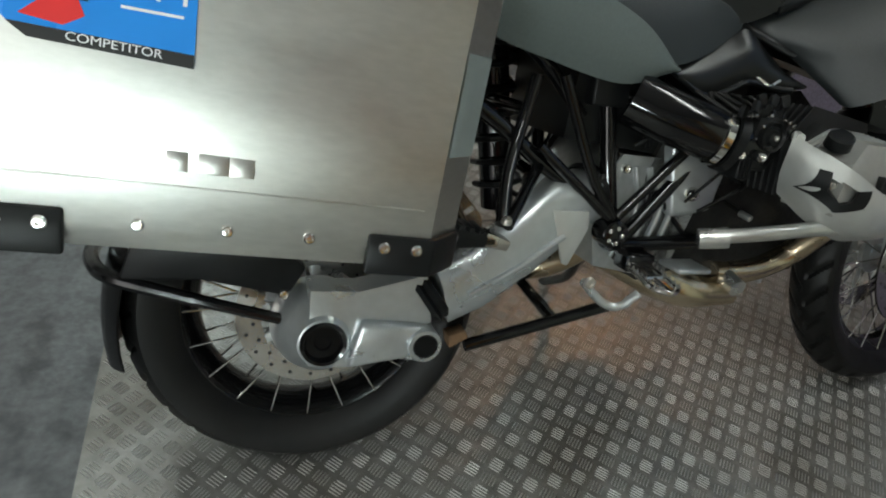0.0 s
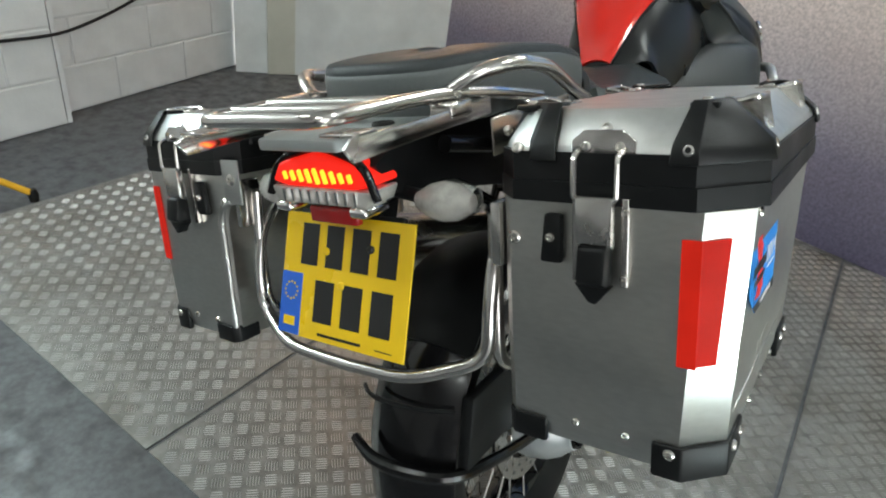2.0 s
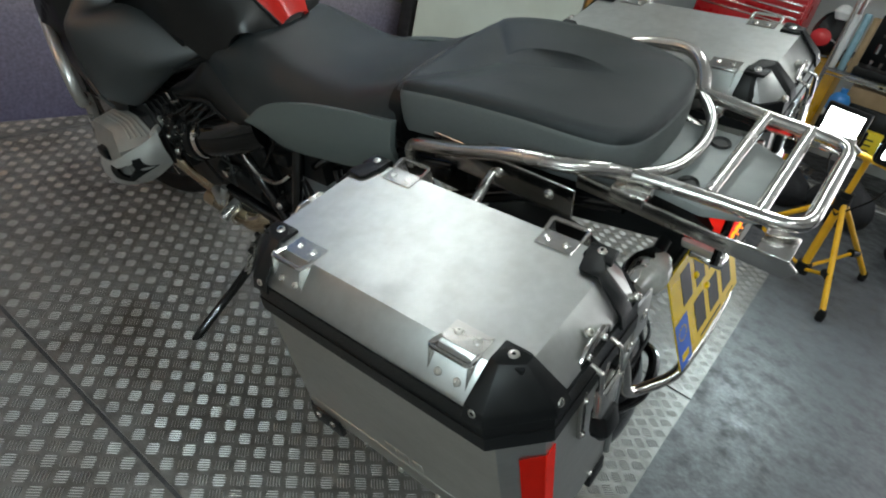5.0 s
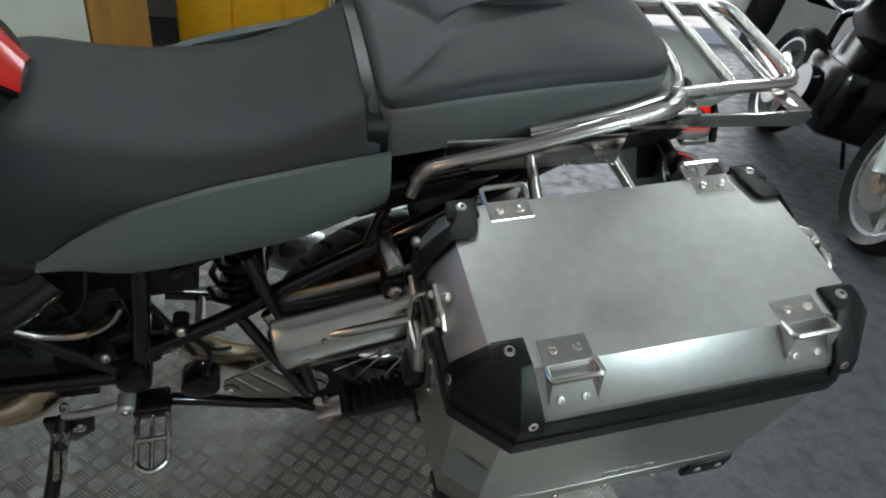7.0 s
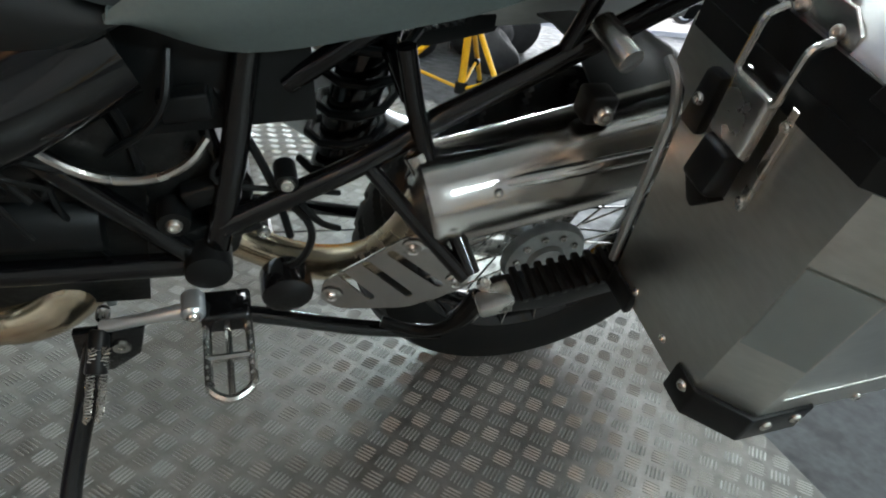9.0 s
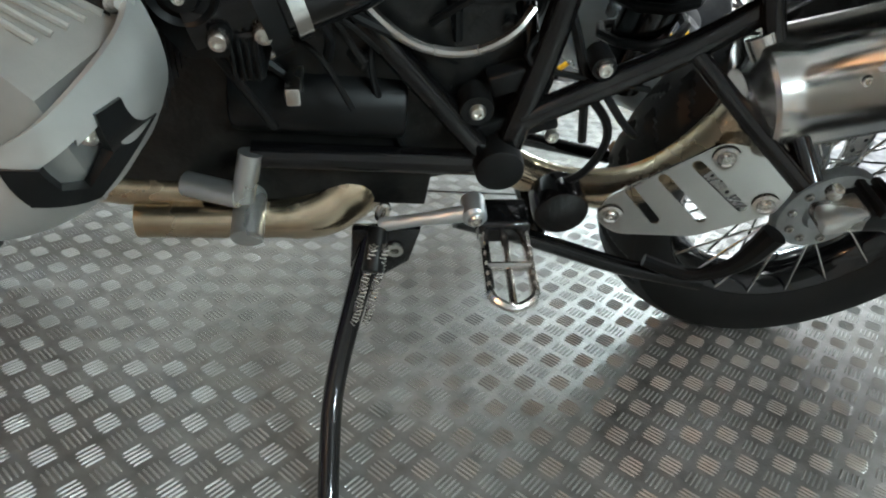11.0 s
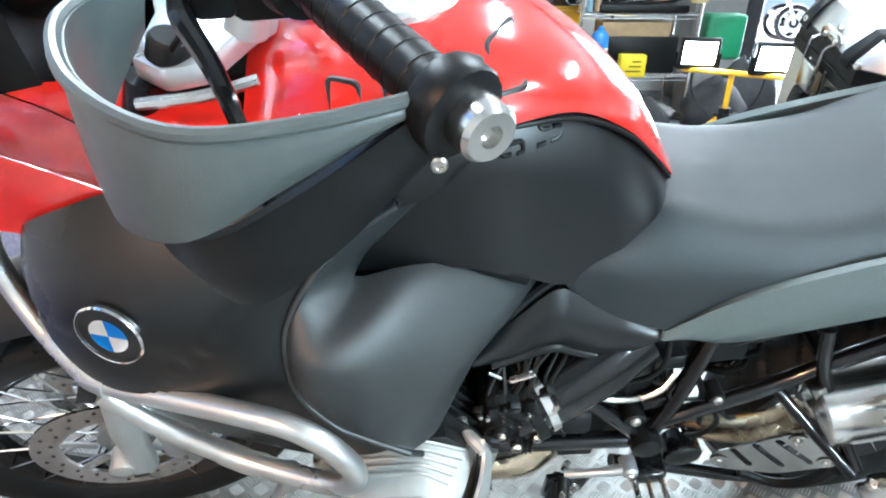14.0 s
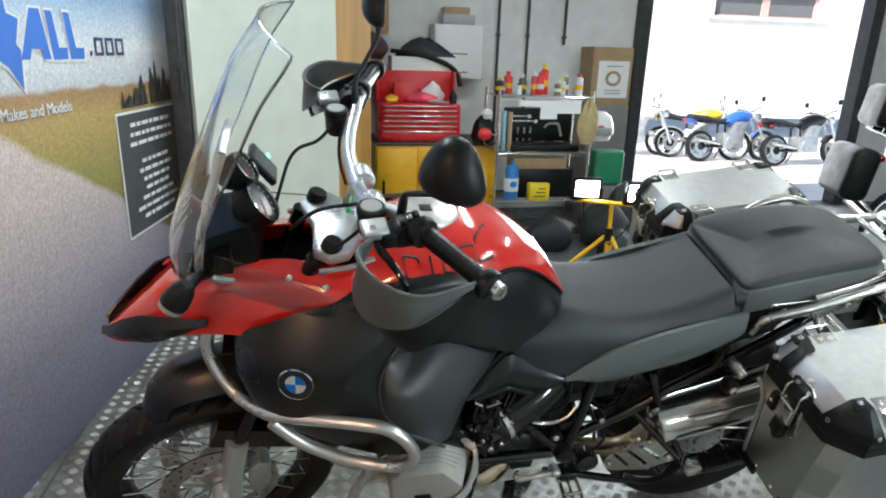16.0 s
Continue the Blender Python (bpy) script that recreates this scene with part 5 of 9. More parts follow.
    for i in range(7):
        x0 = 0.955 - i * 0.011
        part("embossing", fix(tube([(x0, 0.3635 - 0.0002 * i, 0.602 + 0.0028 * i), (x0 - 0.005, 0.3615, 0.592 + 0.0028 * i)], 0.0018, 0, 6)), GUARD, guard)
    # intake: throttle body, clamp ring and the glossy pipe to the airbox
    pipe = part("intake_pipe", fix(tube([(0.585, 0.125, 0.742), (0.65, 0.162, 0.716), (0.727, 0.190, 0.693), (0.80, 0.205, 0.680)], [0.047, 0.046, 0.0455, 0.042], 0.06, 26)), FRAME, moto, "glossy black intake pipe")
    d_ = Vector((0.077, 0.026, -0.022)).normalized()
    part("hose_clamp", fix(lathe([(0.046, -0.006), (0.0485, -0.006), (0.0485, 0.006), (0.046, 0.006)], (0.727, 0.190, 0.693), d_, 32, True)), CHROME, pipe, "bright steel hose clamp")
    part("clamp_screw", fix(cyl((0.722, 0.226, 0.715), (0.712, 0.223, 0.728), 0.005, n=10)), BOLT, pipe)
    part("pipe_collar", fix(lathe([(0.044, -0.010), (0.052, -0.010), (0.052, 0.006), (0.044, 0.006)], (0.748, 0.197, 0.687), d_, 28, True)), BLACK, pipe)
    tb = part("throttle_body", fix(bevel(prism([(0.750, 0.650), (0.80, 0.645), (0.828, 0.69), (0.81, 0.742), (0.762, 0.738)], "y", 0.150, 0.238), 0.008)), BLACK, moto, "black throttle body with sensors")
    for p in ((0.738, 0.243, 0.672), (0.769, 0.256, 0.673)):
        part("throttle_bolt", fix(cyl((p[0], p[1] - 0.045, p[2]), (p[0], p[1] - 0.004, p[2]), 0.0085, n=14)), BLACK, tb)
        part("throttle_bolt", fix(bolt((p[0], p[1] - 0.005, p[2]), (0, 1, 0), 0.0085, 0.006)), BOLT, tb)
    sensor = part("sensor", fix(bevel(box(0.742, 0.19, 0.630, 0.768, 0.238, 0.672, 0.004), 0.002)), BLACK, tb)
    for i in range(4):
        part("sensor_rib", fix(box(0.744 + i * 0.006, 0.236, 0.634, 0.7465 + i * 0.006, 0.243, 0.668, 0.0005)), BLACK, sensor)
    pul = part("throttle_pulley", fix(lathe([(0, 0.010), (0.012, 0.010), (0.014, 0.004), (0.020, 0.003), (0.024, 0.008), (0.026, 0.0), (0.024, -0.012), (0, -0.012)], (0.790, 0.240, 0.705), (0, 1, 0), 24)), BLACK, tb)
    part("pulley_nut", fix(bolt((0.790, 0.250, 0.705), (0, 1, 0), 0.006, 0.005)), BOLT, pul)
    coil = [(0.778 - 0.0004 * i + 0.0045 * math.cos(i * 1.1), 0.218 + 0.0045 * math.sin(i * 1.1), 0.786 + 0.00018 * i) for i in range(66)]
    part("return_spring", fix(tube(coil, 0.0011, 0, 5)), STEEL, tb, "coiled steel return spring")
    part("link_rod", fix(cyl((0.806, 0.212, 0.796), (0.790, 0.216, 0.788), 0.0022, n=10)), CAST, tb)
    for i in range(10):
        q = rng.uniform
        x = 0.815 - i * 0.010
        part("wire", fix(tube([(x + q(-.01, .01), 0.200, 0.70 + q(-.03, .03)), (x + q(-.02, .02), 0.222 + q(-.015, .01), 0.722 + q(-.015, .015)), (x - q(-.01, .03), 0.200 + q(-.02, .01), 0.742 + q(-.015, .012)), (x - 0.03 + q(-.02, .02), 0.165, 0.765)], q(0.0018, 0.0042), 0.02, 6)), RUBBER, tb)
    for i in range(9):
        part("connector", fix(moved(box(-0.007, -0.005, -0.010, 0.007, 0.005, 0.010, 0.002), Matrix.Translation((0.735 + 0.010 * i + rng.uniform(-.006, .006), 0.228 + rng.uniform(-.012, .008), 0.735 + rng.uniform(-.03, .035))) @ Euler((rng.uniform(-.4, .4), rng.uniform(-.5, .5), rng.uniform(-.4, .4))).to_matrix().to_4x4())), BLACK, tb)
    for i in range(9):
        part("clip", fix(bolt((0.735 + i * 0.0105, 0.242, 0.70 + 0.045 * rng.random()), (rng.uniform(-.4, .4), 1, 0.3), rng.uniform(0.002, 0.004), 0.004)), BOLT, tb)
    # exhaust header
    part("header_pipe", fix(tube([(0.989, 0.222, 0.633), (1.054, 0.192, 0.553), (1.034, 0.132, 0.463), (0.954, 0.122, 0.420), (0.854, 0.120, 0.416)], 0.024, 0.07, 18)), GOLD_PIPE, moto, "heat-tinted steel exhaust header")

# --- exhaust: collector, link pipe, silencer ---
part("exhaust_collector", tube([(0.93, 0.14, 0.386), (0.80, 0.135, 0.380), (0.72, 0.125, 0.380), (0.675, 0.10, 0.415), (0.61, 0.04, 0.45)], [0.024, 0.027, 0.036, 0.040, 0.036], 0.06, 20), GOLD_PIPE, moto, "heat-tinted exhaust collector")
part("exhaust_weld", lathe([(0.031, -0.003), (0.0335, 0), (0.031, 0.003)], (0.797, 0.135, 0.380), (1, 0, 0), 24), GOLD_PIPE, moto)
part("exhaust_collector", tube([(0.83, -0.14, 0.375), (0.74, -0.13, 0.37), (0.66, -0.09, 0.40), (0.56, -0.02, 0.44)], [0.028, 0.04, 0.046, 0.04], 0.06, 20), GOLD_PIPE, moto, "heat-tinted exhaust collector")
part("link_pipe", tube([(0.58, 0.0, 0.43), (0.48, 0.02, 0.365), (0.40, 0.065, 0.360), (0.325, 0.115, 0.410), (0.285, 0.150, 0.500), (0.275, 0.170, 0.585)], 0.026, 0.06, 18), GOLD_PIPE, moto)
ax_a, ax_b = Vector((0.298, 0.175, 0.580)), Vector((-0.235, 0.185, 0.735))
ax_d = (ax_b - ax_a).normalized()
L = (ax_b - ax_a).length
sil = part("silencer", lathe([(0.0, 0.0), (0.030, 0.0), (0.034, 0.004), (0.0595, 0.012), (0.0625, 0.016), (0.063, 0.040), (0.0615, 0.044), (0.0615, L - 0.07), (0.063, L - 0.065), (0.063, L - 0.05), (0.058, L - 0.02), (0.05, L - 0.003), (0.034, L), (0.03, L), (0.03, L - 0.06), (0, L - 0.06)], ax_a, ax_d, 40), STEEL, moto, "polished steel silencer")
part("outlet", lathe([(0.024, L - 0.01), (0.027, L + 0.012), (0.030, L + 0.012), (0.030, L - 0.01)], ax_a, ax_d, 28, True), INK, sil)
part("silencer_rail", tube([(0.262, 0.205, 0.622), (0.19, 0.224, 0.648), (-0.02, 0.238, 0.705), (-0.16, 0.240, 0.745)], 0.0085, 0.03, 12), STEEL, sil, "bright pannier carrier strut")
part("rail_clamp", tube([(0.300, 0.168, 0.645), (0.276, 0.190, 0.606), (0.262, 0.212, 0.572)], 0.0155, 0.02, 16), STEEL, sil, "bright steel tee clamp")
for p in ((0.242, 0.219, 0.625), (0.222, 0.226, 0.634)):
    part("clamp_bolt", bolt(p, (0.1, 1, 0.2), 0.006, 0.005), BOLT, sil)
part("silencer_bracket", bevel(box(0.10, 0.17, 0.70, 0.135, 0.205, 0.735, 0.006), 0.002), BLACK, sil)
part("bracket_bolt", bolt((0.118, 0.206, 0.717), (0, 1, 0), 0.011, 0.008), BOLT, sil)
# slotted heat shield in a slanting plane beside the rear wheel
def on_shield(x, z, up=0.0):
    return Vector((x, 0.168 - 0.2917 * (x - 0.382), z)) + Vector((0.28, 0.96, 0.0)) * up


def shield_bm():
    bm = bmesh.new()
    outline = rounded([Vector((x, 0, z)) for x, z in ((0.396, 0.400), (0.393, 0.436), (0.300, 0.539), (0.268, 0.539), (0.214, 0.497), (0.220, 0.458), (0.285, 0.404), (0.370, 0.384))], 0.012, 3, True)
    holes = []
    for x0, z0, x1, z1 in ((0.371, 0.455, 0.333, 0.417), (0.342, 0.480, 0.287, 0.432), (0.315, 0.505, 0.253, 0.459)):
        d = Vector((x1 - x0, 0, z1 - z0)).normalized() * 0.0058
        n = Vector((-d.z, 0, d.x))
        p, q = Vector((x0, 0, z0)), Vector((x1, 0, z1))
        holes.append([p + n, p + n * 0.7 - d * 0.7, p - d, p - n * 0.7 - d * 0.7, p - n, q - n, q - n * 0.7 + d * 0.7, q + d, q + n * 0.7 + d * 0.7, q + n])
    edges = []
    for loop in [outline] + holes:
        vs = [bm.verts.new(on_shield(v[0], v[2])) for v in loop]
        edges += [bm.edges.new((vs[i], vs[(i + 1) % len(vs)])) for i in range(len(vs))]
    bmesh.ops.triangle_fill(bm, use_beauty=True, edges=edges, normal=(0.28, 0.96, 0.0))
    ext = bmesh.ops.extrude_face_region(bm, geom=bm.faces[:])["geom"]
    bmesh.ops.translate(bm, vec=Vector((-0.28, -0.96, 0.0)) * 0.003, verts=[v for v in ext if isinstance(v, bmesh.types.BMVert)])
    bmesh.ops.recalc_face_normals(bm, faces=bm.faces)
    return bm


shield = part("heat_shield", shield_bm(), STEEL, moto, "satin steel heat shield with three slots", 20)
for x, z in ((0.381, 0.414), (0.292, 0.521), (0.233, 0.470)):
    part("shield_dish", lathe([(0.014, 0.0015), (0.010, 0.003), (0.008, 0.0015), (0, 0.0015)], on_shield(x, z, 0.001), (0.28, 0.96, 0), 20), STEEL, shield)
    part("shield_bolt", bolt(on_shield(x, z, 0.0025), (0.28, 0.96, 0), 0.0065, 0.004), BOLT, shield)

# --- foot pegs, levers, stands ---
both(lambda: bevel(prism([(0.205, 0.545), (0.245, 0.53), (0.24, 0.515), (0.20, 0.522)], "y", 0.272, 0.305), 0.004), "pillion_peg_hinge", STEEL, moto)
for s in (1, -1):
    pp = part("pillion_peg", bevel(prism([(0.03, 0.575), (0.225, 0.538), (0.222, 0.520), (0.15, 0.518), (0.035, 0.548)], "y", s * 0.262, s * 0.305), 0.006), BLACK, moto, "folded rubber pillion foot peg")
    for i in range(10):
        part("peg_ridge", moved(box(-0.004, -0.024, -0.003, 0.004, 0.024, 0.004, 0.001), Matrix.Translation((0.06 + i * 0.015, s * 0.284, 0.571 - i * 0.0029))), BLACK, pp)
    part("peg_bolt", bolt((0.24, s * 0.287, 0.556), (0, 0.3 * s, 1), 0.008, 0.006), BOLT, pp)

for s in (1, -1):
    z0 = 0.405 if s > 0 else 0.45
    x0 = 0.512 if s > 0 else 0.56
    peg = part("foot_peg", tube([(x0 - 0.024, s * 0.19, z0), (x0 - 0.026, s * 0.275, z0 - 0.012), (x0, s * 0.29, z0 - 0.014), (x0 + 0.024, s * 0.275, z0 - 0.012), (x0 + 0.024, s * 0.19, z0)], 0.0055, 0.012, 8), STEEL, moto, "serrated steel foot peg")
    part("peg_spine", tube([(x0, s * 0.19, z0), (x0, s * 0.285, z0 - 0.014)], 0.0045, 0, 8), STEEL, peg)
    part("peg_cross", tube([(x0 - 0.025, s * 0.235, z0 - 0.006), (x0 + 0.025, s * 0.235, z0 - 0.006)], 0.0055, 0, 8), STEEL, peg)
    for i in range(7):
        for e in (-1, 1):
            part("tooth", cyl((x0 + e * 0.025, s * (0.195 + i * 0.013), z0 - 0.002 - i * 0.0017), (x0 + e * 0.025, s * (0.195 + i * 0.013), z0 + 0.009 - i * 0.0017), 0.004, 0.001, 6), STEEL, peg)
    part("peg_bracket", bevel(box(x0 - 0.03, s * 0.15, z0 - 0.012, x0 + 0.03, s * 0.195, z0 + 0.02, 0.005), 0.002), FRAME, peg)
# gear lever
gl_ = part("gear_lever", tube([(0.548, 0.183, 0.432), (0.60, 0.180, 0.420), (0.652, 0.170, 0.400)], [0.010, 0.007, 0.008], 0.02, 12), SILVER, moto, "silver gear lever with rubber toe piece")
part("lever_pivot", lathe([(0, 0.012), (0.011, 0.012), (0.014, 0.008), (0.014, -0.02), (0, -0.02)], (0.548, 0.183, 0.432), (0, 1, 0), 20), SILVER, gl_)
part("lever_bolt", bolt((0.548, 0.195, 0.432), (0, 1, 0), 0.008, 0.005), BOLT, gl_)
part("toe_rubber", cyl((0.655, 0.172, 0.398), (0.662, 0.215, 0.368), 0.011, 0.013, 14, 0.003), BLACK, gl_)
part("lever_eye", tube([(0.657, 0.160, 0.402), (0.650, 0.160, 0.424), (0.643, 0.160, 0.420), (0.648, 0.160, 0.400)], 0.004, 0.006, 8, True), STEEL, gl_)
# side stand
st = part("side_stand", tube([(0.658, 0.168, 0.385), (0.682, 0.205, 0.315), (0.705, 0.265, 0.255), (0.714, 0.31, 0.225), (0.716, 0.40, 0.182), (0.716, 0.448, 0.156)], [0.016, 0.013, 0.0125, 0.0125, 0.0125, 0.012], 0.05, 14), FRAME, moto, "black tubular side stand folded out")
part("stand_plate", bevel(prism([(0.685, 0.40), (0.605, 0.40), (0.618, 0.345), (0.655, 0.315), (0.69, 0.33)], "y", 0.165, 0.178), 0.004), FRAME, st)
part("stand_bolt", lathe([(0.005, 0.004), (0.010, 0.004), (0.011, 0), (0, 0)], (0.636, 0.179, 0.369), (0, 1, 0), 18), BOLT, st)
for dx in (-0.006, 0.008):
    pts = []
    for i in range(90):
        t = i / 89
        c = Vector((0.652 + dx, 0.20, 0.40)).lerp(Vector((0.676 + dx, 0.236, 0.302)), t)
        pts.append(c + Vector((0.0045 * math.cos(i * 1.5), 0.0045 * math.sin(i * 1.5), 0)))
    part("stand_spring", tube(pts, 0.0014, 0, 6), BOLT, st)
part("stand_foot", bevel(prism([(0.69, 0.43), (0.742, 0.43), (0.75, 0.475), (0.70, 0.48)], "z", 0.146, 0.154, 0.002), 0.001), FRAME, st)
# centre stand and brake-side lever
cs = part("centre_stand", tube([(0.56, 0.14, 0.38), (0.466, 0.14, 0.347), (0.332, 0.14, 0.288), (0.20, 0.14, 0.250)], 0.012, 0.04, 12), FRAME, moto, "black centre stand folded up")
part("stand_leg", tube([(0.56, -0.12, 0.34), (0.40, -0.12, 0.30), (0.27, -0.12, 0.268)], 0.012, 0.04, 12), FRAME, cs)
part("stand_tang", tube([(0.30, 0.145, 0.305), (0.24, 0.17, 0.295), (0.20, 0.19, 0.34), (0.178, 0.19, 0.40)], [0.009, 0.009, 0.01, 0.016], 0.03, 10), BLACK, cs, "black lever with a fat rubber tip")
part("stand_cross", tube([(0.45, -0.12, 0.31), (0.45, 0.14, 0.34)], 0.012, 0, 10), FRAME, cs)
part("stand_hub", cyl((0.435, 0.11, 0.40), (0.435, 0.155, 0.40), 0.034, n=20, bev=0.006), FRAME, cs)
# brake pedal and heel plate on the right
part("heel_plate", bevel(prism([(0.375, 0.545), (0.445, 0.545), (0.45, 0.515), (0.42, 0.445), (0.408, 0.45)], "y", -0.178, -0.172), 0.002), GUARD, moto, "pale heel guard plate")
bp_ = part("brake_pedal", tube([(0.46, -0.175, 0.415), (0.50, -0.18, 0.375), (0.535, -0.19, 0.365), (0.565, -0.2, 0.40)], 0.008, 0.02, 10), SILVER, moto, "silver brake pedal")
part("pedal_plate", bevel(box(0.59, -0.26, 0.458, 0.66, -0.20, 0.468, 0.004), 0.002), SILVER, bp_)
part("pedal_bolt", bolt((0.468, -0.184, 0.415), (0, -1, 0), 0.011, 0.006), BOLT, bp_)

# --- crash bars ---
for s in (1, -1):
    sh = 0 if s > 0 else -0.0

    def cb(pts, r=0.0135, n=14, bend=0.045):
        return tube([(x + sh, s * y, z) for x, y, z in pts], r, bend, n)

    bar = part("crash_bar", cb([(1.34, 0.085, 1.03), (1.385, 0.10, 0.975), (1.372, 0.125, 0.905), (1.318, 0.18, 0.855), (1.252, 0.238, 0.866), (1.10, 0.291, 0.880), (1.01, 0.322, 0.884), (0.958, 0.342, 0.818), (0.985, 0.330, 0.756), (1.105, 0.284, 0.746), (1.20, 0.254, 0.785), (1.255, 0.238, 0.845)]), BAR, moto, "bent silver steel crash bar")
    part("lower_bar", cb(([(0.945, 0.235, 0.535), (0.985, 0.25, 0.515), (1.057, 0.275, 0.505), (1.104, 0.290, 0.545), (1.100, 0.290, 0.625), (1.062, 0.291, 0.70), (1.055, 0.296, 0.745)] if s > 0 else [(0.62, 0.27, 0.53), (0.70, 0.31, 0.55), (0.80, 0.335, 0.57), (0.93, 0.36, 0.578), (1.02, 0.40, 0.62), (1.05, 0.40, 0.68), (1.055, 0.365, 0.745), (1.09, 0.325, 0.73)]), 0.0125), BAR, bar)
    part("bar_sleeve", cb([(1.285, 0.208, 0.860), (1.262, 0.229, 0.864), (1.235, 0.244, 0.868)], 0.0148, 14, 0.01), BAR, bar)
    part("bar_sleeve", cb([(1.135, 0.2745, 0.758), (1.105, 0.284, 0.746), (1.085, 0.2915, 0.748)], 0.0148, 14, 0), BAR, bar)
    if s > 0:
        be = part("bar_end", cb([(0.785, 0.160, 0.497), (0.799, 0.174, 0.445)], 0.0125, 16, 0), BAR, bar)
        part("bar_arm", cb([(0.862, 0.150, 0.446), (0.803, 0.172, 0.448)], 0.014, 14, 0), BAR, be)
        # black disc on the solid end, painted as the tube's shaded inside
        part("bar_bore", cb([(0.7990, 0.1740, 0.4452), (0.7993, 0.1743, 0.4442)], 0.0100, 16, 0), INK, be)
    else:
        part("bar_end", cb([(0.65, 0.285, 0.535), (0.61, 0.262, 0.525)], 0.018, 14, 0), BAR, bar)
    part("bar_mount", cyl((0.80, s * 0.12, 0.42), (0.80, s * 0.19, 0.40), 0.018, n=18), BAR, bar)

# ---- seat, tank, fairing ----
def seat_loop(x, w, zt, zb, crown, pinch=0.0, n=28):
    """Cross-section of a cushion: flat-topped, soft shoulders."""
    out = []
    for i in range(n):
        a = 2 * math.pi * i / n
        c, s_ = math.cos(a), math.sin(a)
        y = w * math.copysign(abs(c) ** 0.55, c)
        h = (zt - zb) / 2
        z = (zt + zb) / 2 + h * math.copysign(abs(s_) ** 0.5, s_)
        if s_ > 0:
            z += crown * (1 - (y / w) ** 2)
            y *= 1 - pinch * s_
        out.append((x, y, z))
    return out


def saddle_row(x, zc, yt, zt, ym, zm, yb, zb):
    """Skin across the rider seat from one lower edge over the top to the other."""
    half = [(0.0, zc), (yt * 0.55, zc - (zc - zt) * 0.3), (yt, zt), (ym, zm), (yb, zb)]
    row_ = [(x, y, z) for y, z in [tuple(q) for q in spline(half, 4)]]
    return [(x, -y, z) for _, y, z in reversed(row_[1:])] + row_


rider = [saddle_row(*k) for k in spline([(0.702, 0.885, 0.07, 0.89, 0.135, 0.892, 0.143, 0.872), (0.672, 0.918, 0.075, 0.92, 0.137, 0.905, 0.150, 0.850), (0.64, 0.94, 0.08, 0.94, 0.142, 0.905, 0.157, 0.828),
                                         (0.60, 0.952, 0.09, 0.948, 0.147, 0.900, 0.161, 0.808), (0.56, 0.955, 0.105, 0.945, 0.150, 0.893, 0.165, 0.798), (0.48, 0.938, 0.115, 0.925, 0.154, 0.882, 0.167, 0.79),
                                         (0.40, 0.930, 0.122, 0.917, 0.160, 0.875, 0.169, 0.795), (0.30, 0.938, 0.125, 0.928, 0.162, 0.88, 0.167, 0.81), (0.22, 0.965, 0.128, 0.956, 0.162, 0.90, 0.165, 0.83),
                                         (0.165, 0.992, 0.130, 0.983, 0.160, 0.92, 0.160, 0.85), (0.145, 1.0, 0.128, 0.99, 0.155, 0.93, 0.155, 0.87)], 4)]
rs = part("rider_seat", shell(rider, 0.01), SEAT, moto, "charcoal vinyl rider seat with grey side panels", 60)
# pillion cushion: a flat dark top on a grey wall, rounded at the tail
PLAN = [tuple(q) for q in spline([(0.146, 0.0, 1.006), (0.146, 0.10, 1.006), (0.140, 0.135, 1.006), (0.118, 0.150, 1.016), (0.03, 0.154, 1.033), (-0.10, 0.148, 1.043), (-0.19, 0.139, 1.042), (-0.236, 0.124, 1.040), (-0.258, 0.095, 1.038), (-0.267, 0.05, 1.037), (-0.269, 0.0, 1.037)], 4)]
PLAN = PLAN + [(x, -y, z) for x, y, z in reversed(PLAN[1:-1])]


def cushion(levels):
    return loft([[(-0.06 + (x + 0.06) * (1 - (1 - k) * 0.62), y * k, z + dz) for x, y, z in PLAN] for k, dz in levels])


ps = part("pillion_seat", cushion([(0.985, -0.020), (0.985, -0.009), (0.972, 0.000), (0.945, 0.0045), (0.86, 0.007), (0.55, 0.009), (0.2, 0.0095)]), SEAT, moto, "charcoal vinyl pillion seat with grey skirt", 60)
part("seat_skirt", cushion([(0.955, -0.088), (0.985, -0.070), (1.0, -0.045), (1.0, -0.018), (0.992, -0.011), (0.978, -0.009)]), material("dark_grey_vinyl", (0.100, 0.110, 0.109), 0.5, 0, 0.05, 200, 0.3, 900), ps, "grey vinyl skirt", 60)


def skirt(curve_top, curve_low, y_fn, mat, parent):
    loops = []
    for (x0, z0), (x1, z1) in zip(curve_top, curve_low):
        loops.append([(x0 + (x1 - x0) * w, y_fn(x0) + 0.0025 + 0.010 * math.sin(math.pi * w) - 0.016 * max(0, w - 0.6), z0 + (z1 - z0) * w) for w in (0, 0.2, 0.4, 0.6, 0.8, 1)])
    return loops


ct = spline([(0.574, 0.793), (0.49, 0.857), (0.37, 0.902), (0.25, 0.930), (0.134, 0.953)], 6)
cl = spline([(0.570, 0.788), (0.47, 0.760), (0.325, 0.786), (0.23, 0.812), (0.134, 0.862)], 6)
sk = skirt(ct, cl, lambda x: 0.168 - max(0.0, x - 0.5) * 0.06, None, rs)
both(lambda: shell(sk, 0.012), "seat_side_panel", SEAT_GREY, rs, "pale grey vinyl side panel", 60)
part("seat_gap", bevel(loft([seat_loop(x, 0.150, 1.0, 0.87, 0.0) for x in (0.135, 0.160)]), 0.004), BLACK, moto)
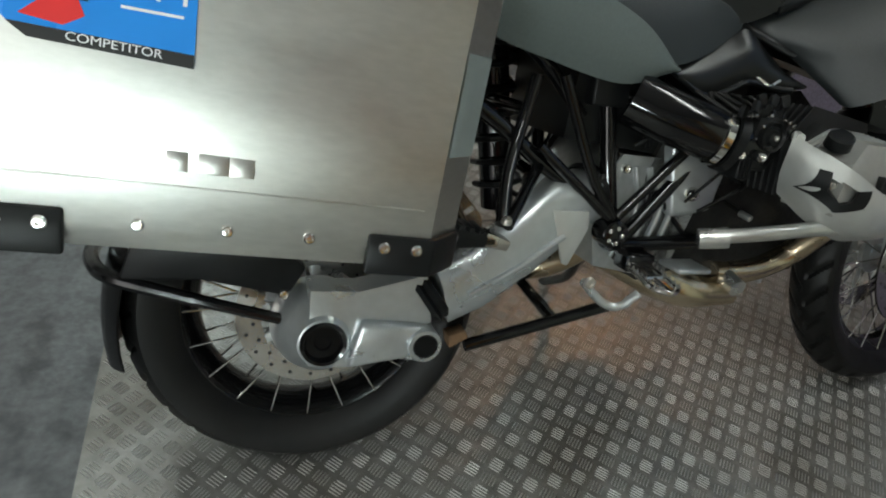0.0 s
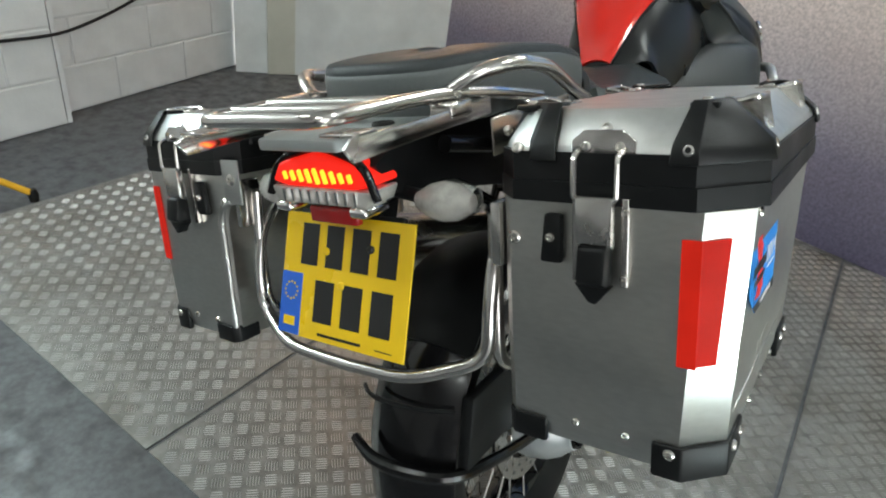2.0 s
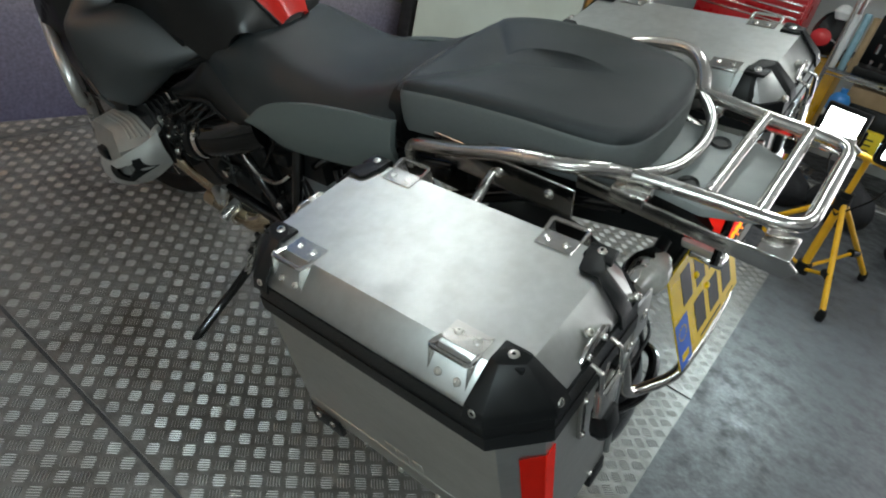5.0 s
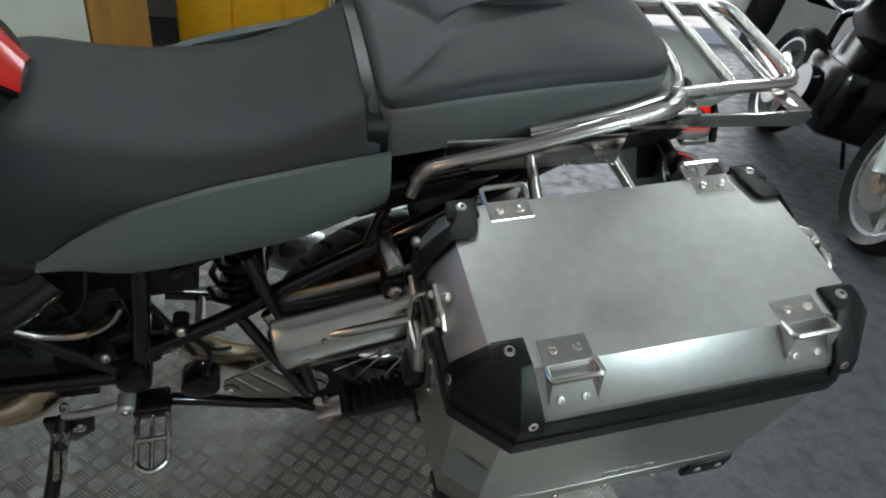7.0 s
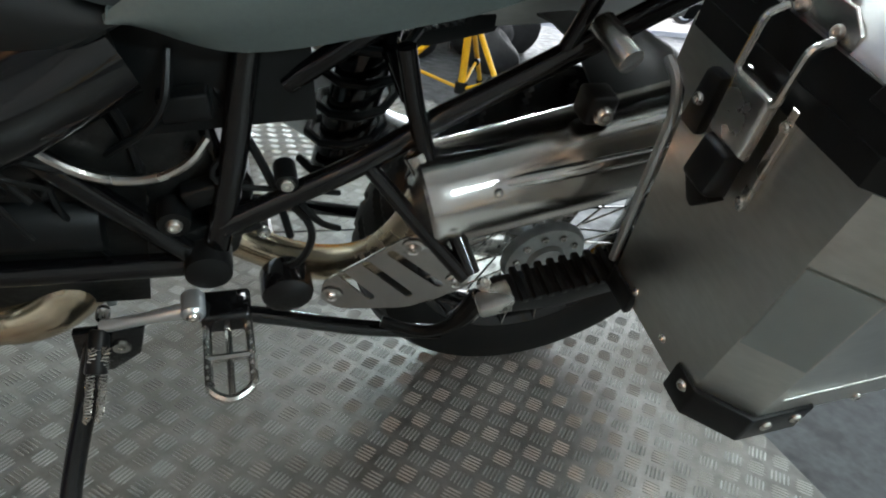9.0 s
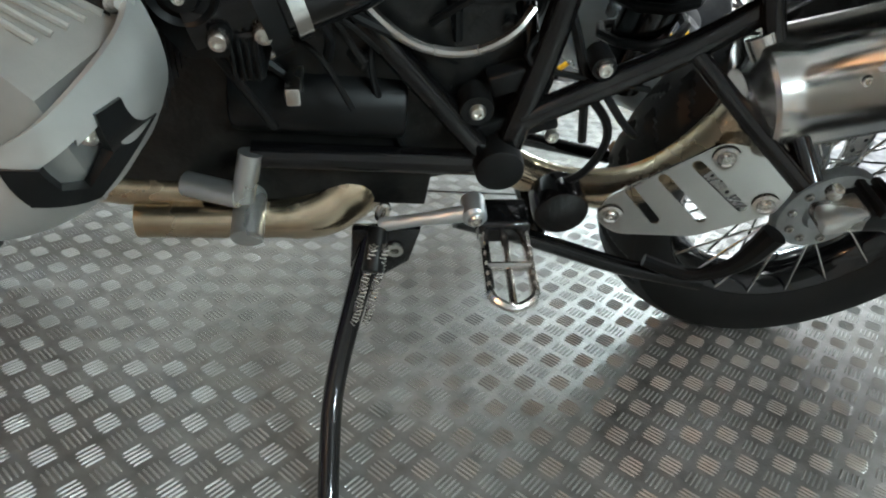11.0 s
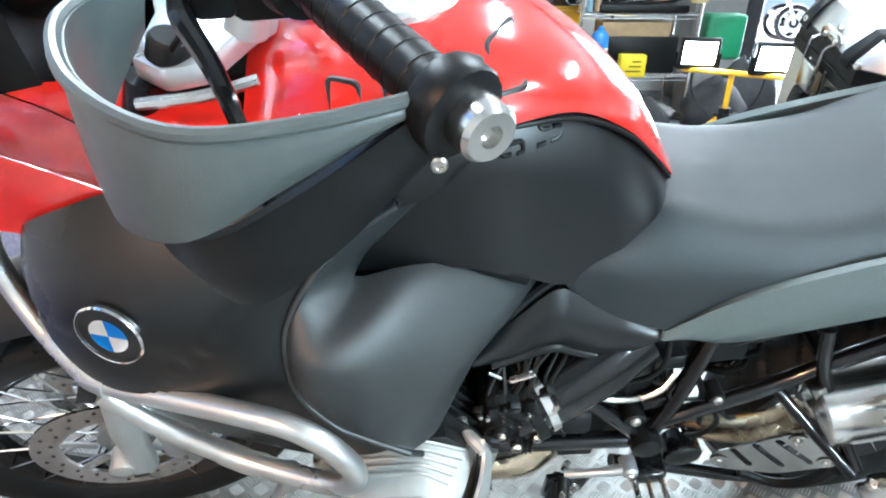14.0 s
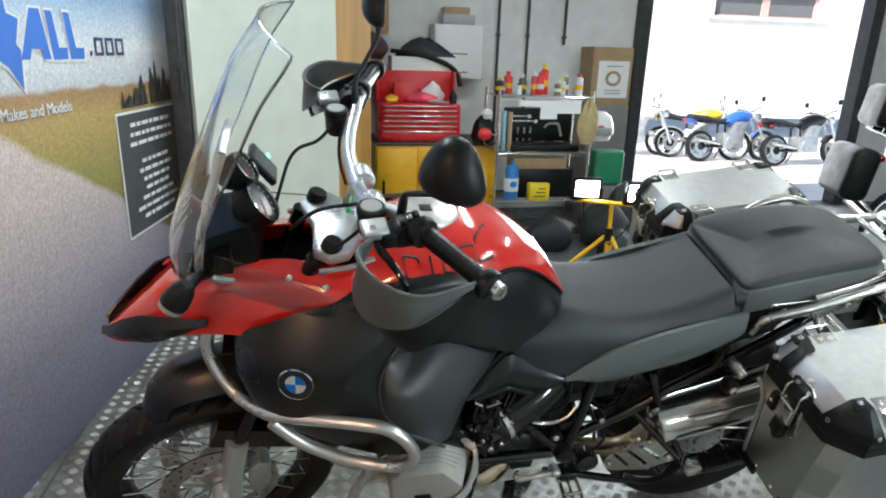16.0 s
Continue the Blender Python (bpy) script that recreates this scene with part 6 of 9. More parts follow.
sl = part("seat_lock", lathe([(0, 0.008), (0.011, 0.008), (0.014, 0.005), (0.015, -0.02), (0, -0.02)], (0.123, 0.135, 0.845), (0, 1, 0), 20), CHROME, moto, "chrome seat lock")
part("lock_slot", box(0.114, 0.1425, 0.8435, 0.132, 0.144, 0.8465), INK, sl)
both(lambda: bevel(prism([(0.20, 0.86), (0.02, 0.90), (0.03, 0.87), (0.17, 0.83)], "y", 0.145, 0.16), 0.004), "seat_rail_cover", BLACK, moto)


def tank_sec(x, w_top, w_mid, z_top, z_mid, z_bot, n=17):
    """Half-open section over the top from right to left."""
    out = []
    for i in range(n):
        u = -1 + 2 * i / (n - 1)
        a = abs(u)
        if a < 0.6:
            k = a / 0.6
            y, z = w_top * k, z_top - (z_top - z_mid) * k ** 2.6
        else:
            k = (a - 0.6) / 0.4
            y, z = w_top + (w_mid - w_top) * math.sin(k * math.pi / 2), z_mid - (z_mid - z_bot) * k
        out.append((x, math.copysign(y, u) if u else 0.0, z))
    return out


red = [tank_sec(*k) for k in spline([(0.556, 0.02, 0.036, 0.968, 0.965, 0.957), (0.60, 0.035, 0.060, 1.042, 1.035, 1.012), (0.65, 0.055, 0.086, 1.100, 1.090, 1.066), (0.72, 0.085, 0.118, 1.152, 1.140, 1.112), (0.80, 0.108, 0.150, 1.184, 1.168, 1.120), (0.88, 0.115, 0.158, 1.192, 1.174, 1.118), (0.97, 0.105, 0.158, 1.178, 1.158, 1.112), (1.05, 0.085, 0.145, 1.152, 1.13, 1.10)], 5)]
tank = part("fuel_tank", shell(red, 0.01), RED, moto, "glossy red fuel tank", 60)
black_ = [tank_sec(*k, 17) for k in spline([(0.557, 0.022, 0.045, 0.962, 0.955, 0.940), (0.60, 0.052, 0.114, 1.02, 1.010, 0.962), (0.65, 0.080, 0.132, 1.075, 1.064, 0.914), (0.70, 0.105, 0.146, 1.115, 1.102, 0.886), (0.785, 0.135, 0.164, 1.15, 1.120, 0.930), (0.85, 0.145, 0.168, 1.165, 1.120, 0.953), (0.945, 0.15, 0.170, 1.17, 1.117, 0.957), (1.02, 0.14, 0.168, 1.16, 1.10, 0.96)], 5)]
for r_ in black_:
    for i, (x, y, z) in enumerate(r_):
        r_[i] = (x, y * 0.995, z - 0.006)
tside = part("tank_side", shell(black_, 0.01), FAIRING, moto, "matt black tank side panel", 60)
both(lambda: tube([(0.560, 0.038, 0.955), (0.60, 0.062, 1.010), (0.65, 0.088, 1.064), (0.72, 0.120, 1.110), (0.80, 0.152, 1.118), (0.88, 0.160, 1.116), (0.97, 0.160, 1.110)], 0.0030, 0.05, 8), "tank_seam", BLACK, tside)
# embossed model badge as plain bars
def snap(ob, x, z, s):
    """Point and turn on the skin of ob, met from the side s."""
    loc, nor, _, _ = BVHTree.FromPolygons([v.co for v in ob.data.vertices], [p.vertices for p in ob.data.polygons]).ray_cast(Vector((x, s * 0.5, z)), Vector((0, -s, 0)))
    n = nor if nor.y * s > 0 else -nor
    ex = (Vector((1, 0, 0)) - n * n.x).normalized()
    m = Matrix((ex, n, ex.cross(n))).transposed().to_4x4()
    return Matrix.Translation(loc) @ m


for s in (1, -1):
    for x0, strokes in ((0.784, (((-0.008, 0.014), (0.006, 0.013), (0.017, 0.004), (0.017, -0.008), (0.010, -0.014), (0.002, -0.013)), ((0.006, -0.001), (-0.010, 0.000), (-0.012, -0.013), (-0.004, -0.014)))),
                        (0.745, (((-0.014, 0.016), (-0.002, 0.015), (0.012, 0.010), (0.011, 0.001), (0.000, 0.000)), ((-0.004, 0.000), (-0.015, -0.001), (-0.014, -0.012), (-0.002, -0.014)), ((0.004, -0.014), (0.014, -0.015))))):
        for st in strokes:
            pts_ = [snap(tside, x0 + p * 0.95, 1.0935 + q * 0.95 + (0.784 - x0) * 0.1, s) @ Vector((0, -0.0008, 0)) for p, q in st]
            part("badge", tube([tuple(v) for v in pts_], 0.0032, 0.006, 8), BLACK, tside)
    for i, w in enumerate((0.030, 0.0, 0.030, 0.032, 0.032)):
        c = (0.945 - i * 0.0385, 1.143 + 0.0045 * i)
        ring_ = [(u * w / 2 + 0.15 * v, v) for u, v in ((-1, -0.015), (-1, 0.015), (1, 0.015), (1, -0.015))] if w else [(-0.002, -0.015), (0.002, 0.015)]
        part("model_bar", tube([tuple(snap(tank, c[0] + u, c[1] + v, s) @ Vector((0, -0.0010, 0))) for u, v in ring_], 0.0036, 0.008, 6, bool(w)), INK, tank)
cap = part("filler_cap", lathe([(0, 0.007), (0.046, 0.007), (0.05, 0.005), (0.066, 0.005), (0.069, 0.002), (0.069, -0.01), (0, -0.01)], (0.895, 0, 1.1935), (-0.08, 0, 1), 40), material("white_alloy", (0.62, 0.63, 0.62), 0.3, 0.5), tank, "pale alloy filler cap")
part("cap_key", box(0.885, -0.012, 1.1995, 0.912, 0.012, 1.2035, 0.001), INK, cap)
part("cap_hinge", bevel(box(0.945, -0.022, 1.183, 0.985, 0.022, 1.200, 0.005), 0.002), BLACK, cap)

# big matt fairing: side view against width; its rear edge follows the lip of the knee panel
LIP = spline([(0.903, 0.200, 1.071), (0.960, 0.214, 1.037), (0.999, 0.231, 0.997), (1.024, 0.248, 0.955), (1.029, 0.265, 0.914), (1.019, 0.281, 0.875), (0.987, 0.296, 0.838), (0.949, 0.305, 0.817), (0.909, 0.312, 0.797)], 4)
CREASE = spline([(0.900, 1.075), (0.938, 1.072), (0.971, 1.066), (1.009, 1.043), (1.038, 1.018), (1.07, 0.989), (1.145, 0.915), (1.19, 0.872), (1.22, 0.845)], 4)


def fairing():
    rows_ = []
    #            x     top z  y     mid z  y     low z  y
    ks = [(1.315, 1.00, 0.125, 0.955, 0.160, 0.915, 0.160), (1.285, 1.035, 0.150, 0.945, 0.205, 0.872, 0.205), (1.23, 1.065, 0.165, 0.95, 0.240, 0.838, 0.243), (1.16, 1.09, 0.170, 0.945, 0.260, 0.805, 0.264),
          (1.09, 1.10, 0.168, 0.935, 0.270, 0.765, 0.270), (1.02, 1.105, 0.165, 0.925, 0.270, 0.735, 0.275), (0.95, 1.10, 0.160, 0.915, 0.262, 0.730, 0.275), (0.895, 1.08, 0.155, 0.905, 0.225, 0.745, 0.262)]
    ks = [tuple(q) for q in spline(ks, 6)][::-1]
    kx = [q[0] for q in ks]
    lz, lx, ly = ([p[i] for p in LIP][::-1] for i in (2, 0, 1))

    def at(x, w):
        z0, y0, z1, y1, z2, y2 = (float(np.interp(x, kx, [q[i] for q in ks])) for i in range(1, 7))
        if w < 0.5:
            return y0 + (y1 - y0) * math.sin(w * math.pi), z0 + (z1 - z0) * 2 * w
        k = w * 2 - 1
        return y1 + (y2 - y1) * k + 0.008 * math.sin(k * math.pi), z1 + (z2 - z1) * k

    for u in np.linspace(0, 1, 45):
        col = []
        for w in np.linspace(0, 1, 33):
            x = 0.9 + 0.415 * u
            for _ in range(8):
                y, z = at(x, w)
                xl = float(np.interp(z, lz, lx))
                x = xl + 0.001 + u * (1.315 - xl)
            k = min(1.0, u / 0.3)
            y += (min(y, float(np.interp(z, lz, ly)) - 0.002) - y) * (1 - k) ** 2
            # the upper front facet stands a little proud of the side below the crease
            d = min((p[0] - x) ** 2 + (p[1] - z) ** 2 for p in CREASE) ** 0.5
            q = min(CREASE, key=lambda p: abs(p[0] - x))
            y += 0.0045 * (1 / (1 + math.exp(-max(-30, min(30, (d if z > q[1] else -d) / 0.0016)))))
            col.append((x, y, z))
        col.append((x, col[-1][1] - 0.03, col[-1][2] - 0.006))
        rows_.append(col)
    return shell(rows_[::-1], 0.006)


fr = both(fairing, "fairing", FAIRING, moto, "matt black side fairing", 50)


REAR = spline([(0.880, 0.168, 1.040), (0.915, 0.172, 1.003), (0.947, 0.182, 0.972), (0.955, 0.215, 0.958), (0.895, 0.208, 0.963), (0.800, 0.166, 0.920), (0.737, 0.140, 0.878), (0.806, 0.196, 0.830), (0.868, 0.266, 0.762)], 4)


def knee_pad():
    """Grained panel: a raised lip in front, an arm up to the shroud, a soft bulge for the knee."""
    rows_ = []
    for k, (p, q) in enumerate(zip(LIP, REAR)):
        v = k / (len(LIP) - 1)
        swell = -0.010 * max(0.0, 1 - v / 0.35) + 0.050 * math.sin(math.pi * min(1.0, max(0.0, (v - 0.28) / 0.72)) ** 0.8)
        col = [(p[0] + 0.004, p[1] - 0.02, p[2])]
        for w in np.linspace(0, 1, 15):
            b = p + (q - p) * w
            col.append((b[0], b[1] + swell * math.sin(math.pi * w ** 0.75) - 0.012 * w ** 6, b[2]))
        col.append((q[0], q[1] - 0.03, q[2] + 0.002))
        rows_.append(col)
    return shell(rows_, 0.005)


pads = both(knee_pad, "knee_panel", GRAINED, moto, "grained black plastic knee panel", 50)
both(lambda: tube([tuple(p) for p in LIP] + [(0.895, 0.300, 0.770)], 0.004, 0, 8), "panel_lip", GRAINED, moto)
both(lambda: bevel(prism([(0.757, 0.899), (0.832, 0.934), (0.828, 0.949), (0.754, 0.914)], "y", 0.140, 0.163), 0.004), "panel_clip", BLACK, moto)
# dark side cover under the tank and beside the seat nose
both(lambda: shell([[(x, y + 0.010 * math.sin(w * 3.1) - 0.022 * (1 - w) ** 2, z0 + (z1 - z0) * w) for w in (0, 0.25, 0.5, 0.75, 1)] for x, y, z0, z1 in [tuple(q) for q in spline([(0.825, 0.190, 0.796, 0.784), (0.79, 0.184, 0.815, 0.778), (0.76, 0.177, 0.838, 0.777), (0.715, 0.168, 0.872, 0.786), (0.683, 0.167, 0.856, 0.765), (0.635, 0.167, 0.830, 0.748), (0.60, 0.166, 0.812, 0.762), (0.56, 0.163, 0.794, 0.785)], 4)]], 0.008), "side_cover", FAIRING, moto, "dark plastic side cover", 50)
both(lambda: tube([(0.80, 0.189, 0.779), (0.76, 0.179, 0.779), (0.715, 0.171, 0.789), (0.683, 0.169, 0.767), (0.635, 0.168, 0.750), (0.575, 0.164, 0.783)], 0.006, 0.03, 8), "cover_edge", FAIRING, moto)
both(lambda: tube([(0.80, 0.176, 0.838), (0.75, 0.146, 0.862), (0.705, 0.128, 0.882)], 0.007, 0.03, 8), "panel_strut", BLACK, moto)
both(lambda: shell([[(x, y - 0.03, z0 + 0.006), (x, y - 0.006, z0 + 0.003)] + [(x, y + 0.006 * math.sin(w * 3.1), z0 + (z1 - z0) * w) for w in (0.1, 0.4, 0.7, 1)] + [(x, y - 0.02, z1 - 0.004)] for x, y, z0, z1 in [tuple(q) for q in spline([(1.12, 0.170, 1.085, 1.03), (1.06, 0.186, 1.108, 1.022), (1.02, 0.192, 1.117, 1.035), (0.975, 0.190, 1.128, 1.047), (0.908, 0.182, 1.131, 1.052), (0.868, 0.174, 1.130, 1.060), (0.836, 0.166, 1.122, 1.086), (0.808, 0.160, 1.110, 1.102)], 4)]], 0.006), "tank_shroud", FAIRING, moto, "matt black shroud beside the tank", 50)
both(lambda: bolt((0.861, 0.177, 1.100), (0, 1, 0.1), 0.009, 0.005), "shroud_bolt", BOLT, moto)
# tank inner filler between tank side and fairing
both(lambda: bevel(loft([[(1.22, y, 0.80), (0.82, y, 0.87), (0.80, y, 0.97), (1.0, y, 1.08), (1.26, y, 1.06)] for y in (0.06, 0.125)]), 0.02), "inner_panel", BLACK, moto)
both(lambda: shell([[(x, 0.150, zt - 0.002), (x, 0.156, (zt + zb) / 2), (x, 0.150, zb)] for x, zt, zb in ((1.06, 1.07, 0.98), (0.95, 1.02, 0.972), (0.88, 0.99, 0.965))], 0.01), "tank_shoulder", FAIRING, moto)

# roundel badge: plain coloured quarters in a dark ring
for s in (1, -1):
    c, n = Vector((1.194, s * 0.2545, 0.970)), Vector((0.28, s * 1, 0.18)).normalized()
    R = axis_matrix(c, n)
    ring = part("roundel", moved(lathe([(0, 0.001), (0.033, 0.001), (0.034, 0.003), (0.035, 0.003), (0.0355, -0.004), (0, -0.004)], (0, 0, 0), (0, 0, 1), 40), R), INK, fr[0 if s > 0 else 1], "round badge with blue and white quarters")
    for q in range(4):
        bm = bmesh.new()
        vs = [bm.verts.new((0, 0, 0.0022))] + [bm.verts.new((0.021 * math.cos(radians(q * 90 + k * 10)), 0.021 * math.sin(radians(q * 90 + k * 10)), 0.0022)) for k in range(10)]
        bm.faces.new(vs)
        bmesh.ops.solidify(bm, geom=bm.faces[:], thickness=0.0008)
        part("roundel_quarter", moved(bm, R), WHITE if q % 2 else STICKER_BLUE, ring)
    part("roundel_rim", moved(lathe([(0.034, 0.002), (0.0355, 0.0035), (0.037, 0.001), (0.0365, -0.004)], (0, 0, 0), (0, 0, 1), 40), R), CHROME, ring)

# --- red nose: side panels and beak ---
def nose_side():
    rows_ = []
    for x, z0, y0, z1, y1 in [tuple(q) for q in spline([(1.47, 1.06, 0.075, 0.985, 0.10), (1.40, 1.10, 0.095, 1.01, 0.125), (1.33, 1.122, 0.105, 1.02, 0.145), (1.26, 1.13, 0.108, 1.012, 0.155), (1.19, 1.128, 0.110, 1.018, 0.160), (1.12, 1.118, 0.138, 1.07, 0.168), (1.06, 1.115, 0.145, 1.095, 0.165)], 4)]:
        rows_.append([(x, y0 * 0.6, z0 + 0.012)] + [(x, y0 + (y1 - y0) * math.sin(w * 1.57), z0 + (z1 - z0) * w) for w in (0, 0.2, 0.4, 0.6, 0.8, 1)] + [(x, y1 - 0.03, z1 - 0.01)])
    return shell(rows_, 0.005)


ns = both(nose_side, "nose_panel", RED, moto, "glossy red nose panel", 45)
beak = []
for x, zt, w, zb in [tuple(q) for q in spline([(1.603, 0.946, 0.020, 0.932), (1.57, 0.975, 0.042, 0.935), (1.52, 1.018, 0.064, 0.948), (1.46, 1.07, 0.080, 0.968), (1.40, 1.118, 0.088, 1.0), (1.34, 1.15, 0.09, 1.03)], 4)]:
    beak.append([(x, -w, zb), (x, -w * 0.98, (zt + zb) / 2), (x, -w * 0.6, zt - 0.004), (x, 0, zt), (x, w * 0.6, zt - 0.004), (x, w * 0.98, (zt + zb) / 2), (x, w, zb)])
part("beak", shell(beak, 0.006), RED, moto, "red beak over the front wheel", 45)
both(lambda: shell([[(x, y, z0), (x, y + 0.016, z0 * 0.62 + z1 * 0.38), (x, y + 0.002, z1)] for x, y, z0, z1 in ((1.608, 0.015, 0.962, 0.935), (1.58, 0.042, 0.985, 0.948), (1.54, 0.068, 1.020, 0.958), (1.50, 0.092, 1.045, 0.970), (1.46, 0.108, 1.052, 0.986), (1.41, 0.124, 1.056, 1.016), (1.36, 0.138, 1.058, 1.044))], 0.005), "beak_trim", FAIRING, moto, "dark plastic beak trim", 45)
both(lambda: bevel(prism([(1.185, 1.024), (1.26, 1.024), (1.25, 1.038), (1.185, 1.036)], "y", 0.150, 0.166), 0.003), "nose_slot", INK, moto)
part("headlight", bevel(loft([[(1.41, -0.08, 1.08), (1.41, 0.08, 1.08), (1.40, 0.075, 1.18), (1.40, -0.075, 1.18)], [(1.30, -0.095, 1.06), (1.30, 0.095, 1.06), (1.30, 0.085, 1.19), (1.30, -0.085, 1.19)]]), 0.015), BLACK, moto, "black headlight housing")
# front mudguard on the wheel
fm = []
for i in range(17):
    d = 70 + i * 5
    a, R = radians(d), float(np.interp(d, (70, 73, 78, 85, 95, 105, 120, 136, 150), (0.352, 0.378, 0.410, 0.432, 0.447, 0.459, 0.455, 0.445, 0.42)))
    w = 0.082 * float(np.interp(d, (70, 74, 82, 95), (0.55, 0.74, 0.92, 1.0)))
    fm.append([(1.505 + (R - 0.045 * abs(u) ** 2.2) * math.cos(a), w * u, 0.325 + (R - 0.05 * abs(u) ** 2.2) * math.sin(a)) for u in (-1, -0.85, -0.6, -0.3, 0, 0.3, 0.6, 0.85, 1)])
part("front_mudguard", moved(shell(fm, 0.004), STEER), FAIRING, moto, "matt black front mudguard", 50)
# fork legs, calipers
for s in (1, -1):
    leg = part("fork_leg", moved(tube([(1.478, s * 0.088, 0.295), (1.462, s * 0.088, 0.42), (1.43, s * 0.088, 0.55)], [0.024, 0.027, 0.029], 0.03, 18), STEER), GUARD, moto, "silver fork slider")
    part("fork_slot", moved(box(1.465, s * 0.112, 0.297, 1.492, s * 0.1135, 0.305, 0.002), STEER), INK, leg)
    part("fork_tube", moved(cyl((1.445, s * 0.088, 0.50), (1.20, s * 0.088, 1.09), 0.019, n=18), STEER), BLACK_PAINT, leg)
    part("axle_clamp", moved(cyl((1.505, s * 0.065, 0.325), (1.505, s * 0.112, 0.325), 0.022, n=18, bev=0.004), STEER), GUARD, leg)
    part("caliper", moved(bevel(prism([(1.375, 0.34), (1.41, 0.30), (1.43, 0.33), (1.42, 0.42), (1.39, 0.44), (1.365, 0.42)], "y", s * 0.045, s * 0.10), 0.008), STEER), CAST, leg, "cast brake caliper")
part("telelever", moved(bevel(loft([[(1.44, -0.09, 0.60), (1.44, 0.09, 0.60), (1.41, 0.09, 0.66), (1.41, -0.09, 0.66)], [(1.12, -0.12, 0.58), (1.12, 0.12, 0.58), (1.10, 0.12, 0.63), (1.10, -0.12, 0.63)]]), 0.01), Matrix()), BLACK_PAINT, moto, "black front suspension arm")
part("front_shock", cyl((1.25, 0, 0.62), (1.14, 0, 1.05), 0.04, n=20), FRAME, moto)
part("oil_cooler", bevel(box(1.33, -0.1, 0.82, 1.36, 0.1, 0.92, 0.004), 0.002), BLACK, moto)

# --- windscreen and its braces ---
sc = []
for x, z, w, bow in [tuple(q) for q in spline([(1.435, 1.115, 0.10, 0.045), (1.425, 1.19, 0.118, 0.05), (1.372, 1.31, 0.138, 0.055), (1.322, 1.41, 0.154, 0.058), (1.262, 1.525, 0.168, 0.058), (1.215, 1.59, 0.168, 0.058), (1.197, 1.612, 0.160, 0.056)], 4)]:
    sc.append([(x - bow * u * u - 0.0 * abs(u), w * u, z - 0.02 * u * u) for u in np.linspace(-1, 1, 15)])
ws = part("windscreen", shell(sc, 0.004), SCREEN, moto, "tall clear windscreen", 60)
edge = [r_[0] for r_ in sc] + sc[-1][1:-1] + [r_[-1] for r_ in reversed(sc)]
part("screen_edge", tube(edge, 0.0028, 0, 6), clear("screen_rim", (0.55, 0.58, 0.58), 0.15), ws)
for s in (1, -1):
    part("deflector", shell([[(x, s * (y + 0.012 * math.sin(w * 3.1)), z0 + (z1 - z0) * w) for w in (0, 0.33, 0.66, 1)] for x, y, z0, z1 in [tuple(q) for q in spline([(1.325, 0.125, 1.205, 1.12), (1.26, 0.142, 1.185, 1.10), (1.20, 0.158, 1.165, 1.082), (1.15, 0.178, 1.145, 1.070), (1.105, 0.186, 1.122, 1.078)], 4)]], 0.003), SCREEN, ws, "small clear wind deflector", 60)
    for p in ((1.191, s * 0.125, 1.136), (1.122, s * 0.150, 1.124)):
        part("screen_bolt", bolt(p, (0.1, s, 0.5), 0.008, 0.006), BOLT, ws)
    part("screen_brace", tube([(1.30, s * 0.10, 1.12), (1.36, s * 0.125, 1.16), (1.335, s * 0.12, 1.27), (1.285, s * 0.07, 1.385)], 0.0085, 0.03, 10), BAR, ws, "silver screen brace")
    ind = part("front_indicator", tube([(1.34, s * 0.11, 1.15), (1.352, s * 0.16, 1.185), (1.37, s * 0.195, 1.185)], [0.009, 0.011, 0.012], 0.02, 10), BLACK, moto, "black front indicator")
    part("indicator_body", lathe([(0, -0.035), (0.012, -0.032), (0.022, -0.015), (0.027, 0.01), (0.026, 0.02), (0, 0.02)], (1.382, s * 0.198, 1.172), (0.6, 0.1 * s, -0.75), 20), BLACK, ind)
    part("indicator_lens", lathe([(0.026, 0.02), (0.024, 0.03), (0.014, 0.037), (0, 0.038)], (1.382, s * 0.198, 1.172), (0.6, 0.1 * s, -0.75), 20), PALE_LENS, ind)
part("brace_cross", tube([(1.285, -0.07, 1.385), (1.28, 0, 1.40), (1.285, 0.07, 1.385)], 0.0085, 0.03, 10), BAR, ws)

# --- instruments ---
dash = part("dash", bevel(loft([[(1.25, -0.09, 1.13), (1.25, 0.07, 1.13), (1.26, 0.06, 1.225), (1.26, -0.09, 1.225)], [(1.34, -0.095, 1.12), (1.34, 0.085, 1.12), (1.34, 0.075, 1.21), (1.34, -0.09, 1.21)]]), 0.015), BLACK, moto, "black dashboard")
DIAL = material("dial_face", (0.03, 0.03, 0.032), 0.3, 0, 0.05, 30, coat=0.5)
